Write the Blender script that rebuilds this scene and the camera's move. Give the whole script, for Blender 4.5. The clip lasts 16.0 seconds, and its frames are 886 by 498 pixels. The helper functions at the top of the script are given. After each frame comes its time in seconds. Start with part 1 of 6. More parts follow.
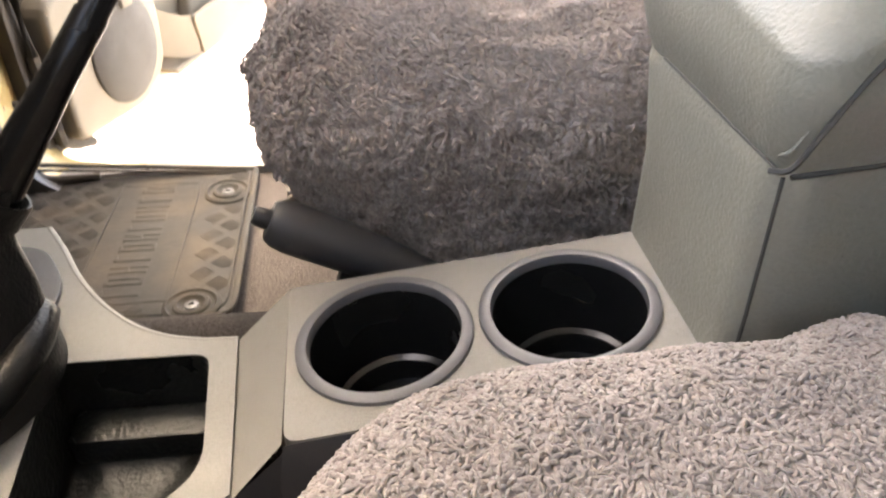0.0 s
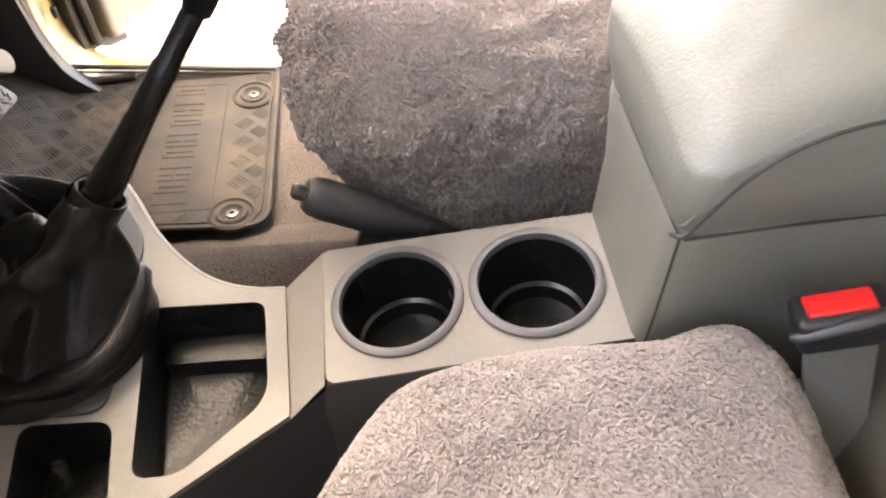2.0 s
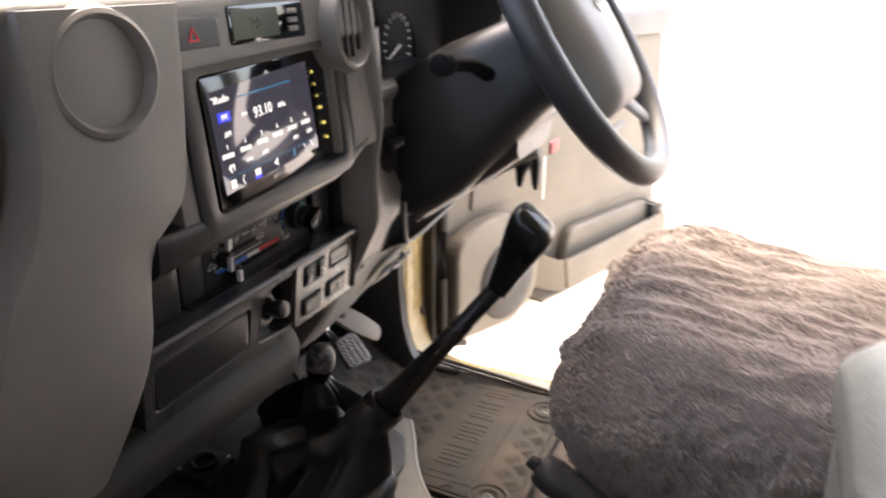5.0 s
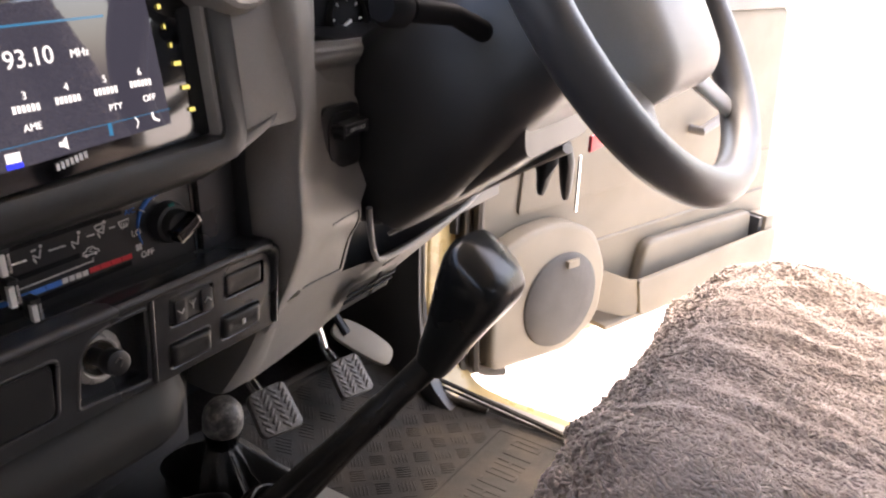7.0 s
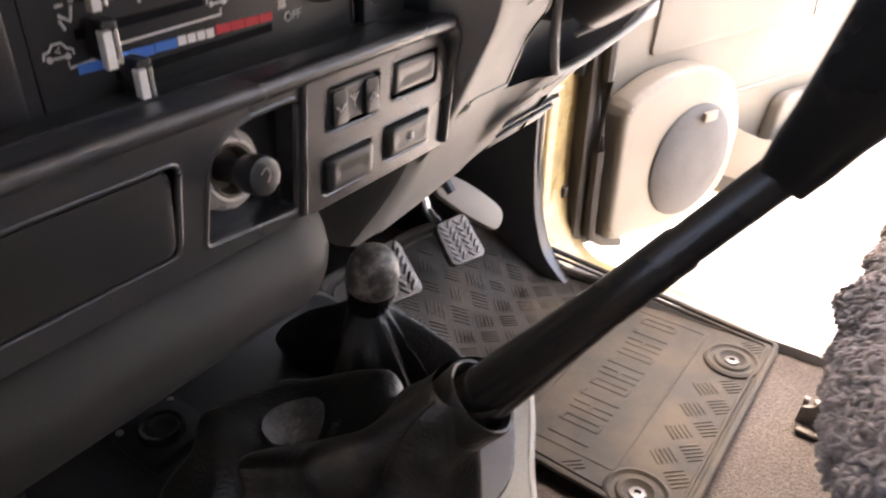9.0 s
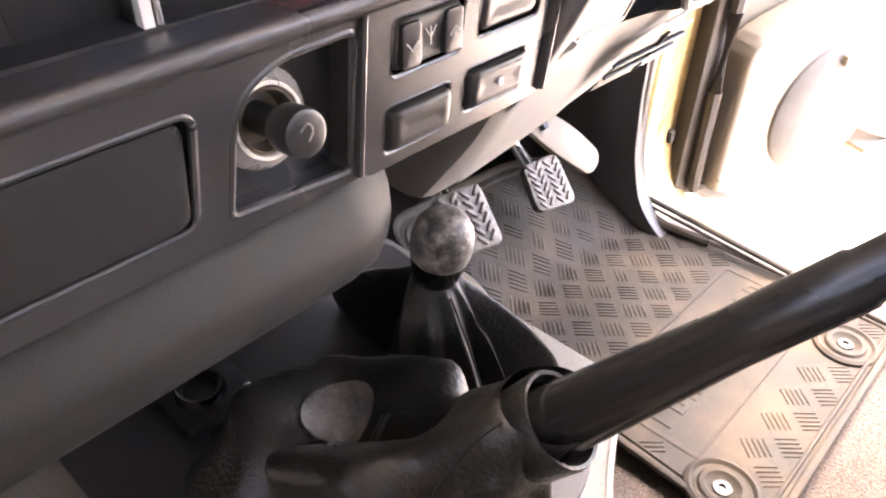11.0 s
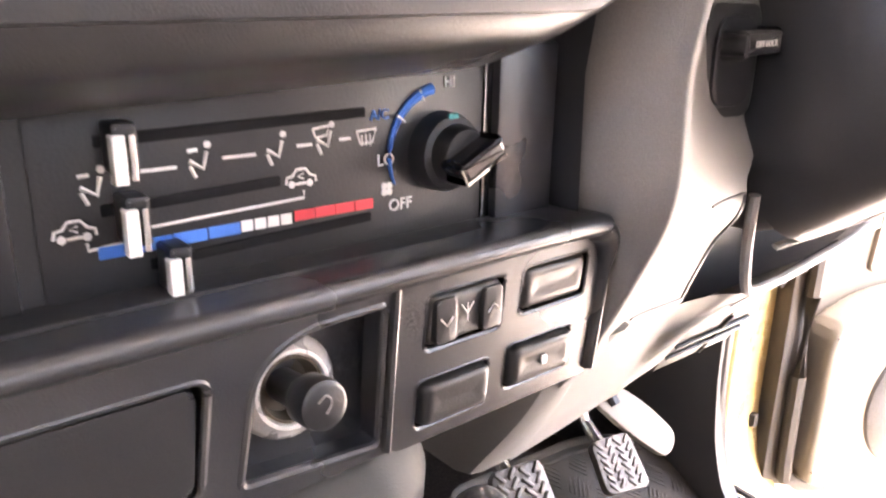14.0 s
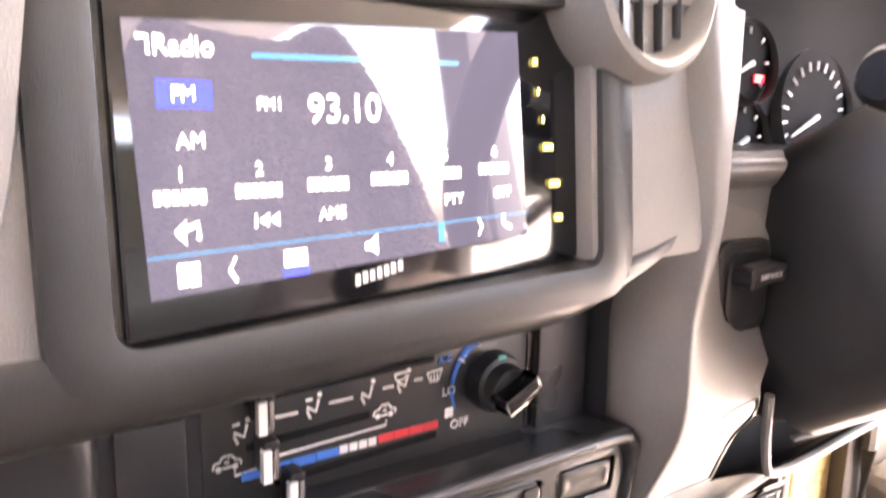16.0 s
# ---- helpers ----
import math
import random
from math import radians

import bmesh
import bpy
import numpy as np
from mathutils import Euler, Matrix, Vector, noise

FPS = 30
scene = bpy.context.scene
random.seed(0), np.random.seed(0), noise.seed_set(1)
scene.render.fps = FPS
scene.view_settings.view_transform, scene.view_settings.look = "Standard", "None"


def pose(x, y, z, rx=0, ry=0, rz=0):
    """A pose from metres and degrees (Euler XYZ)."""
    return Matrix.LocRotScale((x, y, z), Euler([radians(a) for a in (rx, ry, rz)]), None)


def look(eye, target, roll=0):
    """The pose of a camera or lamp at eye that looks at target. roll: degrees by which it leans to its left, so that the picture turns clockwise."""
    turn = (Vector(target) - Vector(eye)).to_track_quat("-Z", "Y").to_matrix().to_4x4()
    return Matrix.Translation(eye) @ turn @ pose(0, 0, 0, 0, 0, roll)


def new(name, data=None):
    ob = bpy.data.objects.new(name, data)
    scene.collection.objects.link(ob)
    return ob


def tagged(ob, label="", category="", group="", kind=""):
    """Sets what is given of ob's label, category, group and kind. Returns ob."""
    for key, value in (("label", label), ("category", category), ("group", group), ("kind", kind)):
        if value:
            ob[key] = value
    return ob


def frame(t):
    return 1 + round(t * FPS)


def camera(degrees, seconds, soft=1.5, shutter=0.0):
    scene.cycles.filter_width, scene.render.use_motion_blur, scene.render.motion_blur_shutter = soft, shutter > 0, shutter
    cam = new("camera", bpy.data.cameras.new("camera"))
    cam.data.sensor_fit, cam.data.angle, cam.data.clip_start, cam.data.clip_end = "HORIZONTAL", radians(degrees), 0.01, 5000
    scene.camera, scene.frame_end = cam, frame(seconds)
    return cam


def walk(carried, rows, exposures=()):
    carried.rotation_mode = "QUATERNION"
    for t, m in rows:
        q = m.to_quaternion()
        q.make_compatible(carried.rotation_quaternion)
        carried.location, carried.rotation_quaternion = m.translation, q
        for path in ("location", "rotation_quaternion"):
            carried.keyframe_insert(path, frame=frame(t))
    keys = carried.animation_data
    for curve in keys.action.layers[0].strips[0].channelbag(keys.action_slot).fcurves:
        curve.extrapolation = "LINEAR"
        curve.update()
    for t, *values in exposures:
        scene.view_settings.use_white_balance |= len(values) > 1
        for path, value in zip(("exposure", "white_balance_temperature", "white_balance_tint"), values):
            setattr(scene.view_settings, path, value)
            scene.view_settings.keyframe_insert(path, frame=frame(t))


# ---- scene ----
from mathutils.bvhtree import BVHTree
cam = camera(61.6, 16.0, 2.1, 0.5)
PATH = [
    (0, (0.1094, 0.0384, 0.5741), (0.3197, 1.5830, -0.5453), 0.40),
    (0.5, (0.1152, 0.0643, 0.5981), (0.2909, 1.4400, -0.7296), 0.30),
    (1, (0.1190, 0.0643, 0.6432), (0.2755, 1.3181, -0.8026), 0.50),
    (1.5, (0.1162, 0.0528, 0.6998), (0.2678, 1.2682, -0.7786), 0.80),
    (2, (0.1133, 0.0134, 0.7565), (0.2621, 1.2499, -0.7037), 0.80),
    (2.5, (0.1267, -0.0816, 0.8218), (0.2707, 1.2509, -0.5539), 0.60),
    (3, (0.1258, -0.1910, 0.8630), (0.2611, 1.2883, -0.3533), 0.30),
    (3.5, (0.1171, -0.2602, 0.8630), (0.2438, 1.3546, -0.1680), 0.40),
    (4, (0.1296, -0.2746, 0.8304), (0.2285, 1.4429, -0.0211), 0.30),
    (4.5, (0.1680, -0.2227, 0.7930), (0.0038, 1.5437, 0.0576), 0.80),
    (5, (0.2054, -0.1277, 0.7594), (-0.5050, 1.5197, 0.0758), 0.40),
    (5.2, (0.2198, -0.0845, 0.7584), (-0.5856, 1.5245, 0.0883), 1.00),
    (7.3, (0.2026, 0.1680, 0.6950), (-0.7536, 1.6560, -0.0528), 1.10),
    (7.5, (0.1882, 0.1680, 0.6902), (-0.7632, 1.6406, -0.0912), 1.10),
    (8, (0.1488, 0.1699, 0.6662), (-0.7824, 1.6118, -0.1939), 1.30),
    (8.5, (0.0912, 0.1872, 0.6240), (-0.8342, 1.5936, -0.2986), 0.90),
    (9, (0.0355, 0.2112, 0.5875), (-0.9005, 1.5677, -0.3984), 1.00),
    (9.5, (0.0029, 0.2390, 0.5606), (-0.9696, 1.5187, -0.4896), 1.10),
    (9.7, (-0.0077, 0.2506, 0.5558), (-0.9926, 1.4986, -0.5203), 1.10),
    (11.8, (-0.0086, 0.2736, 0.5837), (-1.0877, 1.3574, -0.5770), 1.10),
    (12, (-0.0058, 0.2678, 0.5856), (-1.1645, 1.3766, -0.4704), 1.20),
    (12.5, (-0.0038, 0.2822, 0.5760), (-1.3114, 1.4285, -0.2390), 1.00),
    (13, (-0.0010, 0.3034, 0.5674), (-1.3718, 1.4688, -0.1027), 1.00),
    (13.5, (-0.0067, 0.3024, 0.5606), (-1.3968, 1.4803, -0.0461), 1.10),
    (14, (-0.0038, 0.2938, 0.5702), (-1.4016, 1.4794, -0.0010), 1.10),
    (14.5, (0.0106, 0.2726, 0.5904), (-1.4102, 1.4467, 0.0528), 1.20),
    (15, (0.0259, 0.2582, 0.6000), (-1.4419, 1.4035, 0.1325), 1.30),
    (15.5, (0.0394, 0.2534, 0.6115), (-1.4784, 1.3622, 0.2218), 1.30),
    (16, (0.0509, 0.2592, 0.6490), (-1.5091, 1.3229, 0.2986), 1.40),
]
EXPOSURES = [(0.0, 4.15, 8100, 11), (1.0, 4.5, 8200, 12), (1.9, 4.5, 8200, 14), (2.5, 4.35, 8200, 16), (3.0, 4.1, 8100, 17), (4.0, 3.42, 7800, 17), (5.2, 3.3, 7500, 14), (7.3, 3.6, 7500, 18), (9.7, 4.6, 7500, 19), (11.8, 5.85, 7700, 24), (14.0, 5.9, 7700, 22), (15.3, 5.9, 7850, 22), (16.0, 5.7, 7900, 23)]
walk(cam, [(t, look(eye, target, roll)) for t, eye, target, roll in PATH], EXPOSURES)


# ---------------------------------------------------------------- light
SUN_DIR = Vector((0.12, -0.40, -0.91)).normalized()
world = bpy.data.worlds.new("world")
scene.world = world
world.use_nodes = True
wn = world.node_tree.nodes
sky = wn.new("ShaderNodeTexSky")
sky.sky_type, sky.sun_disc = "NISHITA", False
sky.sun_elevation = math.asin(-SUN_DIR.z)
sky.sun_rotation = math.atan2(-SUN_DIR.x, -SUN_DIR.y)
sky.air_density, sky.dust_density, sky.ozone_density = 1.0, 4.0, 1.0
world.node_tree.links.new(sky.outputs[0], wn["Background"].inputs[0])
wn["Background"].inputs[1].default_value = 0.15
sun = new("sun", bpy.data.lights.new("sun", "SUN"))
sun.data.energy, sun.data.angle, sun.data.color = 0.52, radians(22), (1.0, 0.95, 0.87)
sun.matrix_world = look((0, 0, 6), Vector((0, 0, 6)) + SUN_DIR)


# ---------------------------------------------------------------- materials
def material(name, colour, rough=0.6, metal=0.0, grain=0.0, grain_scale=900.0, stain=0.0, stain_scale=9.0,
             stain_colour=None, bump=0.0, coat=0.0, sheen=0.0, spec=0.5, tone=0.0):
    """A surface with fine grain, broad stains, relief and uneven gloss, in object space (metres)."""
    m = bpy.data.materials.new(name)
    m.use_nodes = True
    nt = m.node_tree
    nd, ln = nt.nodes, nt.links
    b = nd["Principled BSDF"]
    b.inputs["Roughness"].default_value = rough
    b.inputs["Metallic"].default_value = metal
    b.inputs["Coat Weight"].default_value = coat
    b.inputs["Coat Roughness"].default_value = 0.12
    b.inputs["Sheen Weight"].default_value = sheen
    b.inputs["Specular IOR Level"].default_value = spec
    tc = nd.new("ShaderNodeTexCoord")
    fine = nd.new("ShaderNodeTexNoise")
    fine.inputs["Scale"].default_value, fine.inputs["Detail"].default_value = grain_scale, 3
    broad = nd.new("ShaderNodeTexNoise")
    broad.inputs["Scale"].default_value, broad.inputs["Detail"].default_value = stain_scale, 6
    for n in (fine, broad):
        ln.new(tc.outputs["Object"], n.inputs["Vector"])
    base = nd.new("ShaderNodeMix")
    base.data_type = "RGBA"
    c2 = stain_colour or tuple(c * 0.6 for c in colour)
    base.inputs[6].default_value, base.inputs[7].default_value = (*colour, 1), (*c2, 1)
    ramp = nd.new("ShaderNodeMapRange")
    ramp.inputs[1].default_value, ramp.inputs[2].default_value = 0.42, 0.72
    ramp.inputs[3].default_value, ramp.inputs[4].default_value = 0.0, stain
    ln.new(broad.outputs[0], ramp.inputs[0])
    ln.new(ramp.outputs[0], base.inputs[0])
    mul = nd.new("ShaderNodeMix")
    mul.data_type, mul.blend_type = "RGBA", "MULTIPLY"
    mul.inputs[0].default_value = 1.0
    gr = nd.new("ShaderNodeMapRange")
    gr.inputs[1].default_value, gr.inputs[2].default_value = 0.3, 0.7
    gr.inputs[3].default_value, gr.inputs[4].default_value = 1.0 - grain, 1.0 + grain * 0.6
    ln.new(fine.outputs[0], gr.inputs[0])
    ln.new(base.outputs[2], mul.inputs[6])
    ln.new(gr.outputs[0], mul.inputs[7])
    out = mul.outputs[2]
    if tone:
        isl = nd.new("ShaderNodeNewGeometry")
        tr = nd.new("ShaderNodeMapRange")
        tr.inputs[3].default_value, tr.inputs[4].default_value = 1.0 - tone, 1.0 + tone
        ln.new(isl.outputs["Random Per Island"], tr.inputs[0])
        mt = nd.new("ShaderNodeMix")
        mt.data_type, mt.blend_type = "RGBA", "MULTIPLY"
        mt.inputs[0].default_value = 1.0
        ln.new(out, mt.inputs[6])
        ln.new(tr.outputs[0], mt.inputs[7])
        out = mt.outputs[2]
    ln.new(out, b.inputs["Base Color"])
    rr = nd.new("ShaderNodeMapRange")
    rr.inputs[1].default_value, rr.inputs[2].default_value = 0.35, 0.7
    rr.inputs[3].default_value, rr.inputs[4].default_value = max(0.02, rough - 0.06), min(1, rough + 0.1)
    ln.new(broad.outputs[0], rr.inputs[0])
    ln.new(rr.outputs[0], b.inputs["Roughness"])
    if bump:
        bp = nd.new("ShaderNodeBump")
        bp.inputs["Strength"].default_value, bp.inputs["Distance"].default_value = 1.0, bump
        ln.new(fine.outputs[0], bp.inputs["Height"])
        ln.new(bp.outputs[0], b.inputs["Normal"])
    return m


def glow(name, colour, strength=1.0, rough=0.15, spec=0.5):
    m = bpy.data.materials.new(name)
    m.use_nodes = True
    b = m.node_tree.nodes["Principled BSDF"]
    b.inputs["Base Color"].default_value = (*[c * 0.05 for c in colour], 1)
    b.inputs["Roughness"].default_value = rough
    b.inputs["Emission Color"].default_value = (*colour, 1)
    b.inputs["Emission Strength"].default_value = strength
    b.inputs["Specular IOR Level"].default_value = spec
    return m


GREY = material("grey_plastic", (0.205, 0.193, 0.181), 0.5, grain=0.12, stain=0.15, bump=0.00025, grain_scale=1400)
CONSOLE = material("console_plastic", (0.24, 0.228, 0.203), 0.5, grain=0.2, stain=0.2, bump=0.0006, grain_scale=1300)
DUCT = material("duct_plastic", (0.026, 0.025, 0.024), 0.55, grain=0.12, stain=0.2, stain_scale=5, bump=0.0002, grain_scale=1500, spec=0.25)
GAUGE = material("gauge_face", (0.012, 0.012, 0.013), 0.8, grain=0.1, stain=0.2, spec=0.08)
STACK = material("stack_plastic", (0.026, 0.027, 0.030), 0.29, grain=0.08, stain=0.05, stain_scale=4, bump=0.0001, grain_scale=1500, spec=0.8)
PALE = material("pale_grey_plastic", (0.30, 0.285, 0.26), 0.45, grain=0.06, stain=0.15, bump=0.0002, grain_scale=1300)
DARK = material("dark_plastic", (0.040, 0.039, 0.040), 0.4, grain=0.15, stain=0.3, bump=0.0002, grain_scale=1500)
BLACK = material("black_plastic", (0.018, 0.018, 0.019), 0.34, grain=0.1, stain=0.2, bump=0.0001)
TRAY = material("black_tray", (0.009, 0.0095, 0.0085), 0.32, grain=0.15, stain=0.2, bump=0.0011, grain_scale=260, spec=0.4)
WELL = material("cup_black", (0.009, 0.0096, 0.0096), 0.24, grain=0.1, stain=0.2, spec=0.4)
SURROUND = material("surround_plastic", (0.025, 0.0245, 0.024), 0.30, grain=0.1, stain=0.05, stain_scale=4, bump=0.00012, grain_scale=1500, spec=0.5)
FRAME = material("frame_plastic", (0.024, 0.024, 0.025), 0.34, grain=0.1, stain=0.25, bump=0.0001, grain_scale=1500, spec=0.22)
GLOSS = material("gloss_black", (0.006, 0.006, 0.007), 0.06, stain=0.1, spec=0.8)
VINYL = material("grey_vinyl", (0.225, 0.22, 0.182), 0.43, grain=0.06, stain=0.15, bump=0.0006, grain_scale=420)
OLIVE = material("olive_vinyl", (0.125, 0.112, 0.083), 0.5, grain=0.12, stain=0.3, bump=0.0006, grain_scale=420)
VINYL_SEAM = material("vinyl_seam", (0.05, 0.05, 0.045), 0.6)
CARPET = material("carpet", (0.062, 0.053, 0.048), 0.95, grain=0.5, grain_scale=420, stain=0.45, bump=0.003, spec=0.1)
RUBBER = material("mat_rubber", (0.020, 0.018, 0.016), 0.75, grain=0.3, stain=0.95, stain_colour=(0.052, 0.042, 0.032),
                  stain_scale=16, bump=0.0006, grain_scale=800, spec=0.2)
FLEECE = material("grey_fleece", (0.31, 0.265, 0.238), 0.95, grain=0.25, grain_scale=420, stain=0.75, stain_scale=17, bump=0.0014, sheen=0.2,
                  stain_colour=(0.205, 0.174, 0.158), tone=0.06)
SHAG = material("brown_fleece", (0.35, 0.295, 0.265), 0.95, grain=0.25, grain_scale=420, stain=0.7, stain_scale=14, bump=0.0014, sheen=0.2,
                stain_colour=(0.20, 0.168, 0.155), tone=0.07)
LINING = material("scuffed_leather", (0.055, 0.050, 0.047), 0.5, grain=0.35, stain=0.9, stain_scale=70, stain_colour=(0.020, 0.018, 0.017), bump=0.0008, grain_scale=420)
LEATHER = material("boot_leather", (0.008, 0.0078, 0.0075), 0.36, grain=0.15, stain=0.25, stain_scale=12, bump=0.0006, grain_scale=420, spec=0.26)
LEVER = material("lever_black", (0.007, 0.007, 0.0068), 0.22, grain=0.1, stain=0.15, spec=0.3)
KNOB_WORN = material("worn_knob", (0.035, 0.034, 0.033), 0.42, grain=0.5, stain=0.9, stain_scale=110, stain_colour=(0.24, 0.225, 0.21), bump=0.0005, grain_scale=330)
CHROME = material("chrome", (0.75, 0.73, 0.7), 0.2, 1.0, stain=0.2)
BRASS = material("dull_brass", (0.09, 0.075, 0.055), 0.4, 0.4, stain=0.4, stain_scale=80)
RING = material("socket_metal", (0.74, 0.72, 0.69), 0.3, 0.45, grain=0.1, stain=0.25, stain_scale=80)
STEEL = material("worn_pedal", (0.12, 0.105, 0.09), 0.5, 0.2, grain=0.4, stain=0.6, stain_scale=120, bump=0.0008, grain_scale=240)
PAINT = material("cream_paint", (0.47, 0.35, 0.16), 0.3, grain=0.04, stain=0.7, stain_scale=25, coat=0.4,
                 stain_colour=(0.26, 0.185, 0.085))
SEAL = material("rubber_seal", (0.06, 0.05, 0.04), 0.7, grain=0.2, stain=0.4)
DOORTRIM = material("door_trim", (0.20, 0.17, 0.128), 0.55, grain=0.06, stain=0.25, bump=0.0002, grain_scale=1200)
SPEAKER = material("speaker_mesh", (0.09, 0.085, 0.08), 0.8, grain=0.4, grain_scale=900, stain=0.3, bump=0.001)
WHITE = material("print_white", (0.72, 0.7, 0.68), 0.6, grain=0.03)
RED = material("print_red", (0.62, 0.035, 0.05), 0.5, grain=0.03)
BLUE = material("print_blue", (0.03, 0.16, 0.55), 0.5, grain=0.03)
TEAL = material("print_teal", (0.03, 0.30, 0.27), 0.5, grain=0.03)
BUCKLE_RED = material("buckle_red", (0.72, 0.02, 0.02), 0.3, stain=0.1)
WEB = material("belt_webbing", (0.012, 0.011, 0.01), 0.6, grain=0.4, grain_scale=700, bump=0.0006)
WEB_GREY = material("sleeve_grey", (0.19, 0.185, 0.16), 0.6, grain=0.2, grain_scale=700, bump=0.0004)
GROUND = material("ground", (0.62, 0.58, 0.52), 0.9, grain=0.2, grain_scale=60, stain=0.3, stain_scale=0.7)
ROOFLINE = material("headlining", (0.55, 0.53, 0.49), 0.9, grain=0.1)
LCD = glow("lcd_glow", (0.25, 0.34, 0.2), 0.006, 0.3, 0.3)
SCREEN = glow("screen_glow", (0.050, 0.050, 0.075), 0.11, 0.03, 0.8)
INK = glow("screen_white", (0.95, 0.95, 1.0), 0.13)
INK_BLUE = glow("screen_blue", (0.03, 0.05, 0.9), 0.13)
INK_CYAN = glow("screen_cyan", (0.05, 0.35, 0.7), 0.06)
AMBER = glow("amber_mark", (0.85, 0.75, 0.2), 0.12)
DIAL_RED = glow("warning_red", (0.8, 0.03, 0.05), 0.09)


# ---------------------------------------------------------------- builders
def thing(name, label, category, at=(0, 0, 0), group="", kind=""):
    ob = new(name)
    ob.empty_display_size = 0.02
    ob.location = at
    return tagged(ob, label, category, group, kind)


def mesh_of(name, bm, mats, smooth=40):
    me = bpy.data.meshes.new(name)
    bmesh.ops.recalc_face_normals(bm, faces=bm.faces[:])
    bm.to_mesh(me)
    bm.free()
    for m in mats if isinstance(mats, (list, tuple)) else (mats,):
        me.materials.append(m)
    if smooth:
        me.shade_smooth()
        me.set_sharp_from_angle(angle=radians(smooth))
    return me


def part(name, bm, mat, parent=None, label="", smooth=40, kind=""):
    """Links a bmesh, in world metres, as one mesh object under a thing or a part."""
    ob = new(name, mesh_of(name, bm, mat, smooth))
    if parent is not None:
        ob.parent = parent
        ob.matrix_parent_inverse = Matrix.Translation(-parent.location)
    return tagged(ob, label, kind=kind)


def structure(name, bm, mat, label, category, smooth=40):
    return tagged(part(name, bm, mat, None, smooth=smooth), label, category, kind="structure")


def bevel(bm, w, seg=2, geom=None):
    if w > 0:
        bmesh.ops.bevel(bm, geom=geom or bm.edges[:], offset=w, segments=seg, affect="EDGES", profile=0.6)
    return bm


def box(lo, hi, w=0.0, seg=2, bm=None):
    b = bmesh.new()
    bmesh.ops.create_cube(b, size=1)
    for v in b.verts:
        v.co = Vector([(l + h) / 2 + c * (h - l) for l, h, c in zip(lo, hi, v.co)])
    bevel(b, w, seg)
    return merge(bm, b)


def merge(bm, b):
    if bm is None:
        return b
    me = bpy.data.meshes.new("tmp")
    b.to_mesh(me)
    b.free()
    bm.from_mesh(me)
    bpy.data.meshes.remove(me)
    return bm


AX = {"x": (1, 2, 0), "y": (0, 2, 1), "z": (0, 1, 2)}


def prism(poly, axis, lo, hi, w=0.0, seg=2, bm=None):
    """A polygon of the two other axes (in x, y, z order), drawn out along axis from lo to hi."""
    b = bmesh.new()
    i, j, k = AX[axis]

    def vert(p, d):
        c = [0, 0, 0]
        c[i], c[j], c[k] = p[0], p[1], d
        return b.verts.new(c)
    a = [vert(p, lo) for p in poly]
    c = [vert(p, hi) for p in poly]
    n = len(poly)
    b.faces.new(a)
    b.faces.new(c[::-1])
    for q in range(n):
        b.faces.new((a[q], a[(q + 1) % n], c[(q + 1) % n], c[q]))
    bmesh.ops.recalc_face_normals(b, faces=b.faces[:])
    bevel(b, w, seg)
    return merge(bm, b)


def rounded(poly, r, n=5):
    """The polygon with its corners rounded; r may be one radius or one for each corner."""
    out = []
    m = len(poly)
    for i in range(m):
        p, a, c = Vector(poly[i]), Vector(poly[i - 1]), Vector(poly[(i + 1) % m])
        rr = r[i] if isinstance(r, (list, tuple)) else r
        u, v = (a - p), (c - p)
        d = min(rr, u.length * 0.48, v.length * 0.48)
        if d < 1e-5:
            out.append(tuple(p))
            continue
        s, e = p + u.normalized() * d, p + v.normalized() * d
        for k in range(n + 1):
            t = k / n
            out.append(tuple(s * (1 - t) ** 2 + p * 2 * t * (1 - t) + e * t ** 2))
    return out


def rect(a, b, c, d, r=0.0, n=4):
    return rounded([(a, c), (b, c), (b, d), (a, d)], r, n) if r else [(a, c), (b, c), (b, d), (a, d)]


def lathe(profile, centre, axis=(0, 0, 1), n=40, bm=None, closed=False):
    """Turns (radius, height) pairs round an axis through centre."""
    b = bmesh.new()
    q = Vector((0, 0, 1)).rotation_difference(Vector(axis).normalized())
    rings = []
    for r, h in profile:
        if r < 1e-6:
            rings.append([b.verts.new(Vector(centre) + q @ Vector((0, 0, h)))])
        else:
            rings.append([b.verts.new(Vector(centre) + q @ Vector((r * math.cos(2 * math.pi * k / n), r * math.sin(2 * math.pi * k / n), h)))
                          for k in range(n)])
    pairs = list(zip(rings, rings[1:])) + ([(rings[-1], rings[0])] if closed else [])
    for p, s in pairs:
        for k in range(n):
            f = [p[k % len(p)], p[(k + 1) % len(p)], s[(k + 1) % len(s)], s[k % len(s)]]
            f = list(dict.fromkeys(f))
            if len(f) > 2:
                b.faces.new(f)
    return merge(bm, b)


def smooth_path(pts, n=6):
    """Points on a smooth curve through pts (any dimension)."""
    P = [np.array(p, float) for p in pts]
    P = [2 * P[0] - P[1]] + P + [2 * P[-1] - P[-2]]
    out = []
    for i in range(1, len(P) - 2):
        for k in range(n):
            t = k / n
            a, b, c, d = P[i - 1:i + 3]
            out.append(0.5 * (2 * b + (c - a) * t + (2 * a - 5 * b + 4 * c - d) * t ** 2 + (3 * b - a - 3 * c + d) * t ** 3))
    out.append(P[-2])
    return out


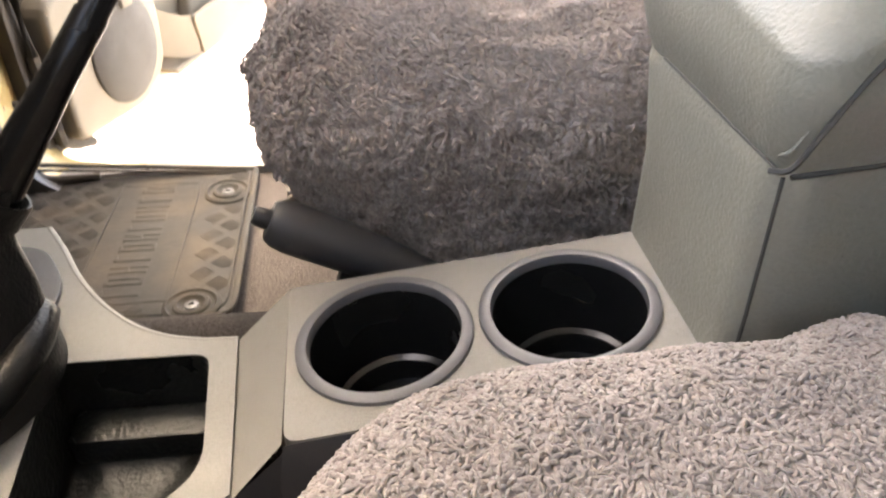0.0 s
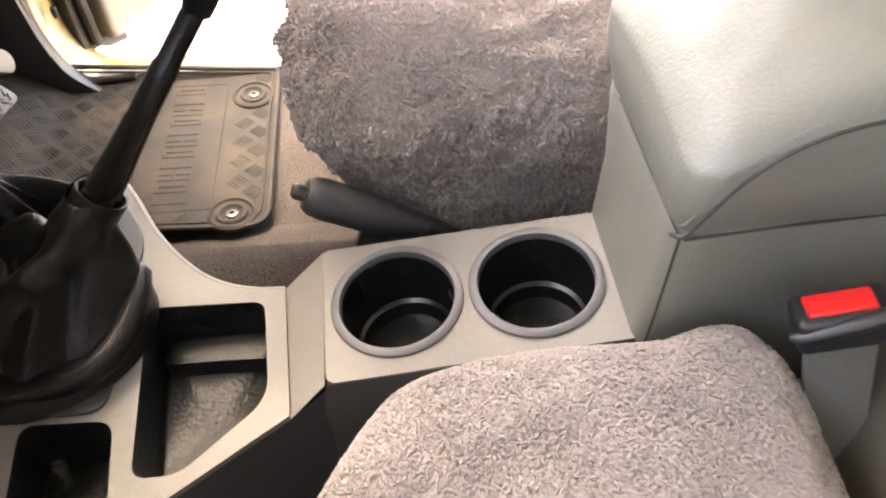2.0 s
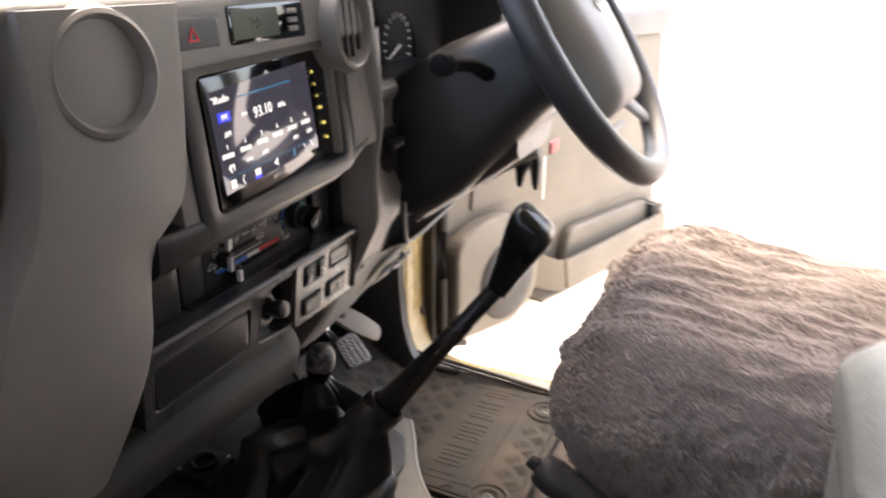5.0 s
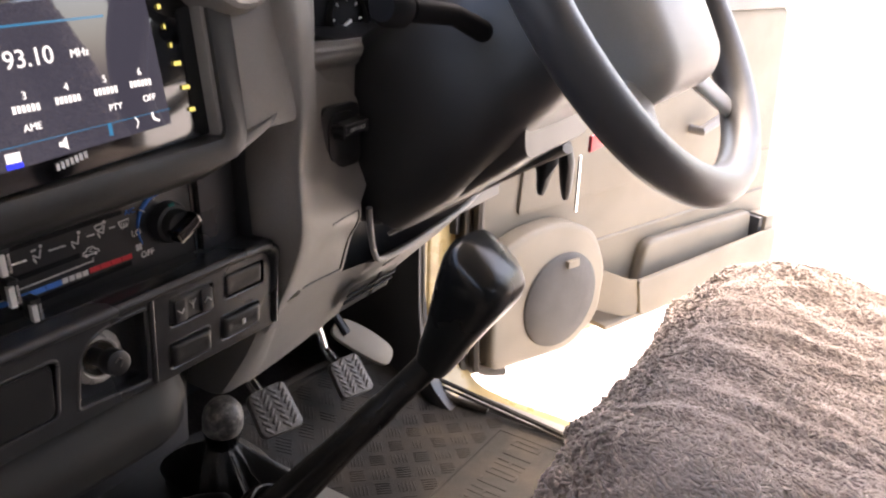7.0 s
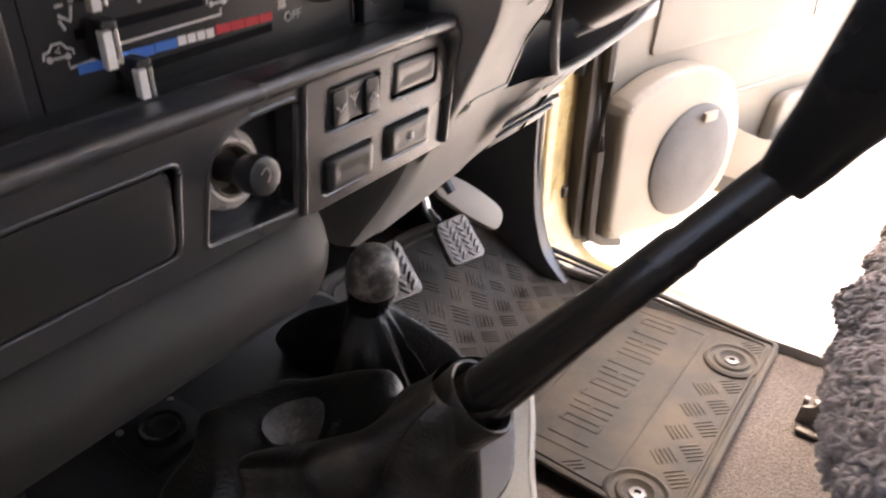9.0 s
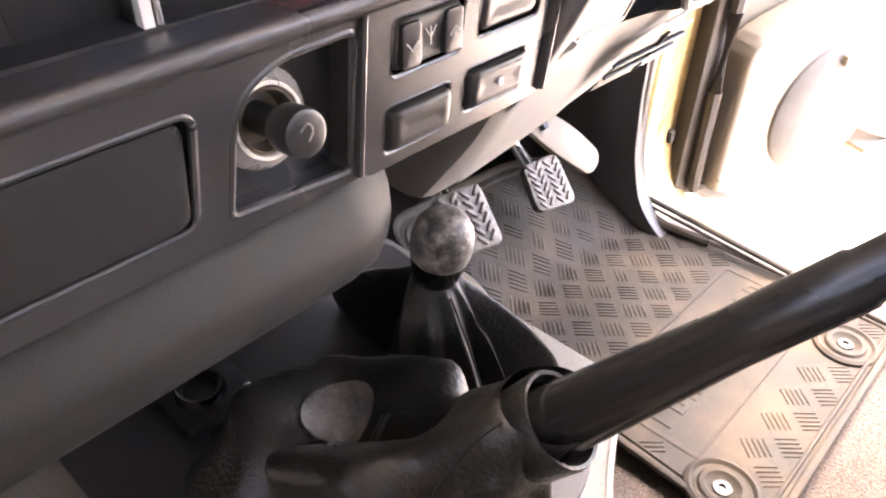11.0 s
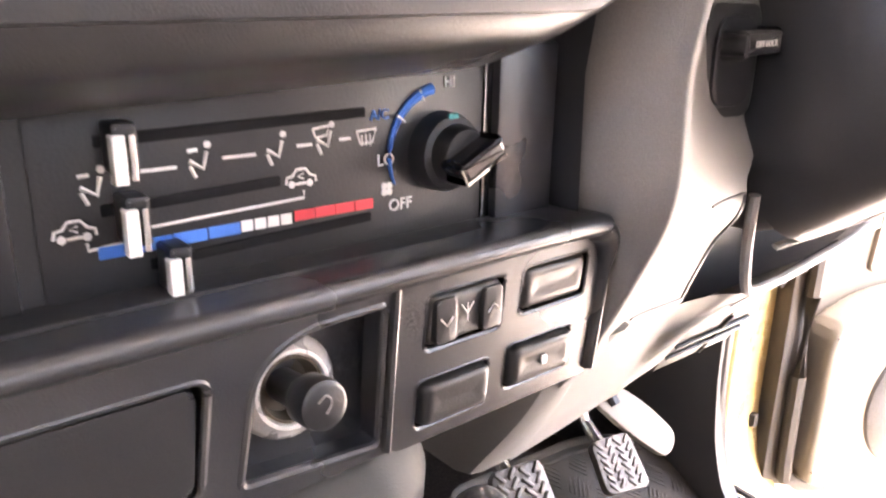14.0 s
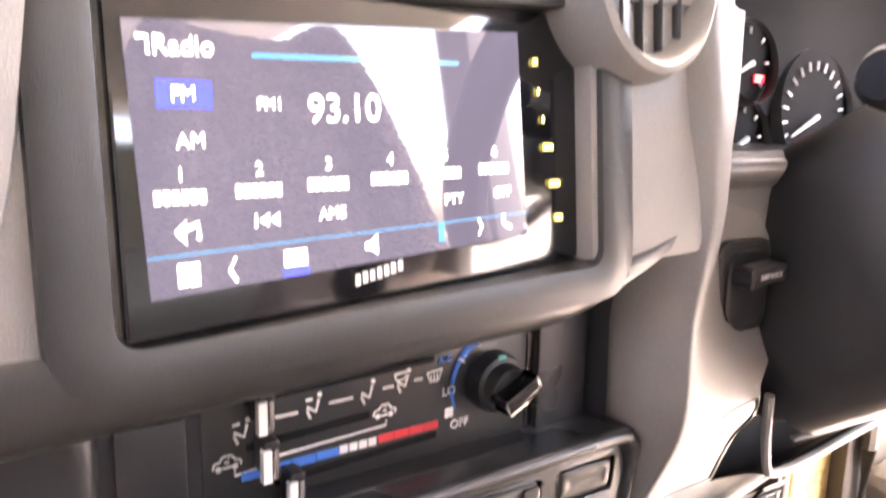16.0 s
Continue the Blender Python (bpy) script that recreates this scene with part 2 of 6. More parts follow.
def tube(pts, radius, n=12, bm=None, caps=True, flat=1.0, up=(0, 0, 1)):
    """A tube along pts; radius: one, or one for each point; flat: squash along up."""
    b = bmesh.new()
    P = [Vector(p) for p in pts]
    R = radius if isinstance(radius, (list, tuple, np.ndarray)) else [radius] * len(P)
    rings = []
    for i, p in enumerate(P):
        d = (P[min(i + 1, len(P) - 1)] - P[max(i - 1, 0)]).normalized()
        s = d.cross(Vector(up))
        if s.length < 1e-4:
            s = d.cross(Vector((0, 1, 0)))
        s.normalize()
        u = s.cross(d)
        rings.append([b.verts.new(p + R[i] * (math.cos(2 * math.pi * k / n) * s + flat * math.sin(2 * math.pi * k / n) * u)) for k in range(n)])
    for p, q in zip(rings, rings[1:]):
        for k in range(n):
            b.faces.new((p[k], p[(k + 1) % n], q[(k + 1) % n], q[k]))
    if caps:
        b.faces.new(rings[0][::-1])
        b.faces.new(rings[-1])
    return merge(bm, b)


def loft(sections, closed=True, caps=True, bm=None):
    """Skins equal-length rings of 3D points."""
    b = bmesh.new()
    rings = [[b.verts.new(p) for p in s] for s in sections]
    n = len(rings[0])
    for p, q in zip(rings, rings[1:]):
        for k in range(n if closed else n - 1):
            b.faces.new((p[k], p[(k + 1) % n], q[(k + 1) % n], q[k]))
    if caps and closed:
        b.faces.new(rings[0][::-1])
        b.faces.new(rings[-1])
    return merge(bm, b)


def plate_with_hole(outer, inner, axis, lo, hi, w=0.0, bm=None):
    """A plate of outline outer with the hole inner; both have the same count of points, in step."""
    b = bmesh.new()
    i, j, k = AX[axis]

    def ring(poly, d):
        out = []
        for p in poly:
            c = [0, 0, 0]
            c[i], c[j], c[k] = p[0], p[1], d
            out.append(b.verts.new(c))
        return out
    o0, o1, i0, i1 = ring(outer, lo), ring(outer, hi), ring(inner, lo), ring(inner, hi)
    n = len(outer)
    sharp = []
    for q in range(n):
        r = (q + 1) % n
        b.faces.new((o0[q], o0[r], o1[r], o1[q]))
        b.faces.new((i0[r], i0[q], i1[q], i1[r]))
        b.faces.new((o1[q], o1[r], i1[r], i1[q]))
        b.faces.new((o0[r], o0[q], i0[q], i0[r]))
        sharp += [b.edges.get((o1[q], o1[r])), b.edges.get((i1[q], i1[r]))]
    if w:
        bevel(b, w, 2, sharp)
    return merge(bm, b)


def soft_box(lo, hi, r, step=0.02):
    """Vertices and faces of a box with round edges, evenly gridded, for cushions."""
    lo, hi = np.array(lo, float), np.array(hi, float)
    size = hi - lo
    n = np.maximum(2, np.round(size / step).astype(int))
    verts, faces, index = [], [], {}

    def vid(key):
        if key not in index:
            index[key] = len(verts)
            verts.append([lo[a] + size[a] * key[a] / n[a] for a in range(3)])
        return index[key]
    for a in range(3):
        u, v = (a + 1) % 3, (a + 2) % 3
        for side in (0, int(n[a])):
            for p in range(n[u]):
                for q in range(n[v]):
                    quad = []
                    for du, dv in ((0, 0), (1, 0), (1, 1), (0, 1)):
                        k = [0, 0, 0]
                        k[a], k[u], k[v] = side, p + du, q + dv
                        quad.append(vid(tuple(int(z) for z in k)))
                    faces.append(quad if side else quad[::-1])
    V = np.array(verts)
    inner = np.clip(V, lo + r, hi - r)
    d = V - inner
    ln = np.linalg.norm(d, axis=1, keepdims=True)
    V = inner + np.where(ln > 0, d / np.maximum(ln, 1e-9) * r, 0)
    return V, faces


def lumps(V, amount, scale, seed=0.0):
    return np.array([noise.noise(Vector(v) * scale + Vector((seed, seed * 2, 0))) * amount for v in V])


def py_mesh(name, V, F, mat, parent=None, label="", smooth=60, kind=""):
    me = bpy.data.meshes.new(name)
    me.from_pydata([tuple(v) for v in V], [], F)
    me.materials.append(mat)
    me.shade_smooth()
    me.set_sharp_from_angle(angle=radians(smooth))
    ob = new(name, me)
    if parent is not None:
        ob.parent = parent
        ob.matrix_parent_inverse = Matrix.Translation(-parent.location)
    return tagged(ob, label, kind=kind)


def worley(P):
    """Distance to the nearest of the feature points scattered one to a unit cell."""
    base = np.floor(P).astype(np.int64)
    best = np.full(len(P), 9.0)
    for dx in (-1, 0, 1):
        for dy in (-1, 0, 1):
            for dz in (-1, 0, 1):
                c = base + np.array((dx, dy, dz))
                h = (c[:, 0] * 73856093) ^ (c[:, 1] * 19349663) ^ (c[:, 2] * 83492791)
                q = np.stack([((h * m + 12345) % 10007) / 10007.0 for m in (7919, 104729, 1299709)], 1)
                best = np.minimum(best, ((c + q - P) ** 2).sum(1))
    return np.sqrt(best)


def woolly(V, F, cell, amp, stretch=(1, 1, 1), rough=0.5):
    """Raises a dense gridded skin into the small curled nubs of sheepskin."""
    Q = np.array(F)
    n = np.cross(V[Q[:, 2]] - V[Q[:, 0]], V[Q[:, 3]] - V[Q[:, 1]])
    N = np.zeros_like(V)
    for k in range(4):
        np.add.at(N, Q[:, k], n)
    N /= np.maximum(np.linalg.norm(N, axis=1, keepdims=True), 1e-12)
    P = V * np.array(stretch) / cell
    wob = np.stack([np.sin(P @ np.array(k)) for k in ((0.9, 0.5, -0.7), (-0.6, 0.8, 0.9), (0.7, -0.9, 0.4))], 1) * 0.45
    f = worley(P + wob)
    g = worley((P + wob) * 2.3 + 17.3)
    h = amp * (1.0 - np.minimum(f, 1.1) ** 1.6) + amp * rough * (0.5 - np.minimum(g, 1.0))
    return V + N * h[:, None]


def pile(V, F, gap, length, width, rise, flow=(0, 0, 0), curl=0.35, seed=1, keep=None):
    """Covers a gridded skin with soft wool locks about gap apart, lying on it; returns the joined skin."""
    rng = np.random.default_rng(seed)
    Q = np.array(F)
    A, B, C, D = (V[Q[:, k]] for k in range(4))
    nrm = np.cross(C - A, D - B)
    area = np.linalg.norm(nrm, axis=1) / 2
    if keep is not None:
        area = area * keep((A + C) / 2)
    n = int(area.sum() / gap ** 2)
    pick = rng.choice(len(Q), n, p=area / area.sum())
    a, b = rng.random((n, 1)), rng.random((n, 1))
    P = (A[pick] * (1 - a) + B[pick] * a) * (1 - b) + (D[pick] * (1 - a) + C[pick] * a) * b
    N = nrm[pick] / np.maximum(np.linalg.norm(nrm[pick], axis=1, keepdims=True), 1e-12)
    T = rng.normal(size=(n, 3)) + np.array(flow)
    T -= N * (T * N).sum(1, keepdims=True)
    T /= np.maximum(np.linalg.norm(T, axis=1, keepdims=True), 1e-9)
    S = np.cross(N, T)
    L = length * (0.7 + 0.6 * rng.random((n, 1)))
    W = width * (0.75 + 0.5 * rng.random((n, 1)))
    H = rise * (0.5 + rng.random((n, 1))) * (1.9 - 0.9 * np.abs(N[:, 2:3]))
    K = curl * L * rng.normal(size=(n, 1))
    m, out = 4, []
    for s, r in ((0.0, 0.25), (0.2, 0.85), (0.5, 1.0), (0.8, 0.7), (1.0, 0.15)):
        c = P + T * L * (s - 0.45) + N * H * (math.sin(math.pi * (0.1 + 0.72 * s)) - 0.35) + S * K * (s * s - 0.3)
        for k in range(m):
            w = 2 * math.pi * k / m
            out.append(c + W * r * (math.cos(w) * S + math.sin(w) * 0.9 * N))
    R = np.stack(out, 1).reshape(-1, 3)
    quads = [(i * m + k, i * m + (k + 1) % m, (i + 1) * m + (k + 1) % m, (i + 1) * m + k) for i in range(4) for k in range(m)]
    G = (np.arange(n)[:, None, None] * (5 * m) + np.array(quads)[None]).reshape(-1, 4) + len(V)
    return np.concatenate([V, R]), np.concatenate([Q, G]).tolist()


def text(name, words, size, mat, parent, place, right, up, label="", align="CENTER", depth=0.0003):
    """Raised lettering with its middle at place."""
    cu = bpy.data.curves.new(name, "FONT")
    cu.body, cu.size, cu.align_x, cu.align_y, cu.extrude = words, size, align, "CENTER", depth
    tmp = new("tmp_text", cu)
    me = bpy.data.meshes.new_from_object(tmp.evaluated_get(bpy.context.evaluated_depsgraph_get()))
    bpy.data.objects.remove(tmp)
    bpy.data.curves.remove(cu)
    r, u = Vector(right).normalized(), Vector(up).normalized()
    f = r.cross(u)
    me.transform(Matrix.Translation(place) @ Matrix((r, u, f)).transposed().to_4x4())
    me.materials.clear()
    me.materials.append(mat)
    me.name = name
    ob = new(name, me)
    ob.parent = parent
    ob.matrix_parent_inverse = Matrix.Translation(-parent.location)
    return tagged(ob, label)


# ---------------------------------------------------------------- the place round the cab
bm = bmesh.new()
bmesh.ops.create_grid(bm, x_segments=8, y_segments=8, size=400)
for v in bm.verts:
    v.co.z = -0.55
structure("ground", bm, GROUND, "pale sunlit bare ground outside the cab", "ground")

# floor pan, tunnel and sill
structure("floor", box((-0.75, -0.62, -0.03), (1.65, 1.075, -0.004), 0.0), CARPET, "taupe carpet on the cab floor", "floor")
tun = [(0.08, -0.004), (0.10, 0.03), (0.14, 0.07), (0.20, 0.10), (0.30, 0.11), (0.40, 0.12), (0.455, 0.16), (0.50, 0.176), (0.545, 0.155),
       (0.585, 0.11), (0.62, 0.06), (0.66, 0.022), (0.70, 0.006), (0.72, -0.004)]
secs = []
for k in range(40):
    x = -0.72 + 1.3 * k / 39
    secs.append([(x, y, z + 0.006 * noise.noise(Vector((x * 9, y * 9, 1)))) for y, z in smooth_path(tun, 3)] + [(x, 0.4, -0.01)])
structure("floor_tunnel", loft(secs), CARPET, "carpeted transmission tunnel beside the console", "tunnel", 80)
structure("sill_trim", box((-0.47, 1.072, -0.02), (0.46, 1.10, 0.010), 0.005), GREY, "grey scuff plate along the door sill", "door sill")
structure("body_sill", box((-0.60, 1.10, -0.30), (0.50, 1.14, -0.004), 0.012), PAINT, "cream painted body sill under the open door", "body sill")
structure("wall_front", box((-0.80, -0.70, -0.05), (-0.72, 1.14, 0.62), 0), DARK, "dark firewall behind the pedals", "firewall")
structure("kick_panel", prism(rounded([(-0.72, -0.01), (-0.295, -0.01), (-0.330, 0.010), (-0.362, 0.042), (-0.379, 0.10), (-0.386, 0.18), (-0.386, 0.45), (-0.72, 0.5)], 0.02), "y", 1.035, 1.06, 0.004),
          DARK, "black plastic kick panel beside the pedals", "kick panel")
structure("ceiling", box((-0.18, -0.72, 1.10), (1.7, 1.14, 1.13), 0), ROOFLINE, "pale cloth roof lining", "ceiling")
structure("wall_rear", box((1.66, -0.72, -0.05), (1.72, 1.14, 0.92), 0), GREY, "rear end panel of the cab", "wall")
# Added out of view: closes the passenger side to hold back its light.
structure("passenger_door_trim", box((-0.62, -0.70, -0.05), (0.50, -0.66, 0.92), 0.01), DOORTRIM, "unseen cream wall that keeps light off the passenger side", "door trim")
# Unseen; raised almost to the roof to block light from the rear left.
structure("wall_passenger", box((0.62, -0.70, -0.05), (1.7, -0.66, 1.09), 0), DOORTRIM, "unseen rear side panel closing the cab", "wall")
structure("pillar_passenger", box((0.50, -0.72, -0.05), (0.62, -0.66, 1.10), 0.01), GREY, "grey pillar behind the passenger window", "pillar")
structure("pillar_centre", prism([(0.43, -0.05), (0.62, -0.05), (0.62, 0.45), (0.535, 0.50), (0.56, 1.10), (0.49, 1.10), (0.425, 0.35)], "y", 1.06, 1.13, 0.012),
          GREY, "dark grey trimmed pillar behind the driver", "pillar")
structure("wall_driver_rear", box((0.62, 1.08, -0.05), (1.7, 1.13, 0.45), 0), GREY, "unseen rear side panel closing the cab", "wall")
for y in (-0.70, 1.08):
    structure("pillar_front", tube([(-0.62, y, 0.60), (-0.18, y, 1.11)], 0.035), GREY, "grey windscreen pillar", "pillar")

# painted hinge pillar with its seals at the driver's door
pil = thing("door_frame", "cream painted hinge pillar with rubber seals at the door opening", "door frame", (-0.40, 1.09, 0.0), kind="structure")
prof = rounded([(-0.455, 1.045), (-0.382, 1.055), (-0.376, 1.075), (-0.376, 1.125), (-0.40, 1.145), (-0.455, 1.15)], 0.008)
part("pillar_face", prism(prof, "z", 0.03, 0.62, 0.003), PAINT, pil, "cream painted steel with dust")
inner_c = smooth_path([(-0.386, 1.050, 0.55), (-0.386, 1.050, 0.30), (-0.386, 1.050, 0.14), (-0.376, 1.052, 0.055), (-0.345, 1.058, 0.012), (-0.29, 1.068, 0.003)], 6)
outer_c = smooth_path([(-0.374, 1.128, 0.55), (-0.374, 1.128, 0.30), (-0.374, 1.128, 0.14), (-0.360, 1.128, 0.055), (-0.325, 1.128, 0.010), (-0.27, 1.128, 0.000)], 6)
mid_c = [(a + b) / 2 + np.array((0.004, 0, 0.002)) for a, b in zip(inner_c, outer_c)]
part("pillar_flange", loft([[tuple(p) for p in c] for c in (inner_c, mid_c, outer_c)], closed=False), PAINT, pil, "rounded painted flange at the sill")
# Shallow dark discs stand in for the dark holes in the flange.
for z in (0.12, 0.22, 0.36):
    part("flange_hole", lathe([(0.008, 0.0), (0.0078, 0.0012), (0.006, 0.0014), (0.0, 0.0010)], (-0.378, 1.085, z), (1, 0.1, 0), 16), SEAL, pil, "dark disc standing for a hole in the flange")
part("door_seal", tube(smooth_path([(-0.388, 1.046, 0.60), (-0.388, 1.046, 0.16), (-0.38, 1.048, 0.07), (-0.345, 1.055, 0.018), (-0.27, 1.066, 0.010)], 6), 0.006, 8),
     SEAL, pil, "black rubber door seal")
part("check_strap", box((-0.40, 1.10, 0.10), (-0.366, 1.112, 0.118), 0.004), SEAL, pil, "dark steel door check strap")
part("hinge", box((-0.41, 1.105, 0.28), (-0.362, 1.130, 0.325), 0.006), DARK, pil, "dark door hinge")


# ---------------------------------------------------------------- open driver's door
D0 = Vector((-0.322, 1.231, 0.0))
DU, DN = Vector((0.33, 0.944, 0)).normalized(), Vector((0.944, -0.33, 0)).normalized()
DOOR = Matrix((DU, DN, Vector((0, 0, 1)))).transposed().to_4x4()
DOOR.translation = D0


def door_part(name, b, mat, parent, label="", smooth=40):
    """Door pieces are drawn in (along, proud, up) and then swung open."""
    b.transform(DOOR)
    return part(name, b, mat, parent, label, smooth)


door = thing("door_1", "open driver's door with cream inner trim, speaker and map pocket", "car door", D0, kind="structure")
skin = [(-0.13, 0.02), (-0.10, -0.005), (0.85, -0.02), (0.83, 0.30), (0.78, 0.66), (-0.13, 0.66)]
door_part("door_shell", prism(rounded(skin, 0.02), "y", -0.11, -0.012, 0.006), PAINT, door, "cream painted door shell")
door_part("trim_panel", prism(rounded([(-0.08, 0.012), (0.83, 0.0), (0.805, 0.30), (0.775, 0.60), (-0.08, 0.60)], 0.02), "y", -0.012, 0.0, 0.004),
          DOORTRIM, door, "cream moulded trim panel")
door_part("edge_seal", prism(rounded([(-0.122, 0.03), (-0.088, 0.015), (-0.088, 0.62), (-0.122, 0.62)], 0.006), "y", -0.014, 0.012, 0.004), SEAL, door, "ribbed dark seal")
door_part("edge_seal", tube(smooth_path([(-0.10, 0.02, 0.62), (-0.10, 0.02, 0.1), (-0.085, 0.02, 0.03), (-0.03, 0.02, 0.004)], 5), 0.009, 8), SEAL, door, "ribbed dark seal")
door_part("front_flange", box((-0.160, -0.06, 0.02), (-0.122, -0.014, 0.62), 0.006), PAINT, door, "painted front edge of the door")
door_part("upper_panel", prism(rounded([(0.0, 0.287), (0.62, 0.30), (0.60, 0.52), (0.02, 0.52)], 0.012), "y", -0.004, 0.006, 0.003),
          DOORTRIM, door, "raised upper trim panel")
door_part("crease", tube([(0.16, 0.0, 0.193), (0.80, 0.0, 0.193)], 0.0045, 8), DOORTRIM, door)
door_part("crease", tube([(0.60, 0.0, 0.290), (0.80, 0.0, 0.292)], 0.003, 8), DOORTRIM, door)
door_part("window_ledge", box((-0.10, -0.03, 0.60), (0.79, 0.012, 0.665), 0.012), GREY, door, "grey window ledge")
pod = rounded([(-0.085, 0.028), (0.12, 0.012), (0.19, 0.06), (0.20, 0.16), (0.16, 0.24), (0.08, 0.275), (-0.01, 0.27), (-0.085, 0.24)], 0.03, 4)
door_part("speaker_pod", prism(pod, "y", 0.0, 0.045, 0.012, 3), DOORTRIM, door, "cream speaker housing")
grille = lathe([(0.0, 0.014), (0.05, 0.013), (0.08, 0.009), (0.089, 0.003), (0.091, -0.004)], (0, 0, 0), (0, 1, 0), 44)
grille.transform(Matrix.Translation((0.078, 0.046, 0.125)))
door_part("speaker_grille", grille, SPEAKER, door, "dark grey speaker grille")
tab = box((0.07, 0.058, 0.193), (0.098, 0.066, 0.207), 0.002)
door_part("grille_badge", tab, DOORTRIM, door)
pk = rounded([(0.282, 0.112), (0.300, 0.030), (0.79, 0.030), (0.785, 0.118)], [0.010, 0.016, 0.02, 0.010], 5)
door_part("map_pocket", prism(pk, "y", 0.052, 0.062, 0.003, 2), DOORTRIM, door, "map pocket moulded in the trim")
web = []
for a, q, lo, hi in ((0.165, 0.020, 0.085, 0.170), (0.195, 0.030, 0.066, 0.153), (0.230, 0.043, 0.050, 0.134), (0.262, 0.052, 0.038, 0.119), (0.292, 0.0575, 0.034, 0.111)):
    web.append([(a, q, lo), (a, q, hi), (a - 0.004, q - 0.008, hi), (a - 0.004, q - 0.008, lo)])
door_part("pocket_web", loft(web), DOORTRIM, door, "curved end of the map pocket")
door_part("pocket_floor", box((0.20, 0.0, 0.028), (0.79, 0.058, 0.038), 0.003), DOORTRIM, door)
door_part("armrest", prism(rounded([(0.322, 0.060), (0.735, 0.060), (0.725, 0.160), (0.345, 0.169)], [0.01, 0.01, 0.016, 0.03], 6), "y", 0.0, 0.026, 0.008, 3), DOORTRIM, door, "padded grab rest")
door_part("pocket_stop", box((0.745, 0.004, 0.060), (0.785, 0.054, 0.150), 0.006), DOORTRIM, door, "closed end of the pocket")
# Dark block set in the cream pocket to paint the shade at its end.
door_part("pocket_shade", box((0.730, 0.004, 0.085), (0.746, 0.046, 0.146), 0.003), DARK, door, "dark block for the shade at the pocket end")
door_part("window_crank", tube([(0.46, 0.01, 0.38), (0.46, 0.035, 0.38), (0.53, 0.035, 0.40)], 0.01, 8), GREY, door, "grey window winder")


# ---------------------------------------------------------------- rubber floor mat
mat_z = lambda y: max(0.002, 0.017 * (1.0 - y) / 0.284)
mat_thing = thing("floor_mat", "worn grey ribbed rubber floor mat with dried dirt", "floor mat", (-0.25, 0.88, 0.0))
OUT = rounded([(-0.04, 0.70), (-0.04, 1.07), (-0.45, 1.066), (-0.50, 0.95), (-0.50, 0.72), (-0.2, 0.71)], [0.035, 0.012, 0.03, 0.05, 0.03, 0.02], 6)


def draped(b, lift=0.0):
    for v in b.verts:
        v.co.z += mat_z(v.co.y) + lift + max(0.0, -0.36 - v.co.x) * 0.55
    return b


def sheet(poly, lo, hi, w):
    """A thin sheet of a rounded outline, gridded so that it can be draped."""
    b = bmesh.new()
    vs = [b.verts.new((p[0], p[1], lo)) for p in poly]
    b.faces.new(vs)
    for k in range(1, 24):
        bmesh.ops.bisect_plane(b, geom=b.verts[:] + b.edges[:] + b.faces[:], plane_co=(-0.5 + 0.02 * k, 0, 0), plane_no=(1, 0, 0))
    for k in range(1, 8):
        bmesh.ops.bisect_plane(b, geom=b.verts[:] + b.edges[:] + b.faces[:], plane_co=(0, 0.7 + 0.045 * k, 0), plane_no=(0, 1, 0))
    r = bmesh.ops.extrude_face_region(b, geom=b.faces[:])
    for g in r["geom"]:
        if isinstance(g, bmesh.types.BMVert):
            g.co.z = hi
    return b


part("mat_base", draped(sheet(OUT, 0.0, 0.004, 0)), RUBBER, mat_thing, smooth=30)
rim = [(x, y, 0.0045) for x, y in OUT] + [(OUT[0][0], OUT[0][1], 0.0045)]
part("mat_border", draped(tube(rim, 0.0042, 8, flat=0.8, caps=False)), RUBBER, mat_thing)
inset = [(-0.25 + (x + 0.25) * 0.955, 0.885 + (y - 0.885) * 0.95, 0.004) for x, y in OUT]
part("mat_border", draped(tube(inset + inset[:1], 0.0022, 6, caps=False)), RUBBER, mat_thing)
ribs = bmesh.new()
PLATE = (-0.235, -0.118, 0.74, 1.04)
GROMMETS = ((-0.077, 1.002), (-0.088, 0.726))


def inside(x, y, poly):
    c = False
    for i in range(len(poly)):
        (x1, y1), (x2, y2) = poly[i - 1], poly[i]
        if (y1 > y) != (y2 > y) and x < (x2 - x1) * (y - y1) / (y2 - y1) + x1:
            c = not c
    return c


shrunk = [(-0.25 + (x + 0.25) * 0.925, 0.885 + (y - 0.885) * 0.905) for x, y in OUT]
cell = 0.0325
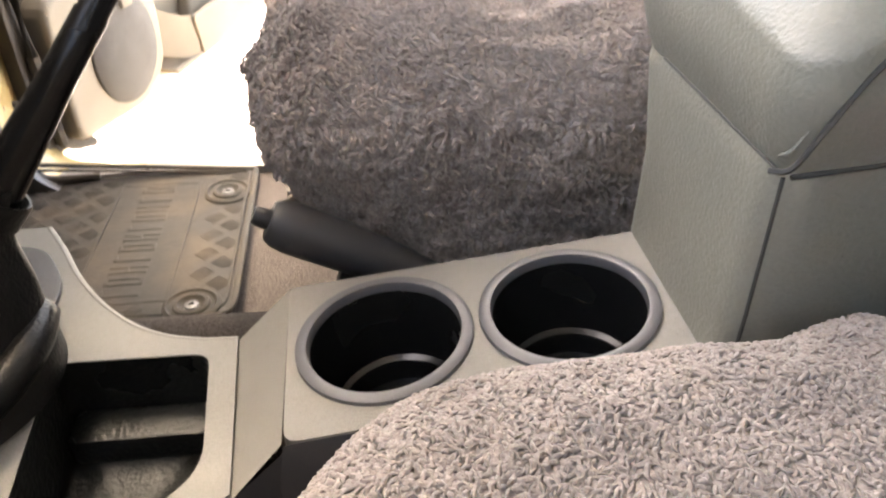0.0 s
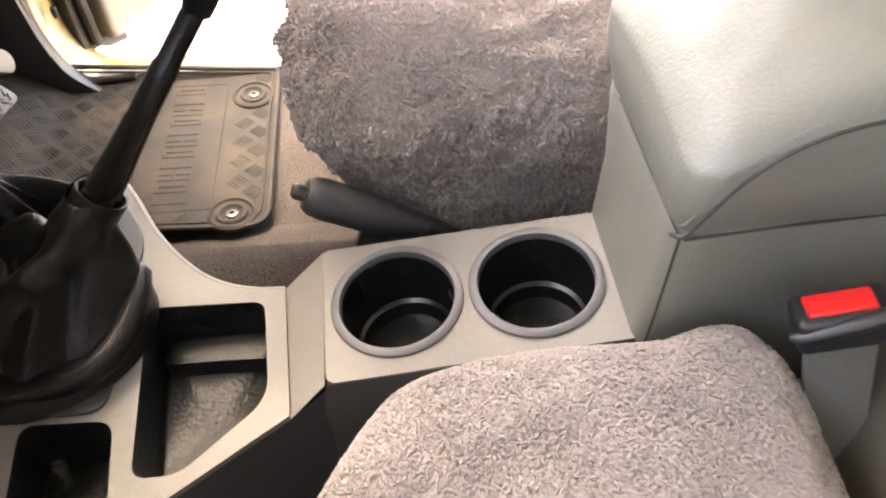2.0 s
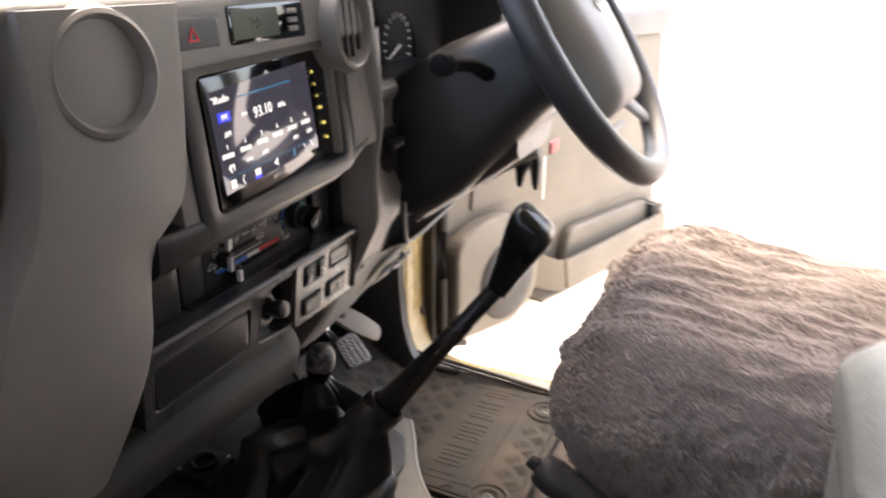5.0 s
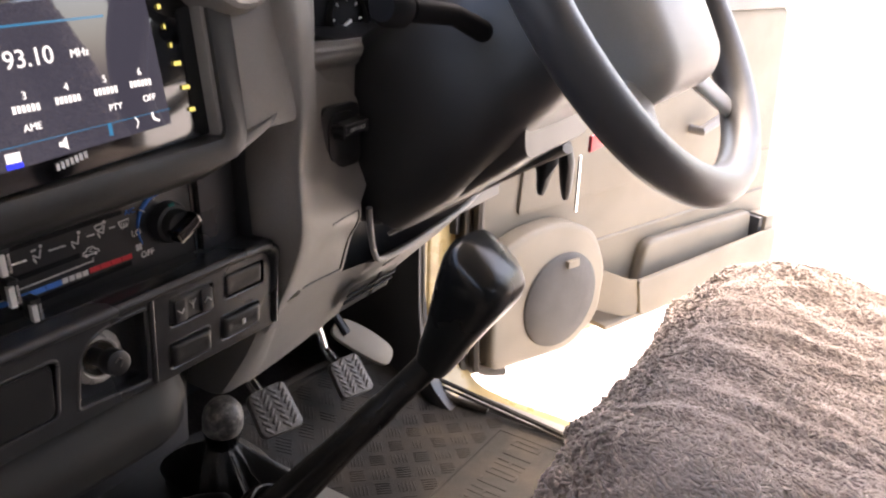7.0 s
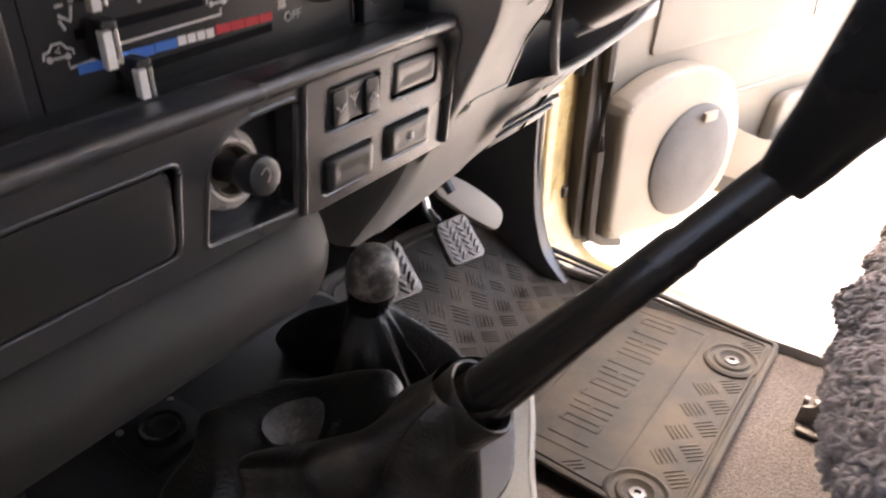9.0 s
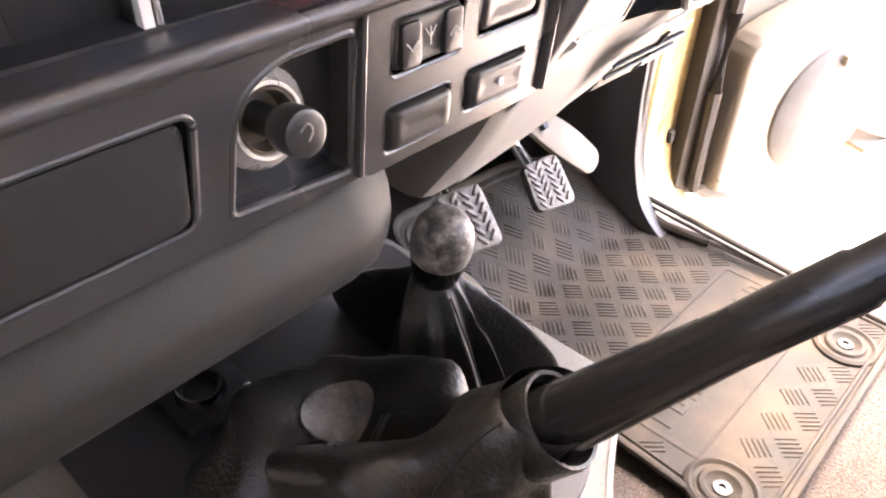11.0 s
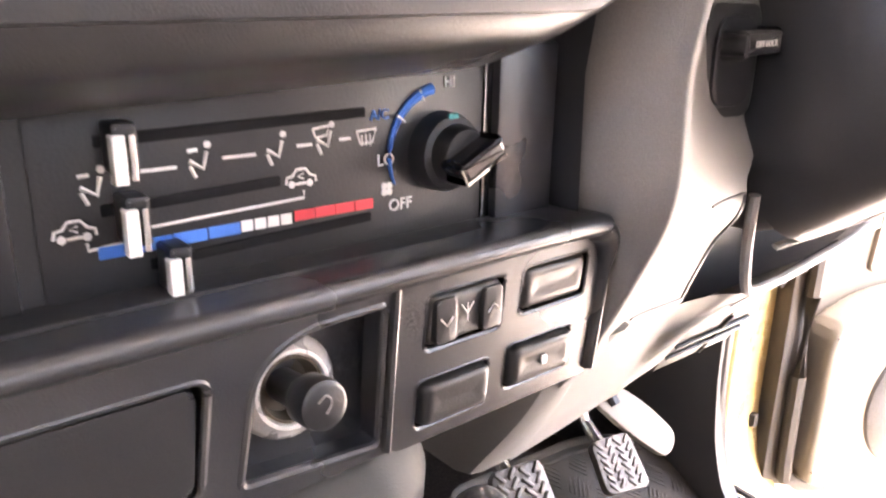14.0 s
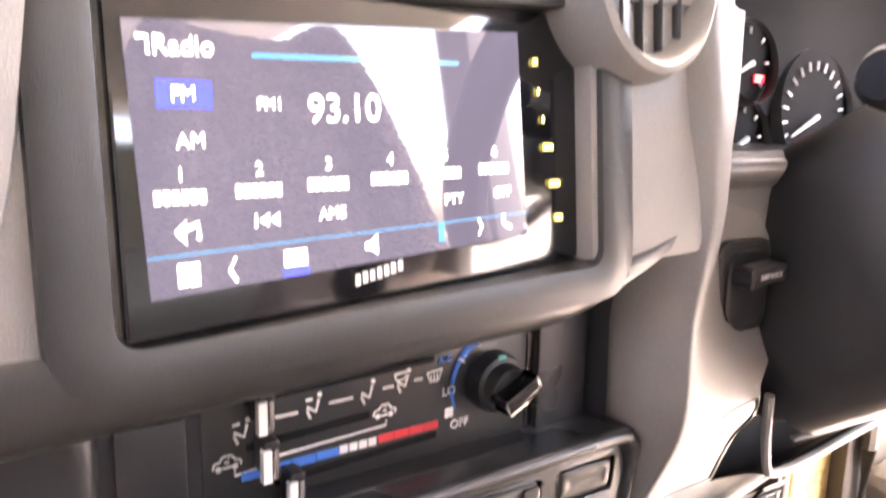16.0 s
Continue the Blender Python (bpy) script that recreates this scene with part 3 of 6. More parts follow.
for i in range(-14, 15):
    for j in range(-14, 15):
        cx, cy = -0.27 + (i - j) * cell * 0.7071, 0.885 + (i + j) * cell * 0.7071
        if not inside(cx, cy, shrunk) or (PLATE[0] - 0.009 < cx < PLATE[1] + 0.009 and PLATE[2] - 0.009 < cy < PLATE[3] + 0.009):
            continue
        if any((cx - gx) ** 2 + (cy - gy) ** 2 < 0.040 ** 2 for gx, gy in GROMMETS):
            continue
        ang = radians(45 if (i + j) % 2 else 135)
        worn = random.Random(i * 97 + j).random()
        for k in range(5):
            if (worn > 0.86 and k in (0, 4)) or (worn < 0.05):
                continue
            o = (k - 2) * 0.0052
            ox, oy = -math.sin(ang) * o, math.cos(ang) * o
            dx, dy = math.cos(ang) * 0.0118, math.sin(ang) * 0.0118
            tube([(cx + ox - dx, cy + oy - dy, 0.0033), (cx + ox - dx * 0.8, cy + oy - dy * 0.8, 0.0041),
                  (cx + ox + dx * 0.8, cy + oy + dy * 0.8, 0.0041), (cx + ox + dx, cy + oy + dy, 0.0033)], [0.0006, 0.0012, 0.0012, 0.0006], 5, ribs)
part("tread_ribs", draped(ribs), RUBBER, mat_thing, kind="stuff")
part("name_plate", draped(plate_with_hole(rect(*PLATE, 0.004), rect(PLATE[0] + 0.005, PLATE[1] - 0.005, PLATE[2] + 0.005, PLATE[3] - 0.005, 0.003), "z", 0.0030, 0.0047, 0.0005)),
     RUBBER, mat_thing, "raised plate frame with moulded bars")
for k in range(11):
    y = 0.762 + k * 0.0258
    x0, x1 = -0.200, -0.154
    strokes = [(x0, x1, y - 0.0058), (x0, x1, y + 0.0058)] if k % 3 else [(x0, x1, y - 0.0045)]
    for a, c, q in strokes:
        part("raised_bar", draped(box((a, q - 0.0022, 0.0030), (c, q + 0.0022, 0.0050), 0.0009)), RUBBER, mat_thing)
    for x in ((x0 + 0.002,), (x0 + 0.002, x1 - 0.002), (-0.178,))[k % 3]:
        part("raised_bar", draped(box((x - 0.0024, y - 0.0040, 0.0030), (x + 0.0024, y + 0.0060, 0.0050), 0.0009)), RUBBER, mat_thing)
for gx, gy in GROMMETS:
    g = lathe([(0.034, 0.003), (0.033, 0.007), (0.029, 0.009), (0.026, 0.006), (0.022, 0.006), (0.020, 0.009), (0.016, 0.0095), (0.013, 0.006), (0.009, 0.005)],
              (gx, gy, 0), n=32)
    gr = part("grommet", draped(g), RUBBER, mat_thing, "ringed rubber fixing grommet")
    part("fixing_hook", draped(lathe([(0.009, 0.004), (0.008, 0.007), (0.0035, 0.0075), (0.003, 0.005), (0, 0.005)], (gx, gy, 0), n=20)), BLACK, gr)


# ---------------------------------------------------------------- centre console
console = thing("centre_console", "grey plastic centre console with storage trays and two cup holders", "console", (0.05, 0.37, 0.19))
TZ = 0.229
BIG = rounded([(-0.096, 0.419), (0.005, 0.416), (0.012, 0.319), (-0.052, 0.262), (-0.086, 0.262)], [0.014, 0.012, 0.02, 0.012, 0.012], 6)
SMALL = rounded([(-0.178, 0.315), (-0.107, 0.312), (-0.099, 0.243), (-0.17, 0.228)], [0.014, 0.014, 0.012, 0.012], 6)
deck_out = smooth_path([(-0.145, 0.585), (-0.125, 0.552), (-0.105, 0.515), (-0.08, 0.48), (-0.052, 0.452), (-0.026, 0.437), (0.0, 0.430)], 4)
deck = [tuple(p) for p in deck_out] + [(0.022, 0.429), (0.029, 0.302), (-0.085, 0.226), (-0.10, 0.205), (-0.20, 0.19), (-0.35, 0.21), (-0.35, 0.585)]


def holed(outline, holes, z0, z1):
    """A level plate with holes cut through."""
    b = bmesh.new()
    edges = []
    for poly in [outline] + holes:
        vs = [b.verts.new((p[0], p[1], z1)) for p in poly]
        edges += [b.edges.new((vs[i], vs[(i + 1) % len(vs)])) for i in range(len(vs))]
    bmesh.ops.triangle_fill(b, edges=edges, use_beauty=True, use_dissolve=False)
    for poly in holes:
        for f in [f for f in b.faces if inside(f.calc_center_median().x, f.calc_center_median().y, poly)]:
            b.faces.remove(f)
    r = bmesh.ops.extrude_face_region(b, geom=b.faces[:])
    for g in r["geom"]:
        if isinstance(g, bmesh.types.BMVert):
            g.co.z = z0
    return b


part("deck", holed(deck, [BIG, SMALL], TZ - 0.012, TZ), CONSOLE, console, smooth=25)
lip = [(x, y, TZ) for x, y in deck_out] + [(0.022, 0.429, TZ)]
part("deck_lip", tube([(x, y, z - 0.003) for x, y, z in lip], 0.0035, 8), CONSOLE, console)
skirt = []
for z, o in ((TZ - 0.004, 0.0), (TZ - 0.03, 0.004), (0.06, 0.012)):
    skirt.append([(x + o * 0.3, y + o, z) for x, y in deck_out] + [(0.03, 0.429 + o, z)])
part("deck_side", loft(skirt, closed=False), CONSOLE, console)
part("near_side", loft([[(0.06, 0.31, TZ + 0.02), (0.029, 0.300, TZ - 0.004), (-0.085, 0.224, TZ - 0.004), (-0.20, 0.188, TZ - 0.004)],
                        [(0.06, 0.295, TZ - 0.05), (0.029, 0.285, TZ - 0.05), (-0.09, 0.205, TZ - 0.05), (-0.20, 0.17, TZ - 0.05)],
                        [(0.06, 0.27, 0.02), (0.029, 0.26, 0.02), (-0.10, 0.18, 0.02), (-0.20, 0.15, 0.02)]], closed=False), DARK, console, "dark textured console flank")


def tray(outline, depth, name):
    rings = []
    cx, cy = np.mean(outline, axis=0)
    for s, z in ((1.0, TZ - 0.001), (0.985, TZ - 0.012), (0.95, TZ - depth * 0.75), (0.93, TZ - depth * 0.95), (0.88, TZ - depth), (0.02, TZ - depth)):
        rings.append([(cx + (x - cx) * s, cy + (y - cy) * s, z) for x, y in outline])
    return part(name, loft(rings, caps=False), TRAY, console, "black textured storage tray", smooth=50)


tray(BIG, 0.062, "storage_tray")
tray(SMALL, 0.055, "storage_tray")
part("tray_step", prism(rounded([(-0.089, 0.385), (0.003, 0.383), (0.003, 0.412), (-0.089, 0.414)], 0.006), "z", TZ - 0.062, TZ - 0.04, 0.003), TRAY, console)

# raised block with the cup holders, rising to the rear
SL = 0.137
top_z = lambda x: 0.254 + SL * (x - 0.059)
CUPS = ((0.120, 0.381), (0.234, 0.377))
circ = lambda c, r, n=40: [(c[0] + r * math.cos(2 * math.pi * k / n), c[1] + r * math.sin(2 * math.pi * k / n)) for k in range(n)]
b = holed(rounded([(0.059, 0.447), (0.06, 0.312), (0.30, 0.309), (0.30, 0.440)], [0.006, 0.01, 0.004, 0.004]), [circ(c, 0.050) for c in CUPS], -0.012, 0.0)
for v in b.verts:
    v.co.z += top_z(v.co.x)
part("cup_panel", b, CONSOLE, console, "grey grained panel round the cup holders", smooth=25)
b = loft([[(0.059, 0.447, top_z(0.059) - 0.001), (0.059, 0.312, top_z(0.059) - 0.001)], [(0.022, 0.431, TZ - 0.004), (0.029, 0.300, TZ - 0.004)]], closed=False)
part("block_front", b, CONSOLE, console)
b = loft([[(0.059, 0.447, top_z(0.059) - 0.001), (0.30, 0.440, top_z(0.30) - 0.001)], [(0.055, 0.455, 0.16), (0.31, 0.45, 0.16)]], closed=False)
# Dark plastic here puts the shade of the outer side into its colour.
part("block_side", b, DARK, console, "outer side of the block, coloured dark for its shade")
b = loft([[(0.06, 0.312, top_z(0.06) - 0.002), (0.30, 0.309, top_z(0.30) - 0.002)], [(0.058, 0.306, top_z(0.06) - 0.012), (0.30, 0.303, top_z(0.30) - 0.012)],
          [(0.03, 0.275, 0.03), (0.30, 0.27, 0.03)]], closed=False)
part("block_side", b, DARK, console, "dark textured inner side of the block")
for cx, cy in CUPS:
    z = top_z(cx)
    axis = Vector((-SL, 0, 1)).normalized()
    ring = part("cup_ring", lathe([(0.0475, -0.004), (0.0475, 0.001), (0.0485, 0.0035), (0.0525, 0.004), (0.0555, 0.0025), (0.056, -0.001)], (cx, cy, z), axis, 48),
                material("cup_ring_grey", (0.10, 0.10, 0.105), 0.42, grain=0.1, stain=0.2) if "cup_ring_grey" not in bpy.data.materials else bpy.data.materials["cup_ring_grey"],
                console, "dark grey cup holder ring")
    part("cup_well", lathe([(0.0476, 0.0), (0.047, -0.02), (0.0455, -0.055), (0.045, -0.06), (0.041, -0.062), (0.040, -0.066), (0.039, -0.078), (0.0, -0.079)], (cx, cy, z), axis, 48),
         WELL, ring, "glossy black cup well")

# padded lid box
arm = thing("armrest_box", "padded grey-green vinyl armrest box on the console", "armrest", (0.43, 0.39, 0.2))


V, F = soft_box((0.2945, 0.2990, 0.20), (0.575, 0.503, 0.507), 0.022, 0.007)
tx = np.clip((V[:, 0] - 0.2935) / 0.11, 0, 1)
seam_z = lambda x: 0.411 + 0.016 * np.clip((x - 0.30) / 0.26, 0, 1)
up = np.clip((V[:, 2] - 0.45) / 0.05, 0, 1)
V[:, 2] -= up * (1 - tx) ** 2 * 0.040
V[:, 2] += up * 0.012 * np.sin(np.clip((V[:, 1] - 0.30) / 0.2, 0, 1) * math.pi)
lid = np.clip((V[:, 2] - seam_z(V[:, 0])) / 0.03, 0, 1) * np.clip((0.50 - V[:, 2]) / 0.05, 0, 1)
V[:, 0] -= np.where(V[:, 0] < 0.33, 0.006 * lid, 0)
V[:, 1] -= np.where(V[:, 1] < 0.33, 0.0045 * lid, 0)
V[:, 1] -= np.clip((0.47 - V[:, 2]) / 0.12, 0, 1) * 0.048 * np.clip((V[:, 1] - 0.30) / 0.2, 0, 1)
V[:, 2] += (lumps(V, 0.0016, 34) + lumps(V, 0.0008, 90, 5)) * (V[:, 2] > 0.43)
dent = np.exp(-((V[:, 2] - seam_z(V[:, 0])) / 0.0035) ** 2)
V[:, 0] += np.where(V[:, 0] < 0.31, 0.0022 * dent, 0)
V[:, 1] += np.where(V[:, 1] < 0.31, 0.0018 * dent, 0)
for name, keep, label in (("box_body", lambda c: c[2] <= seam_z(c[0]), "grey vinyl covered box side"), ("lid", lambda c: c[2] > seam_z(c[0]), "padded vinyl lid with soft wrinkles")):
    py_mesh(name, V, [f for f in F if keep(sum(V[q] for q in f) / 4)], VINYL, arm, label)
seam = smooth_path([(0.2900, 0.303, 0.412), (0.2960, 0.2965, 0.416), (0.304, 0.2945, 0.434), (0.320, 0.2950, 0.462), (0.346, 0.2970, 0.484), (0.39, 0.3005, 0.4955), (0.47, 0.3025, 0.4985), (0.57, 0.3035, 0.4985)], 6)
part("seam", tube(seam, 0.0014, 6), VINYL_SEAM, arm, "stitched piping seam")
part("seam", tube([(0.2985, 0.2985, 0.4105), (0.36, 0.3000, 0.4145), (0.45, 0.3000, 0.420), (0.57, 0.3005, 0.427)], 0.0013, 6), VINYL_SEAM, arm, "joint under the lid")
part("seam", tube([(0.2958, 0.3050, 0.4105), (0.2955, 0.36, 0.4105), (0.2955, 0.44, 0.4105)], 0.0009, 6), VINYL_SEAM, arm, "joint under the lid")
st = None
for k in range(3, len(seam) - 2):
    a, c = Vector(seam[k]), Vector(seam[k + 1])
    for m in range(max(1, int((c - a).length / 0.0062))):
        d = (c - a).normalized()
        q = a + d * (0.0062 * m) + Vector((0, 0.0046, 0.0058))
        st = tube([q, q + d * 0.002 + Vector((0, 0.0003, 0.0004)), q + d * 0.0042], [0.0004, 0.0008, 0.0004], 5, st)
part("stitching", st, VINYL, arm, "pale sewn stitches along the lid", kind="stuff")
part("seam", tube([(0.2965, 0.3010, 0.409), (0.2985, 0.2995, 0.33), (0.30, 0.2995, 0.22)], 0.0011, 6), VINYL_SEAM, arm)


# ---------------------------------------------------------------- handbrake
hb = thing("handbrake", "black plastic handbrake lever beside the seat", "handbrake", (0.15, 0.50, 0.18))
ax = Vector((0.30, 0.485, 0.15)) - Vector((0.046, 0.493, 0.281))
h0 = Vector((0.046, 0.493, 0.281))
part("grip", tube([h0 + ax * s for s in (0, 0.02, 0.06, 0.2, 0.38, 0.42)], [0.014, 0.0178, 0.0195, 0.019, 0.016, 0.013], 18), DARK, hb, "dark grey ribbed grip")
part("release_button", lathe([(0.0, 0.012), (0.006, 0.012), (0.0075, 0.009), (0.0075, 0.0)], h0, -ax, 18), BLACK, hb, "worn black release button")
part("lever_arm", tube([h0 + ax * s for s in (0.40, 0.7, 1.0)], 0.010, 12), BLACK, hb)
part("bracket", prism(rounded([(0.07, 0.16), (0.10, 0.255), (0.125, 0.26), (0.22, 0.19), (0.22, 0.14)], 0.01), "y", 0.487, 0.499, 0.002), DARK, hb, "steel lever bracket")


# ---------------------------------------------------------------- seats with sheepskin covers
def seat_dark(name, lo, hi, parent, label=""):
    return part(name, box(lo, hi, 0.015), DARK, parent, label)


seat = thing("driver_seat", "driver's seat under a grey-brown sheepskin cover", "car seat", (0.3, 0.75, 0.0))
V, F = soft_box((0.045, 0.52, 0.10), (0.60, 0.985, 0.392), 0.075, 0.005)
low = np.clip((0.30 - V[:, 2]) / 0.2, 0, 1)
V[:, 0] += np.where(V[:, 0] < 0.25, low ** 1.5 * 0.17, 0)
V[:, 1] += np.where(V[:, 1] < 0.6, low * 0.03, 0)
V[:, 1] -= np.where(V[:, 1] > 0.9, low * 0.05, 0)
fr = np.clip((0.16 - V[:, 0]) / 0.1, 0, 1)
topm = np.clip((V[:, 2] - 0.33) / 0.05, 0, 1)
V[:, 2] += topm * (0.012 * np.sin(np.clip((V[:, 0] - 0.05) / 0.16, 0, 1) * math.pi) - 0.018 * np.clip((V[:, 0] - 0.2) / 0.2, 0, 1))
V[:, 2] += topm * 0.014 * (np.abs(V[:, 1] - 0.752) / 0.23) ** 2
V[:, 2] += topm * lumps(V, 0.010, 11, 3) + topm * lumps(V, 0.003, 30, 7)
V[:, 0] += (1 - topm) * (lumps(V, 0.016, 12, 5) + lumps(V, 0.007, 34, 2))
V[:, 0] += np.where(V[:, 0] < 0.25, 0.020 * np.exp(-((V[:, 1] - 0.60 + 0.25 * (V[:, 2] - 0.2)) / 0.022) ** 2) * np.clip((0.29 - V[:, 2]) / 0.06, 0, 1), 0)
V[:, 1] += (1 - topm) * lumps(V, 0.008, 14, 9)
wave = np.array([1 - 2 * abs(noise.noise(Vector((v[0] * 9 + 3 * v[1], v[1] * 30 - 4 * v[0], v[2] * 18)))) for v in V])
V[:, 2] += topm * 0.0060 * wave
V[:, 0] -= (1 - topm) * 0.004 * wave
V = V + (woolly(V, F, 0.0125, 0.0135, (1.0, 1.0, 0.7)) - V) * (1 - 0.9 * topm)[:, None]
front = lambda c: (c[:, 2] < 0.335) | (c[:, 0] < 0.085)
V1, F1 = pile(V, F, 0.0029, 0.0100, 0.0014, 0.0007, (1.6, -0.5, -0.6), 0.25, 3, keep=lambda c: ~front(c) & (c[:, 0] < 0.50))
V2, F2 = pile(V, F, 0.0036, 0.0085, 0.0017, 0.0030, (0.2, 0.0, -0.8), 0.35, 4, keep=lambda c: front(c) & (c[:, 2] > 0.15) & (c[:, 0] < 0.50))
shift = len(V1) - len(V)
F = F1 + [[q + shift for q in f] for f in F2[len(F):]]
V = np.concatenate([V1, V2[len(V):]])
py_mesh("seat_cushion", V, F, SHAG, seat, "shaggy grey-brown sheepskin cushion", 180)
BK = Matrix.Translation((0.435, 0.752, 0.36)) @ Matrix.Rotation(radians(18), 4, "Y")
V, F = soft_box((0.0, -0.225, -0.02), (0.20, 0.225, 0.60), 0.050, 0.006)
edge = np.abs(V[:, 1]) / 0.225
V[:, 0] -= np.where(V[:, 0] < 0.1, 0.058 * np.exp(-((edge - 0.84) / 0.20) ** 2) * np.clip((V[:, 2] + 0.02) / 0.12, 0, 1), 0)
V[:, 1] *= 1 + 0.05 * np.sin(np.clip(V[:, 2] / 0.5, 0, 1) * math.pi) - 0.34 * np.clip((V[:, 2] - 0.20) / 0.40, 0, 1) ** 1.2
V[:, 0] += lumps(V, 0.012, 10, 4) + lumps(V, 0.006, 30, 8)
V = np.array([BK @ Vector(v) for v in V])
V = woolly(V, F, 0.022, 0.0030)
V, F = pile(V, F, 0.0046, 0.010, 0.0021, 0.0032, (0.2, 0.0, -0.5), 0.35, 5, keep=lambda c: c[:, 0] < 0.72)
py_mesh("backrest", V, F, SHAG, seat, "shaggy sheepskin backrest with side bolsters", 180)
seat_dark("seat_base", (0.16, 0.56, 0.03), (0.58, 0.95, 0.13), seat, "dark seat base")
part("seat_rail", box((0.14, 0.575, 0.0), (0.62, 0.61, 0.035), 0.004), DARK, seat)
part("seat_rail", box((0.14, 0.90, 0.0), (0.62, 0.935, 0.035), 0.004), DARK, seat)

bkt = prism(rounded([(0.010, 0.0), (0.075, 0.0), (0.075, 0.030), (0.050, 0.044), (0.030, 0.040), (0.024, 0.028), (0.012, 0.024)], 0.003), "y", 0.945, 0.950, 0.001)
box((0.014, 0.930, 0.0), (0.075, 0.975, 0.004), 0.001, 1, bkt)
for k in range(4):
    box((0.012 + 0.011 * k, 0.9505, 0.018 + 0.004 * (k % 2)), (0.018 + 0.011 * k, 0.958, 0.032), 0.001, 1, bkt)
part("rail_bracket", bkt, STEEL, seat, "worn steel foot of the seat rail")

pseat = thing("passenger_seat", "passenger seat under a curly grey sheepskin cover", "car seat", (0.2, 0.05, 0.0))
V, F = soft_box((0.035, -0.21, 0.14), (0.405, 0.287, 0.372), 0.085, 0.005)
V[:, 0] = np.where(V[:, 0] > 0.32, 0.32 + (V[:, 0] - 0.32) * 0.70, V[:, 0])
rear_c = np.clip((V[:, 0] - 0.30) / 0.08, 0, 1) * np.clip((V[:, 1] - 0.18) / 0.10, 0, 1)
V[:, 1] += rear_c * 0.014
V[:, 2] += rear_c * 0.022 * (V[:, 2] > 0.25)
# the front corners are well rounded in plan
cx = np.clip((0.20 - V[:, 0]) / 0.165, 0, 1)
V[:, 1] -= np.where(V[:, 1] > 0.06, cx ** 2.2 * 0.10 * np.clip((V[:, 1] - 0.06) / 0.2, 0, 1), 0)
topm = np.clip((V[:, 2] - 0.31) / 0.05, 0, 1)
V[:, 2] += topm * (lumps(V, 0.006, 12, 13) - 0.012 * np.clip(1 - np.abs(V[:, 1] - 0.02) / 0.2, 0, 1))
V[:, 1] += (1 - topm) * lumps(V, 0.006, 14, 9)
V[:, 2] += topm * lumps(V, 0.004, 45, 3)
V, F = pile(V, F, 0.0021, 0.0058, 0.0011, 0.0015, (0.3, 0.4, 0.0), 0.4, 7, keep=lambda c: (c[:, 2] > 0.16) & (c[:, 1] > -0.04))
py_mesh("seat_cushion", V, F, FLEECE, pseat, "curly sheepskin cushion", 180)
BP = Matrix.Translation((0.455, 0.03, 0.30)) @ Matrix.Rotation(radians(14), 4, "Y")
V, F = soft_box((0.0, -0.24, -0.16), (0.17, 0.245, 0.62), 0.075, 0.006)
V[:, 0] += lumps(V, 0.010, 10, 24)
V[:, 0] -= np.where(V[:, 0] < 0.1, 0.02 * np.clip((np.abs(V[:, 1]) / 0.24 - 0.5) / 0.4, 0, 1) ** 2, 0)
V = np.array([BP @ Vector(v) for v in V])
V, F = pile(V, F, 0.0040, 0.0080, 0.0020, 0.0030, (0, 0, -0.3), 0.35, 9, keep=lambda c: (c[:, 0] < 0.60) & (c[:, 1] > -0.12))
py_mesh("backrest", V, F, FLEECE, pseat, "curly sheepskin backrest", 180)
V, F = soft_box((-0.019, -0.238, -0.16), (0.15, 0.250, 0.175), 0.045, 0.012)
V[:, 0] += lumps(V, 0.004, 16, 31)
V = np.array([BP @ Vector(v) for v in V])
py_mesh("backrest_panel", V, F, OLIVE, pseat, "bare grey-olive vinyl lower backrest")
seat_dark("seat_base", (0.10, -0.16, 0.0), (0.60, 0.22, 0.145), pseat, "dark seat base")

# rear bench behind the front seats
rear = thing("rear_bench", "pale grey vinyl rear bench behind the front seats", "rear seat", (1.1, 0.35, 0.0))
V, F = soft_box((0.93, -0.55, -0.004), (1.45, 1.0, 0.42), 0.05, 0.05)
py_mesh("bench_cushion", V, F, VINYL, rear, "grey vinyl bench cushion")
V, F = soft_box((1.40, -0.55, 0.35), (1.56, 1.0, 0.92), 0.06, 0.05)
py_mesh("bench_back", V, F, VINYL, rear, "grey vinyl bench back")

# belt buckle
bk = thing("belt_buckle", "black belt buckle with red release button on a grey sleeve", "seat belt buckle", (0.40, 0.22, 0.05))
part("sleeve", loft([[(0.366, 0.238, 0.376), (0.417, 0.240, 0.366), (0.417, 0.247, 0.366), (0.366, 0.246, 0.376)],
                     [(0.392, 0.219, 0.28), (0.438, 0.217, 0.275), (0.439, 0.224, 0.275), (0.393, 0.226, 0.28)],
                     [(0.430, 0.196, 0.15), (0.474, 0.194, 0.145), (0.475, 0.201, 0.145), (0.431, 0.203, 0.15)],
                     [(0.445, 0.185, 0.02), (0.488, 0.183, 0.02), (0.489, 0.190, 0.02), (0.446, 0.192, 0.02)]]), WEB_GREY, bk, "grey-olive webbing sleeve")
br = Vector((0.93, -0.13, 0.34)).normalized()
bn = Vector((-0.29, 0.262, 0.893))
bn = (bn - br * bn.dot(br)).normalized()
BM = Matrix((br, bn.cross(br), bn)).transposed().to_4x4()
BM.translation = (0.3795, 0.248, 0.4015)
b = box((-0.027, -0.0155, -0.026), (0.029, 0.0155, 0.0), 0.006, 3)
b.transform(BM)
part("buckle_case", b, BLACK, bk, "black plastic buckle case")
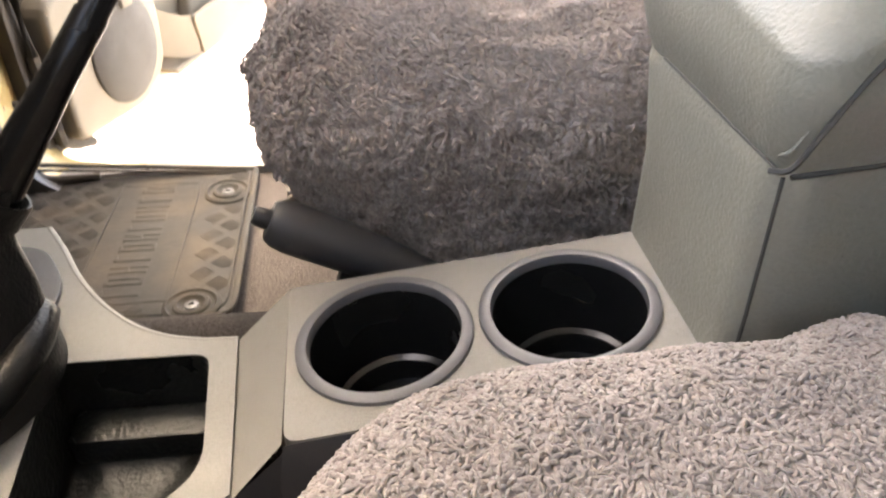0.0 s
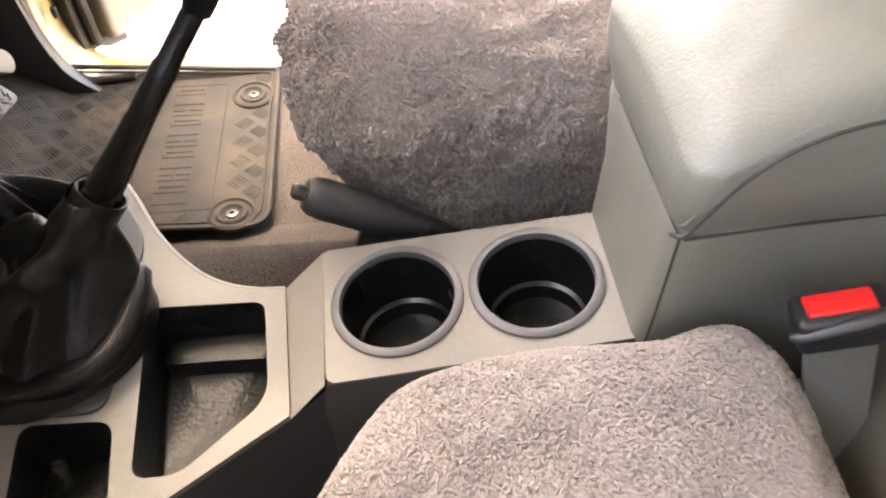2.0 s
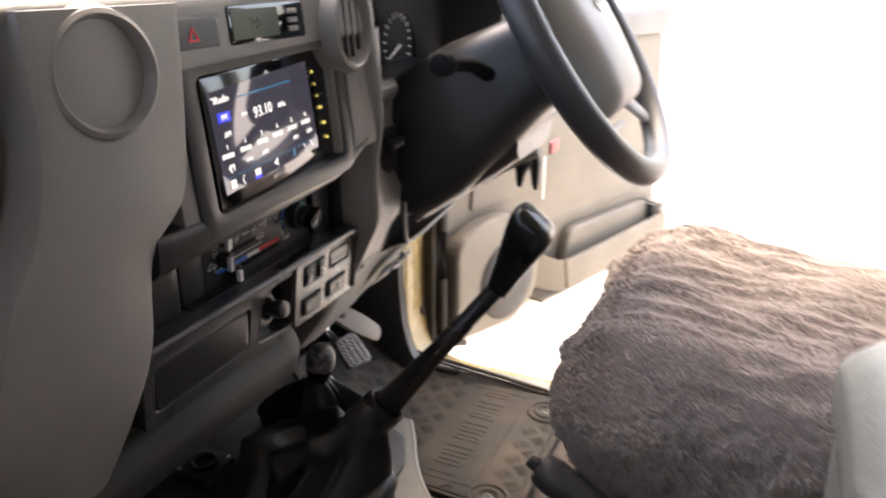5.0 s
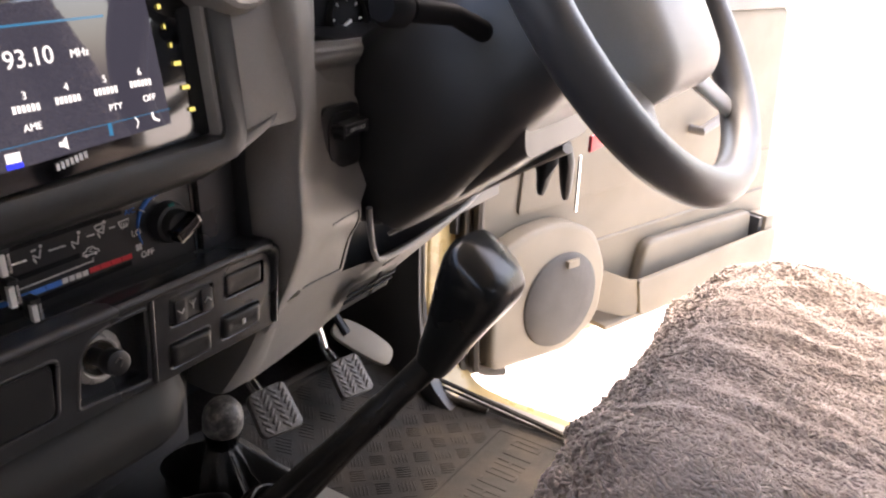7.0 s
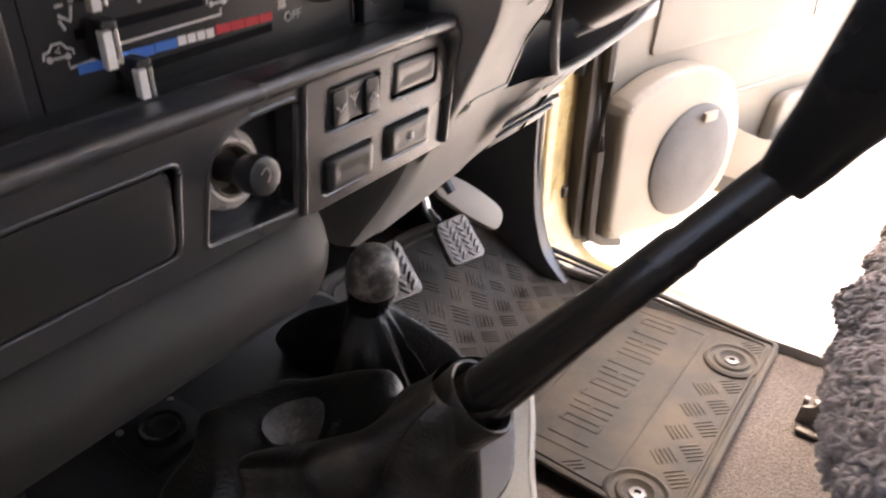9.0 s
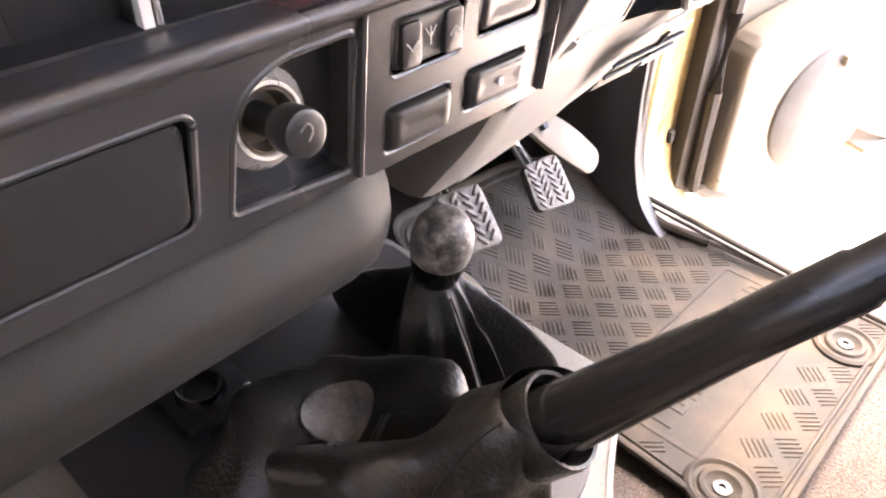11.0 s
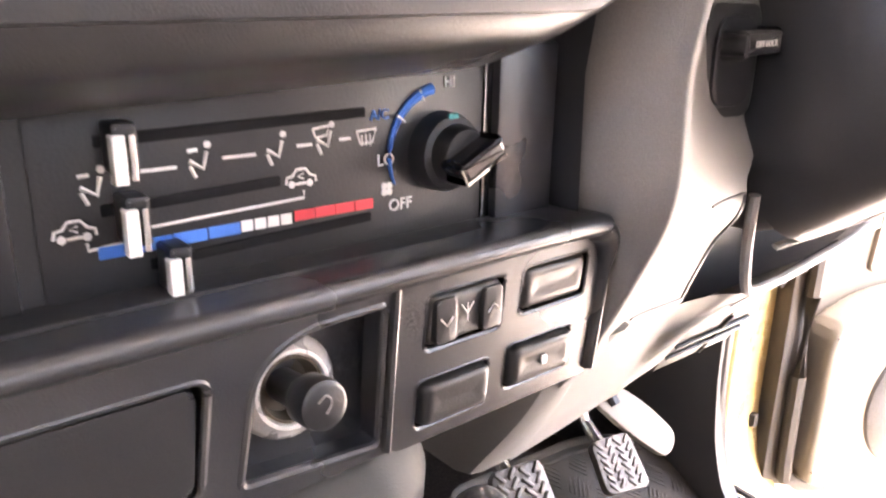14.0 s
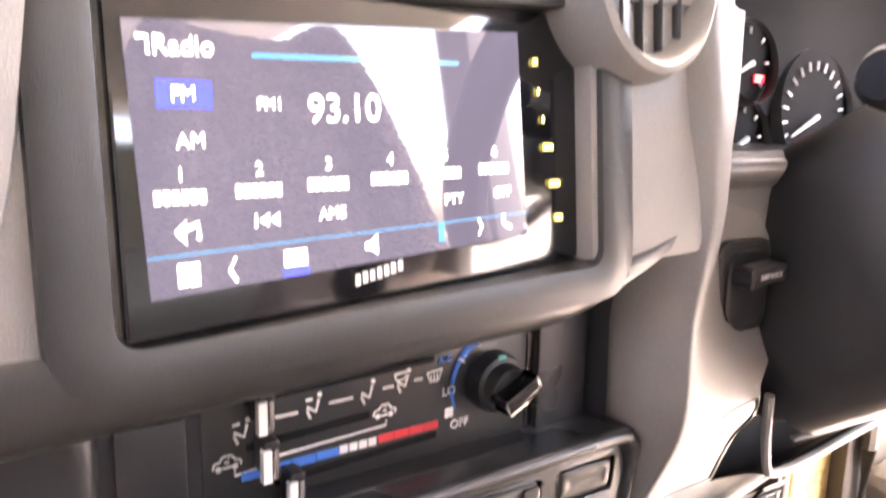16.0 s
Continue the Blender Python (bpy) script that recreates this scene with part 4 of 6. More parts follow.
b = box((-0.0195, -0.0092, -0.006), (0.0195, 0.0100, 0.0022), 0.0025, 3)
b.transform(BM)
part("release_button", b, BUCKLE_RED, bk, "bright red release button")
belt = thing("seat_belt", "black seat belt strap stretched up from the buckle", "seat belt", (0.5, 0.24, 0.4))
lo_e = smooth_path([(0.398, 0.229, 0.406), (0.420, 0.224, 0.404), (0.440, 0.155, 0.448), (0.445, 0.086, 0.511), (0.475, -0.045, 0.612), (0.565, -0.62, 0.98)], 6)
hi_e = smooth_path([(0.402, 0.234, 0.413), (0.424, 0.230, 0.412), (0.440, 0.165, 0.464), (0.445, 0.102, 0.544), (0.475, -0.030, 0.660), (0.565, -0.64, 1.02)], 6)
rings = [[tuple(p), tuple(q), tuple(q + np.array((0.0015, 0, 0))), tuple(p + np.array((0.0015, 0, 0)))] for p, q in zip(lo_e, hi_e)]
part("strap", loft(rings), WEB, belt, "black woven webbing")
part("tongue", tube([(0.351, 0.238, 0.384), (0.356, 0.2355, 0.3865), (0.385, 0.2305, 0.405), (0.408, 0.2290, 0.4195), (0.414, 0.2290, 0.4235)], [0.003, 0.0052, 0.0056, 0.0056, 0.003], 12, flat=0.75), BLACK, belt, "black covered belt tongue")


# ---------------------------------------------------------------- gear levers
gear = thing("gear_lever", "long black gear lever with a leather boot", "gear lever", (-0.13, 0.44, 0.23))
g_bot, g_top = Vector((-0.112, 0.440, 0.330)), Vector((0.000, 0.491, 0.478))
axg = (g_top - g_bot)
part("shaft", tube([g_bot + axg * s for s in (-0.2, 0.0, 0.10, 0.5, 0.72, 0.73, 1.02)], [0.0165, 0.0162, 0.0145, 0.0102, 0.0098, 0.0088, 0.0088], 18), LEVER, gear, "tapered rubber sleeve")
axk = Vector((0.031, 0.005, 0.069))
kx = axk.normalized()
ks = Vector((0, 1, 0)) - kx * kx.y
ks.normalize()
ku = ks.cross(kx).normalized()
rings = []
for q, w, d, lean in ((-0.12, 0.0102, 0.0102, 0), (-0.02, 0.0118, 0.0116, 0), (0.04, 0.0128, 0.0124, 0), (0.25, 0.0150, 0.0145, 0.03), (0.48, 0.0192, 0.0178, 0.08), (0.68, 0.0228, 0.0208, 0.14), (0.82, 0.0242, 0.0222, 0.2),
                      (0.92, 0.0232, 0.0214, 0.24), (0.985, 0.0190, 0.0180, 0.26), (1.015, 0.0110, 0.0105, 0.27), (1.025, 0.0012, 0.0012, 0.27)):
    sec = rounded([(-w, -d), (w, -d), (w, d), (-w, d)], 0.75 * min(w, d), 6)
    rings.append([g_top + axk * q + ks * a + ku * c - kx * (c * lean) for a, c in sec])
part("knob", loft(rings), LEVER, gear, "smooth black knob, broad and slanted at its top")
nb = 120
EB = Vector((-0.89, -0.45, 0))
SB = Vector((-0.45, 0.89, 0))
BOOT = ((0.232, -0.172, 0.398, 0.090, 0.082), (0.248, -0.171, 0.399, 0.088, 0.072), (0.268, -0.168, 0.403, 0.082, 0.054), (0.286, -0.161, 0.408, 0.073, 0.043), (0.301, -0.152, 0.415, 0.060, 0.035),
        (0.314, -0.140, 0.424, 0.044, 0.0285), (0.326, -0.125, 0.434, 0.030, 0.0240), (0.338, -0.1135, 0.441, 0.0225, 0.0213), (0.350, -0.106, 0.4445, 0.0202, 0.0200))
# folds of the slack leather: from, to, half width, height (hollows negative)
FOLDS = (((-0.118, 0.424, 0.338), (-0.150, 0.394, 0.322), 0.010, 0.007), ((-0.150, 0.392, 0.312), (-0.186, 0.376, 0.300), 0.011, 0.014), ((-0.168, 0.446, 0.298), (-0.214, 0.436, 0.278), 0.013, 0.024),
         ((-0.222, 0.390, 0.290), (-0.224, 0.424, 0.284), 0.013, 0.022), ((-0.164, 0.424, 0.312), (-0.202, 0.404, 0.302), 0.0165, -0.032), ((-0.200, 0.376, 0.300), (-0.192, 0.330, 0.255), 0.008, -0.012),
         ((-0.228, 0.372, 0.290), (-0.250, 0.350, 0.250), 0.012, 0.008), ((-0.145, 0.385, 0.305), (-0.165, 0.340, 0.262), 0.010, 0.008), ((-0.126, 0.395, 0.310), (-0.135, 0.345, 0.262), 0.007, -0.007),
         ((-0.104, 0.412, 0.320), (-0.100, 0.370, 0.265), 0.010, 0.007), ((-0.090, 0.440, 0.315), (-0.078, 0.430, 0.262), 0.009, 0.006), ((-0.150, 0.462, 0.310), (-0.150, 0.490, 0.262), 0.010, -0.008))


def ridged(p, n, folds):
    """Pushes a point of a leather boot out or in along the folds."""
    q = Vector(p)
    for a, c, w, h in folds:
        a, c = Vector(a), Vector(c)
        u = max(0.0, min(1.0, (p - a).dot(c - a) / (c - a).length_squared))
        d = (p - a.lerp(c, u)).length
        q += n * h * math.exp(-(d / w) ** 2)
    return q


def boot_mesh(cols, folds, steps):
    """A boot from its upright threads, smoothed and then creased by its folds."""
    grid = [smooth_path(c, steps) for c in cols]
    out = []
    for j in range(len(grid[0])):
        ring = [Vector(g[j]) for g in grid]
        mid = sum(ring, Vector()) / len(ring)
        edge = j in (0, len(grid[0]) - 1)
        out.append([tuple(p if edge else ridged(p, ((p - mid).normalized() + Vector((0, 0, 0.9))).normalized(), folds)) for p in ring])
    return out


cols = []
for k in range(nb):
    a = 2 * math.pi * k / nb
    cols.append([Vector((cx, cy, z)) + EB * (A * math.cos(a)) + SB * (B * math.sin(a)) for z, cx, cy, A, B in BOOT])
rings = boot_mesh(cols, FOLDS, 6)
boot_bm = loft(rings, caps=False)
boot_tree = BVHTree.FromBMesh(boot_bm)
part("boot", boot_bm, LEATHER, gear, "creased black leather boot", 70)


def onto(tree, p, toward, lift):
    """Drops a point onto a surface along a direction; None where it misses."""
    d = Vector(toward).normalized()
    hit = tree.ray_cast(Vector(p) - d * 0.1, d)
    return hit[0] - d * lift if hit[0] else None


BN = Vector((0.45, -0.35, 0.82)).normalized()
BU = (EB - BN * EB.dot(BN)).normalized()
BV = BN.cross(BU)
disc = []
for r in (1.0, 0.93, 0.85, 0.75, 0.65, 0.55, 0.45, 0.35, 0.25, 0.15, 0.02):
    disc.append([onto(boot_tree, Vector((-0.202, 0.414, 0.308)) + BU * (0.017 * r * math.cos(a)) + BV * (0.020 * r * math.sin(a)), (0, 0, -1), 0.0020) for a in [2 * math.pi * k / 40 for k in range(40)]])
if all(p is not None for ring in disc for p in ring):
    part("boot_flap", loft(disc, caps=False), LINING, gear, "scuffed grey inner fold of the boot", 60)
for a, c, r in (((-0.182, 0.425, 0.31), (-0.178, 0.388, 0.31), 0.0008), ((-0.180, 0.427, 0.31), (-0.174, 0.390, 0.31), 0.0008), ((-0.114, 0.424, 0.34), (-0.165, 0.335, 0.27), 0.0007)):
    line = [onto(boot_tree, Vector(a).lerp(Vector(c), k / 24), (0, 0, -1), 0.0004) for k in range(25)]
    line = [p for p in line if p is not None]
    part("boot_seam", tube(line, r, 5), LEATHER, gear, "stitched leather seam")
part("boot_collar", lathe([(0.0170, -0.004), (0.0185, 0.0015), (0.0200, 0.0020), (0.0208, 0.0), (0.0206, -0.006), (0.0202, -0.016)], g_bot + axg * 0.09, axg, 32), LEATHER, gear, "stitched leather hem round the lever")
part("boot_roll", tube(smooth_path([(-0.225, 0.362, 0.245), (-0.19, 0.338, 0.252), (-0.15, 0.335, 0.252), (-0.112, 0.352, 0.255), (-0.095, 0.40, 0.26), (-0.098, 0.44, 0.262)], 5),
                       [0.006] + [0.012] * 24 + [0.006], 10), LEATHER, gear, "rolled leather hem")

tl = thing("transfer_lever", "short transfer lever with a worn round knob and leather boot", "gear lever", (-0.22, 0.48, 0.23))
t0 = Vector((-0.217, 0.501, 0.338))
TAX = Vector((0.22, -0.06, 1)).normalized()
part("shaft", tube([(-0.222, 0.507, 0.25), t0 - TAX * 0.045, t0 - TAX * 0.01], 0.0075, 12), LEVER, tl, "black lever rod")
part("knob", lathe([(0.0, 0.0215), (0.007, 0.0208), (0.0120, 0.0180), (0.0152, 0.0125), (0.0166, 0.0050), (0.0166, -0.0030), (0.0160, -0.0060)], t0, TAX, 32), KNOB_WORN, tl, "worn round knob with rubbed markings")
part("knob_neck", lathe([(0.0161, -0.0058), (0.0158, -0.0080), (0.0148, -0.0150), (0.0128, -0.0235), (0.0112, -0.0310), (0.0, -0.0315)], t0, TAX, 32), LEVER, tl, "smooth black neck of the knob")
WINGS = ((3.22, 0.17, 1.85), (4.4, 0.20, 0.18), (5.86, 0.17, 0.62), (0.12, 0.10, 0.40), (0.66, 0.15, 1.05), (1.7, 0.30, 0.60), (2.45, 0.20, 0.45))
nw = 120
cols = []
for k in range(nw):
    a = 2 * math.pi * k / nw
    up = []
    for z, cx, cy, r, g in ((0.232, -0.220, 0.512, 0.043, 0.70), (0.246, -0.220, 0.510, 0.038, 0.95), (0.264, -0.219, 0.507, 0.033, 1.0), (0.281, -0.219, 0.505, 0.0275, 0.92), (0.296, -0.220, 0.503, 0.0220, 0.72), (0.307, -0.2215, 0.503, 0.0165, 0.35), (0.314, -0.2225, 0.5025, 0.0125, 0.03)):
        f = 1 - 0.12 * g
        for a0, w, h in WINGS:
            d = (a - a0 + math.pi) % (2 * math.pi) - math.pi
            f += g * h * max(0.0, 1 - abs(d) / (2.0 * w)) ** 1.4
        up.append(Vector((cx + r * f * math.cos(a), cy + r * f * math.sin(a), z)))
    cols.append(up)
TFOLDS = (((-0.250, 0.494, 0.290), (-0.285, 0.488, 0.255), 0.012, -0.006), ((-0.300, 0.486, 0.262), (-0.312, 0.490, 0.240), 0.007, 0.004), ((-0.205, 0.482, 0.286), (-0.214, 0.474, 0.250), 0.010, 0.007),
          ((-0.196, 0.506, 0.292), (-0.186, 0.507, 0.250), 0.004, -0.005), ((-0.236, 0.480, 0.275), (-0.245, 0.472, 0.245), 0.009, -0.006))
rings = boot_mesh(cols, TFOLDS, 6)
part("boot", loft(rings), LEATHER, tl, "creased black leather boot with draped folds", 70)
for a in (5.90, 6.02):
    part("boot_seam", tube([Vector(r[int(a / (2 * math.pi) * nw)]) + Vector((0.0004, -0.0003, 0.0002)) for r in rings[8:-4]], 0.0008, 5), LEATHER, tl, "stitched leather seam")
structure("boot_plate", prism(rounded([(-0.348, 0.318), (-0.112, 0.318), (-0.108, 0.50), (-0.135, 0.550), (-0.348, 0.580)], 0.02), "z", TZ, TZ + 0.005, 0.002), DARK,
          "black rubber plate round the lever boots", "plate")


SZ = TZ + 0.005
sock = thing("power_socket", "black square power socket plate screwed to the console", "power socket", (-0.306, 0.396, SZ))
part("plate", box((-0.329, 0.372, SZ), (-0.283, 0.420, SZ + 0.010), 0.003), BLACK, sock, "black moulded plate")
part("socket_ring", lathe([(0.0105, 0.002), (0.0112, 0.0055), (0.0132, 0.006), (0.0145, 0.003), (0.0147, 0.0)], (-0.304, 0.394, SZ + 0.010), n=32), GLOSS, sock, "glossy socket rim")
part("socket_cup", lathe([(0.0106, 0.003), (0.0100, -0.006), (0.0, -0.006)], (-0.304, 0.394, SZ + 0.012), n=24), BLACK, sock)
for x, y in ((-0.324, 0.415), (-0.288, 0.415), (-0.324, 0.377)):
    part("screw", lathe([(0.0026, 0.0), (0.0024, 0.0012), (0.0, 0.0016)], (x, y, SZ + 0.010), n=12), CHROME, sock)


# ---------------------------------------------------------------- pedals
def pedal(name, label, c, right, up, w, h, mat, rod):
    th = thing(name, label, "pedal", c)
    r, u = Vector(right).normalized(), Vector(up).normalized()
    n = r.cross(u).normalized()
    u = n.cross(r)
    m = Matrix((r, u, n)).transposed().to_4x4()
    m.translation = c
    b = prism(rounded([(-w / 2, -h / 2 * 0.9), (w / 2, -h / 2), (w / 2 * 0.92, h / 2), (-w / 2 * 0.92, h / 2 * 0.92)], 0.010), "z", -0.006, 0.006, 0.003)
    b.transform(m)
    pad = part("pad", b, mat, th)
    for i in range(4):
        for j in range(6):
            b = box((-w * 0.105, -h * 0.030, 0.0), (w * 0.105, h * 0.030, 0.0026), 0.0010, 1)
            b.transform(m @ pose((i - 1.5) * w * 0.215, (j - 2.5) * h * 0.142 + (i % 2) * h * 0.03, 0.0056, 0, 0, 48 if i % 2 else -48))
            part("tread_nub", b, mat, pad)
    part("rod", tube([Vector(c) - n * 0.008, Vector(c) + u * 0.06 - n * 0.03, Vector(c) + Vector(rod)], 0.008, 10), CHROME, th, "bare steel rod")
    return th


pedal("brake_pedal", "worn steel-faced brake pedal", (-0.412, 0.893, 0.112), (0.25, 1, 0), (-0.75, 0.1, 0.75), 0.056, 0.062, STEEL, (-0.12, 0, 0.24))
pedal("clutch_pedal", "worn steel-faced clutch pedal", (-0.365, 0.695, 0.182), (0.25, 1, 0), (-0.75, 0.1, 0.75), 0.056, 0.062, STEEL, (-0.12, 0, 0.24))
acc = thing("accelerator_pedal", "long pale accelerator pedal pad", "pedal", (-0.48, 1.0, 0.08))
b = prism(rounded([(-0.014, -0.056), (0.020, -0.052), (0.026, 0.0), (0.018, 0.052), (-0.016, 0.056), (-0.020, 0.0)], [0.016, 0.016, 0.03, 0.016, 0.016, 0.03], 5), "z", -0.006, 0.006, 0.004)
an = Vector((0.75, -0.25, 0.6)).normalized()
au = Vector((-0.10, -0.53, 0.80))
au = (au - an * au.dot(an)).normalized()
am = Matrix((au.cross(an), au, an)).transposed().to_4x4()
am.translation = (-0.440, 0.958, 0.130)
b.transform(am)
part("pad", b, DOORTRIM, acc, "pale dusty pad")
part("rod", tube([(-0.455, 0.94, 0.15), (-0.52, 0.93, 0.24), (-0.60, 0.93, 0.35)], 0.007, 8), BLACK, acc)


# ---------------------------------------------------------------- dashboard
dash = thing("dashboard", "grey moulded plastic dashboard", "dashboard", (-0.35, 0.35, 0.55))
# deep core behind all faces, in slabs
part("dash_core", prism(rounded([(-0.72, 0.36), (-0.33, 0.36), (-0.25, 0.44), (-0.25, 0.74), (-0.30, 0.765), (-0.72, 0.77)], 0.02), "y", -0.60, 0.56, 0.0), GREY, dash)
part("dash_core", prism(rounded([(-0.72, 0.42), (-0.33, 0.42), (-0.31, 0.50), (-0.36, 0.74), (-0.40, 0.775), (-0.72, 0.77)], 0.02), "y", 0.56, 1.05, 0.0), DARK, dash)
top = [(-0.72, 0.765), (-0.45, 0.775), (-0.28, 0.77), (-0.215, 0.757), (-0.185, 0.745), (-0.175, 0.735), (-0.178, 0.728), (-0.25, 0.725), (-0.72, 0.70)]
part("dash_top", prism(rounded(top, 0.01), "y", -0.60, 0.60, 0.0), GREY, dash, "soft dash top pad")
# passenger side face
face = rounded([(-0.32, 0.30), (-0.262, 0.30), (-0.232, 0.36), (-0.214, 0.46), (-0.208, 0.54), (-0.200, 0.58), (-0.186, 0.64), (-0.180, 0.73), (-0.32, 0.75)], 0.02)
part("passenger_face", prism(face, "y", -0.60, 0.14, 0.0), GREY, dash)
part("shelf_groove", tube([(-0.206, -0.60, 0.555), (-0.206, 0.06, 0.555), (-0.209, 0.115, 0.543)], 0.0035, 6), DARK, dash, "dark groove below the pad")
part("glovebox_lid", prism(rounded([(-0.55, 0.40), (0.085, 0.40), (0.105, 0.525), (-0.55, 0.525)], 0.02), "x", -0.225, -0.200, 0.006), GREY, dash, "glovebox lid")

# centre stack
PITCH = 0.10


def leaned(b):
    """The upper stack leans away from the cabin towards its top."""
    for v in b.verts:
        v.co.x -= (v.co.z - 0.5845) * PITCH
        v.co.z += (v.co.y - 0.31) * 0.035
    return b


stack = part("stack_surround", leaned(prism(rect(0.262, 0.545, 0.688, 0.737, 0.006, 4), "x", -0.24, -0.1595, 0.005)), GREY, dash, "grey stack surround")
part("stack_cheek", leaned(box((-0.24, 0.262, 0.572), (-0.1640, 0.300, 0.700), 0.004)), GREY, dash)
part("stack_cheek", leaned(box((-0.24, 0.480, 0.578), (-0.1630, 0.5535, 0.700), 0.006)), GREY, dash, "smooth grey flank beside the radio")
inner = plate_with_hole(rect(0.277, 0.503, 0.566, 0.704, 0.022, 8), rect(0.2968, 0.4835, 0.5825, 0.6835, 0.007, 8), "x", -0.20, -0.1600, 0.0048)
part("radio_frame", leaned(inner), SURROUND, stack, "dark grey radio frame with a rolled edge")
# rails either side
def rail(pts, w, d, mat, name, label=""):
    P = smooth_path(pts, 6)
    rings = []
    for p in P:
        x, y, z, ww = p
        rings.append([(x - d, y - ww / 2, z), (x - 0.012, y - ww / 2, z), (x - 0.003, y - ww / 2 + 0.004, z), (x, y - ww / 2 + 0.012, z), (x, y + ww / 2 - 0.012, z),
                      (x - 0.003, y + ww / 2 - 0.004, z), (x - 0.012, y + ww / 2, z), (x - d, y + ww / 2, z)])
    return part(name, loft(rings), mat, dash, label)


rail([(-0.168, 0.225, 0.735, 0.13), (-0.165, 0.220, 0.66, 0.125), (-0.163, 0.205, 0.605, 0.13), (-0.164, 0.176, 0.570, 0.118), (-0.172, 0.165, 0.50, 0.130), (-0.190, 0.155, 0.44, 0.125), (-0.225, 0.14, 0.36, 0.12)],
     0, 0.10, GREY, "stack_rail", "smooth grey stack flank")
part("recess_cheek", box((-0.25, 0.232, 0.486), (-0.207, 0.2975, 0.560), 0.012, 3), FRAME, dash, "dark panel beside the heater recess")
rail([(-0.185, 0.552, 0.735, 0.085), (-0.180, 0.556, 0.69, 0.07), (-0.182, 0.556, 0.64, 0.060)], 0, 0.10, GREY, "stack_rail", "smooth grey stack flank")
rail([(-0.203, 0.576, 0.425, 0.034), (-0.224, 0.574, 0.40, 0.035), (-0.247, 0.576, 0.36, 0.04), (-0.287, 0.587, 0.305, 0.06)], 0, 0.10, GREY, "stack_rail", "lower end of the grey flank")
# chin below the radio, heater recess, ledge and lower panel
chin_sec = rounded([(-0.24, 0.548), (-0.214, 0.551), (-0.186, 0.556), (-0.166, 0.564), (-0.1595, 0.573), (-0.1605, 0.584), (-0.24, 0.590)], 0.008, 5)
rings = []
for y, lift, back in ((0.233, 0.0, 0.004), (0.245, 0.0, 0.0), (0.40, 0.0, 0.0), (0.468, 0.0, 0.0), (0.484, 0.10, 0.0), (0.500, 0.27, 0.0008), (0.518, 0.50, 0.002), (0.534, 0.74, 0.004), (0.546, 0.93, 0.007)):
    drop = 0.050 * max(0.0, 0.468 - y)
    rings.append([(min(x, -0.1595 - back), y, z + lift * (0.601 - z) - drop * min(1.0, (0.590 - z) / 0.03)) for x, z in chin_sec])
part("chin", loft(rings), SURROUND, dash, "dark chin under the radio, swept up at its end")
part("heater_recess", box((-0.24, 0.290, 0.47), (-0.2175, 0.545, 0.575), 0.0), BLACK, dash)
LZ0, LZ1 = 0.412, 0.482
# ledge lip above the lower panel
lsec = rounded([(-0.05, -0.007), (0.0, -0.006), (0.007, -0.003), (0.010, 0.001), (0.007, 0.0055), (-0.05, 0.005)], 0.003, 3)
lpath = smooth_path([(-0.195, 0.235, 0.4855), (-0.195, 0.40, 0.4865), (-0.195, 0.525, 0.4880), (-0.195, 0.541, 0.4855), (-0.196, 0.5485, 0.477), (-0.199, 0.5510, 0.455), (-0.203, 0.5510, 0.415)], 6)
rings = []
for k, p in enumerate(lpath):
    d = Vector(lpath[min(k + 1, len(lpath) - 1)] - lpath[max(k - 1, 0)]).normalized()
    out = Vector((1, 0, 0)).cross(d).normalized()
    out = out if out.z > -0.2 and (out.z > 0.3 or out.y > 0) else -out
    f = 1.0 - 0.5 * min(1, max(0, (0.4855 - p[2]) / 0.02))
    rings.append([Vector(p) + Vector((1, 0, 0)) * (a * f if a > 0 else a) + out * q * f for a, q in lsec])
# Thin dark sheet covers the ledge's rear top, painting the recess in shade.
part("recess_floor", box((-0.245, 0.300, 0.488), (-0.2030, 0.532, 0.4930), 0.0015), FRAME, dash, "dark sheet over the ledge top for the recess shade")
part("ledge", loft(rings), STACK, dash, "rounded dark ledge")


def lower_plate(holes, y0, y1):
    """The lower fascia: a plate facing the cabin with openings."""
    b = bmesh.new()
    edges = []
    for poly in [rect(y0, y1, LZ0, LZ1, 0.006)] + holes:
        vs = [b.verts.new((0, p[0], p[1])) for p in poly]
        edges += [b.edges.new((vs[i], vs[(i + 1) % len(vs)])) for i in range(len(vs))]
    bmesh.ops.triangle_fill(b, edges=edges, use_beauty=True, use_dissolve=False)
    for poly in holes:
        for f in [f for f in b.faces if inside(f.calc_center_median().y, f.calc_center_median().z, poly)]:
            b.faces.remove(f)
    r = bmesh.ops.extrude_face_region(b, geom=b.faces[:])
    for g in r["geom"]:
        if isinstance(g, bmesh.types.BMVert):
            g.co.x -= 0.014
    for v in b.verts:
        v.co.x += -0.198 - (0.478 - v.co.z) * 0.10
    return b


POCKET = rounded([(0.245, 0.424), (0.366, 0.424), (0.370, 0.467), (0.245, 0.467)], 0.006)
LIGHTER = rounded([(0.3785, 0.4215), (0.4345, 0.4165), (0.4345, 0.4755), (0.400, 0.4745), (0.384, 0.4640)], [0.004, 0.004, 0.004, 0.020, 0.016], 6)
SW = ((0.4505, 0.4900, 0.4520, 0.4755), (0.4995, 0.5405, 0.4545, 0.4760), (0.4485, 0.4858, 0.4185, 0.4400), (0.4952, 0.5355, 0.4205, 0.4418))
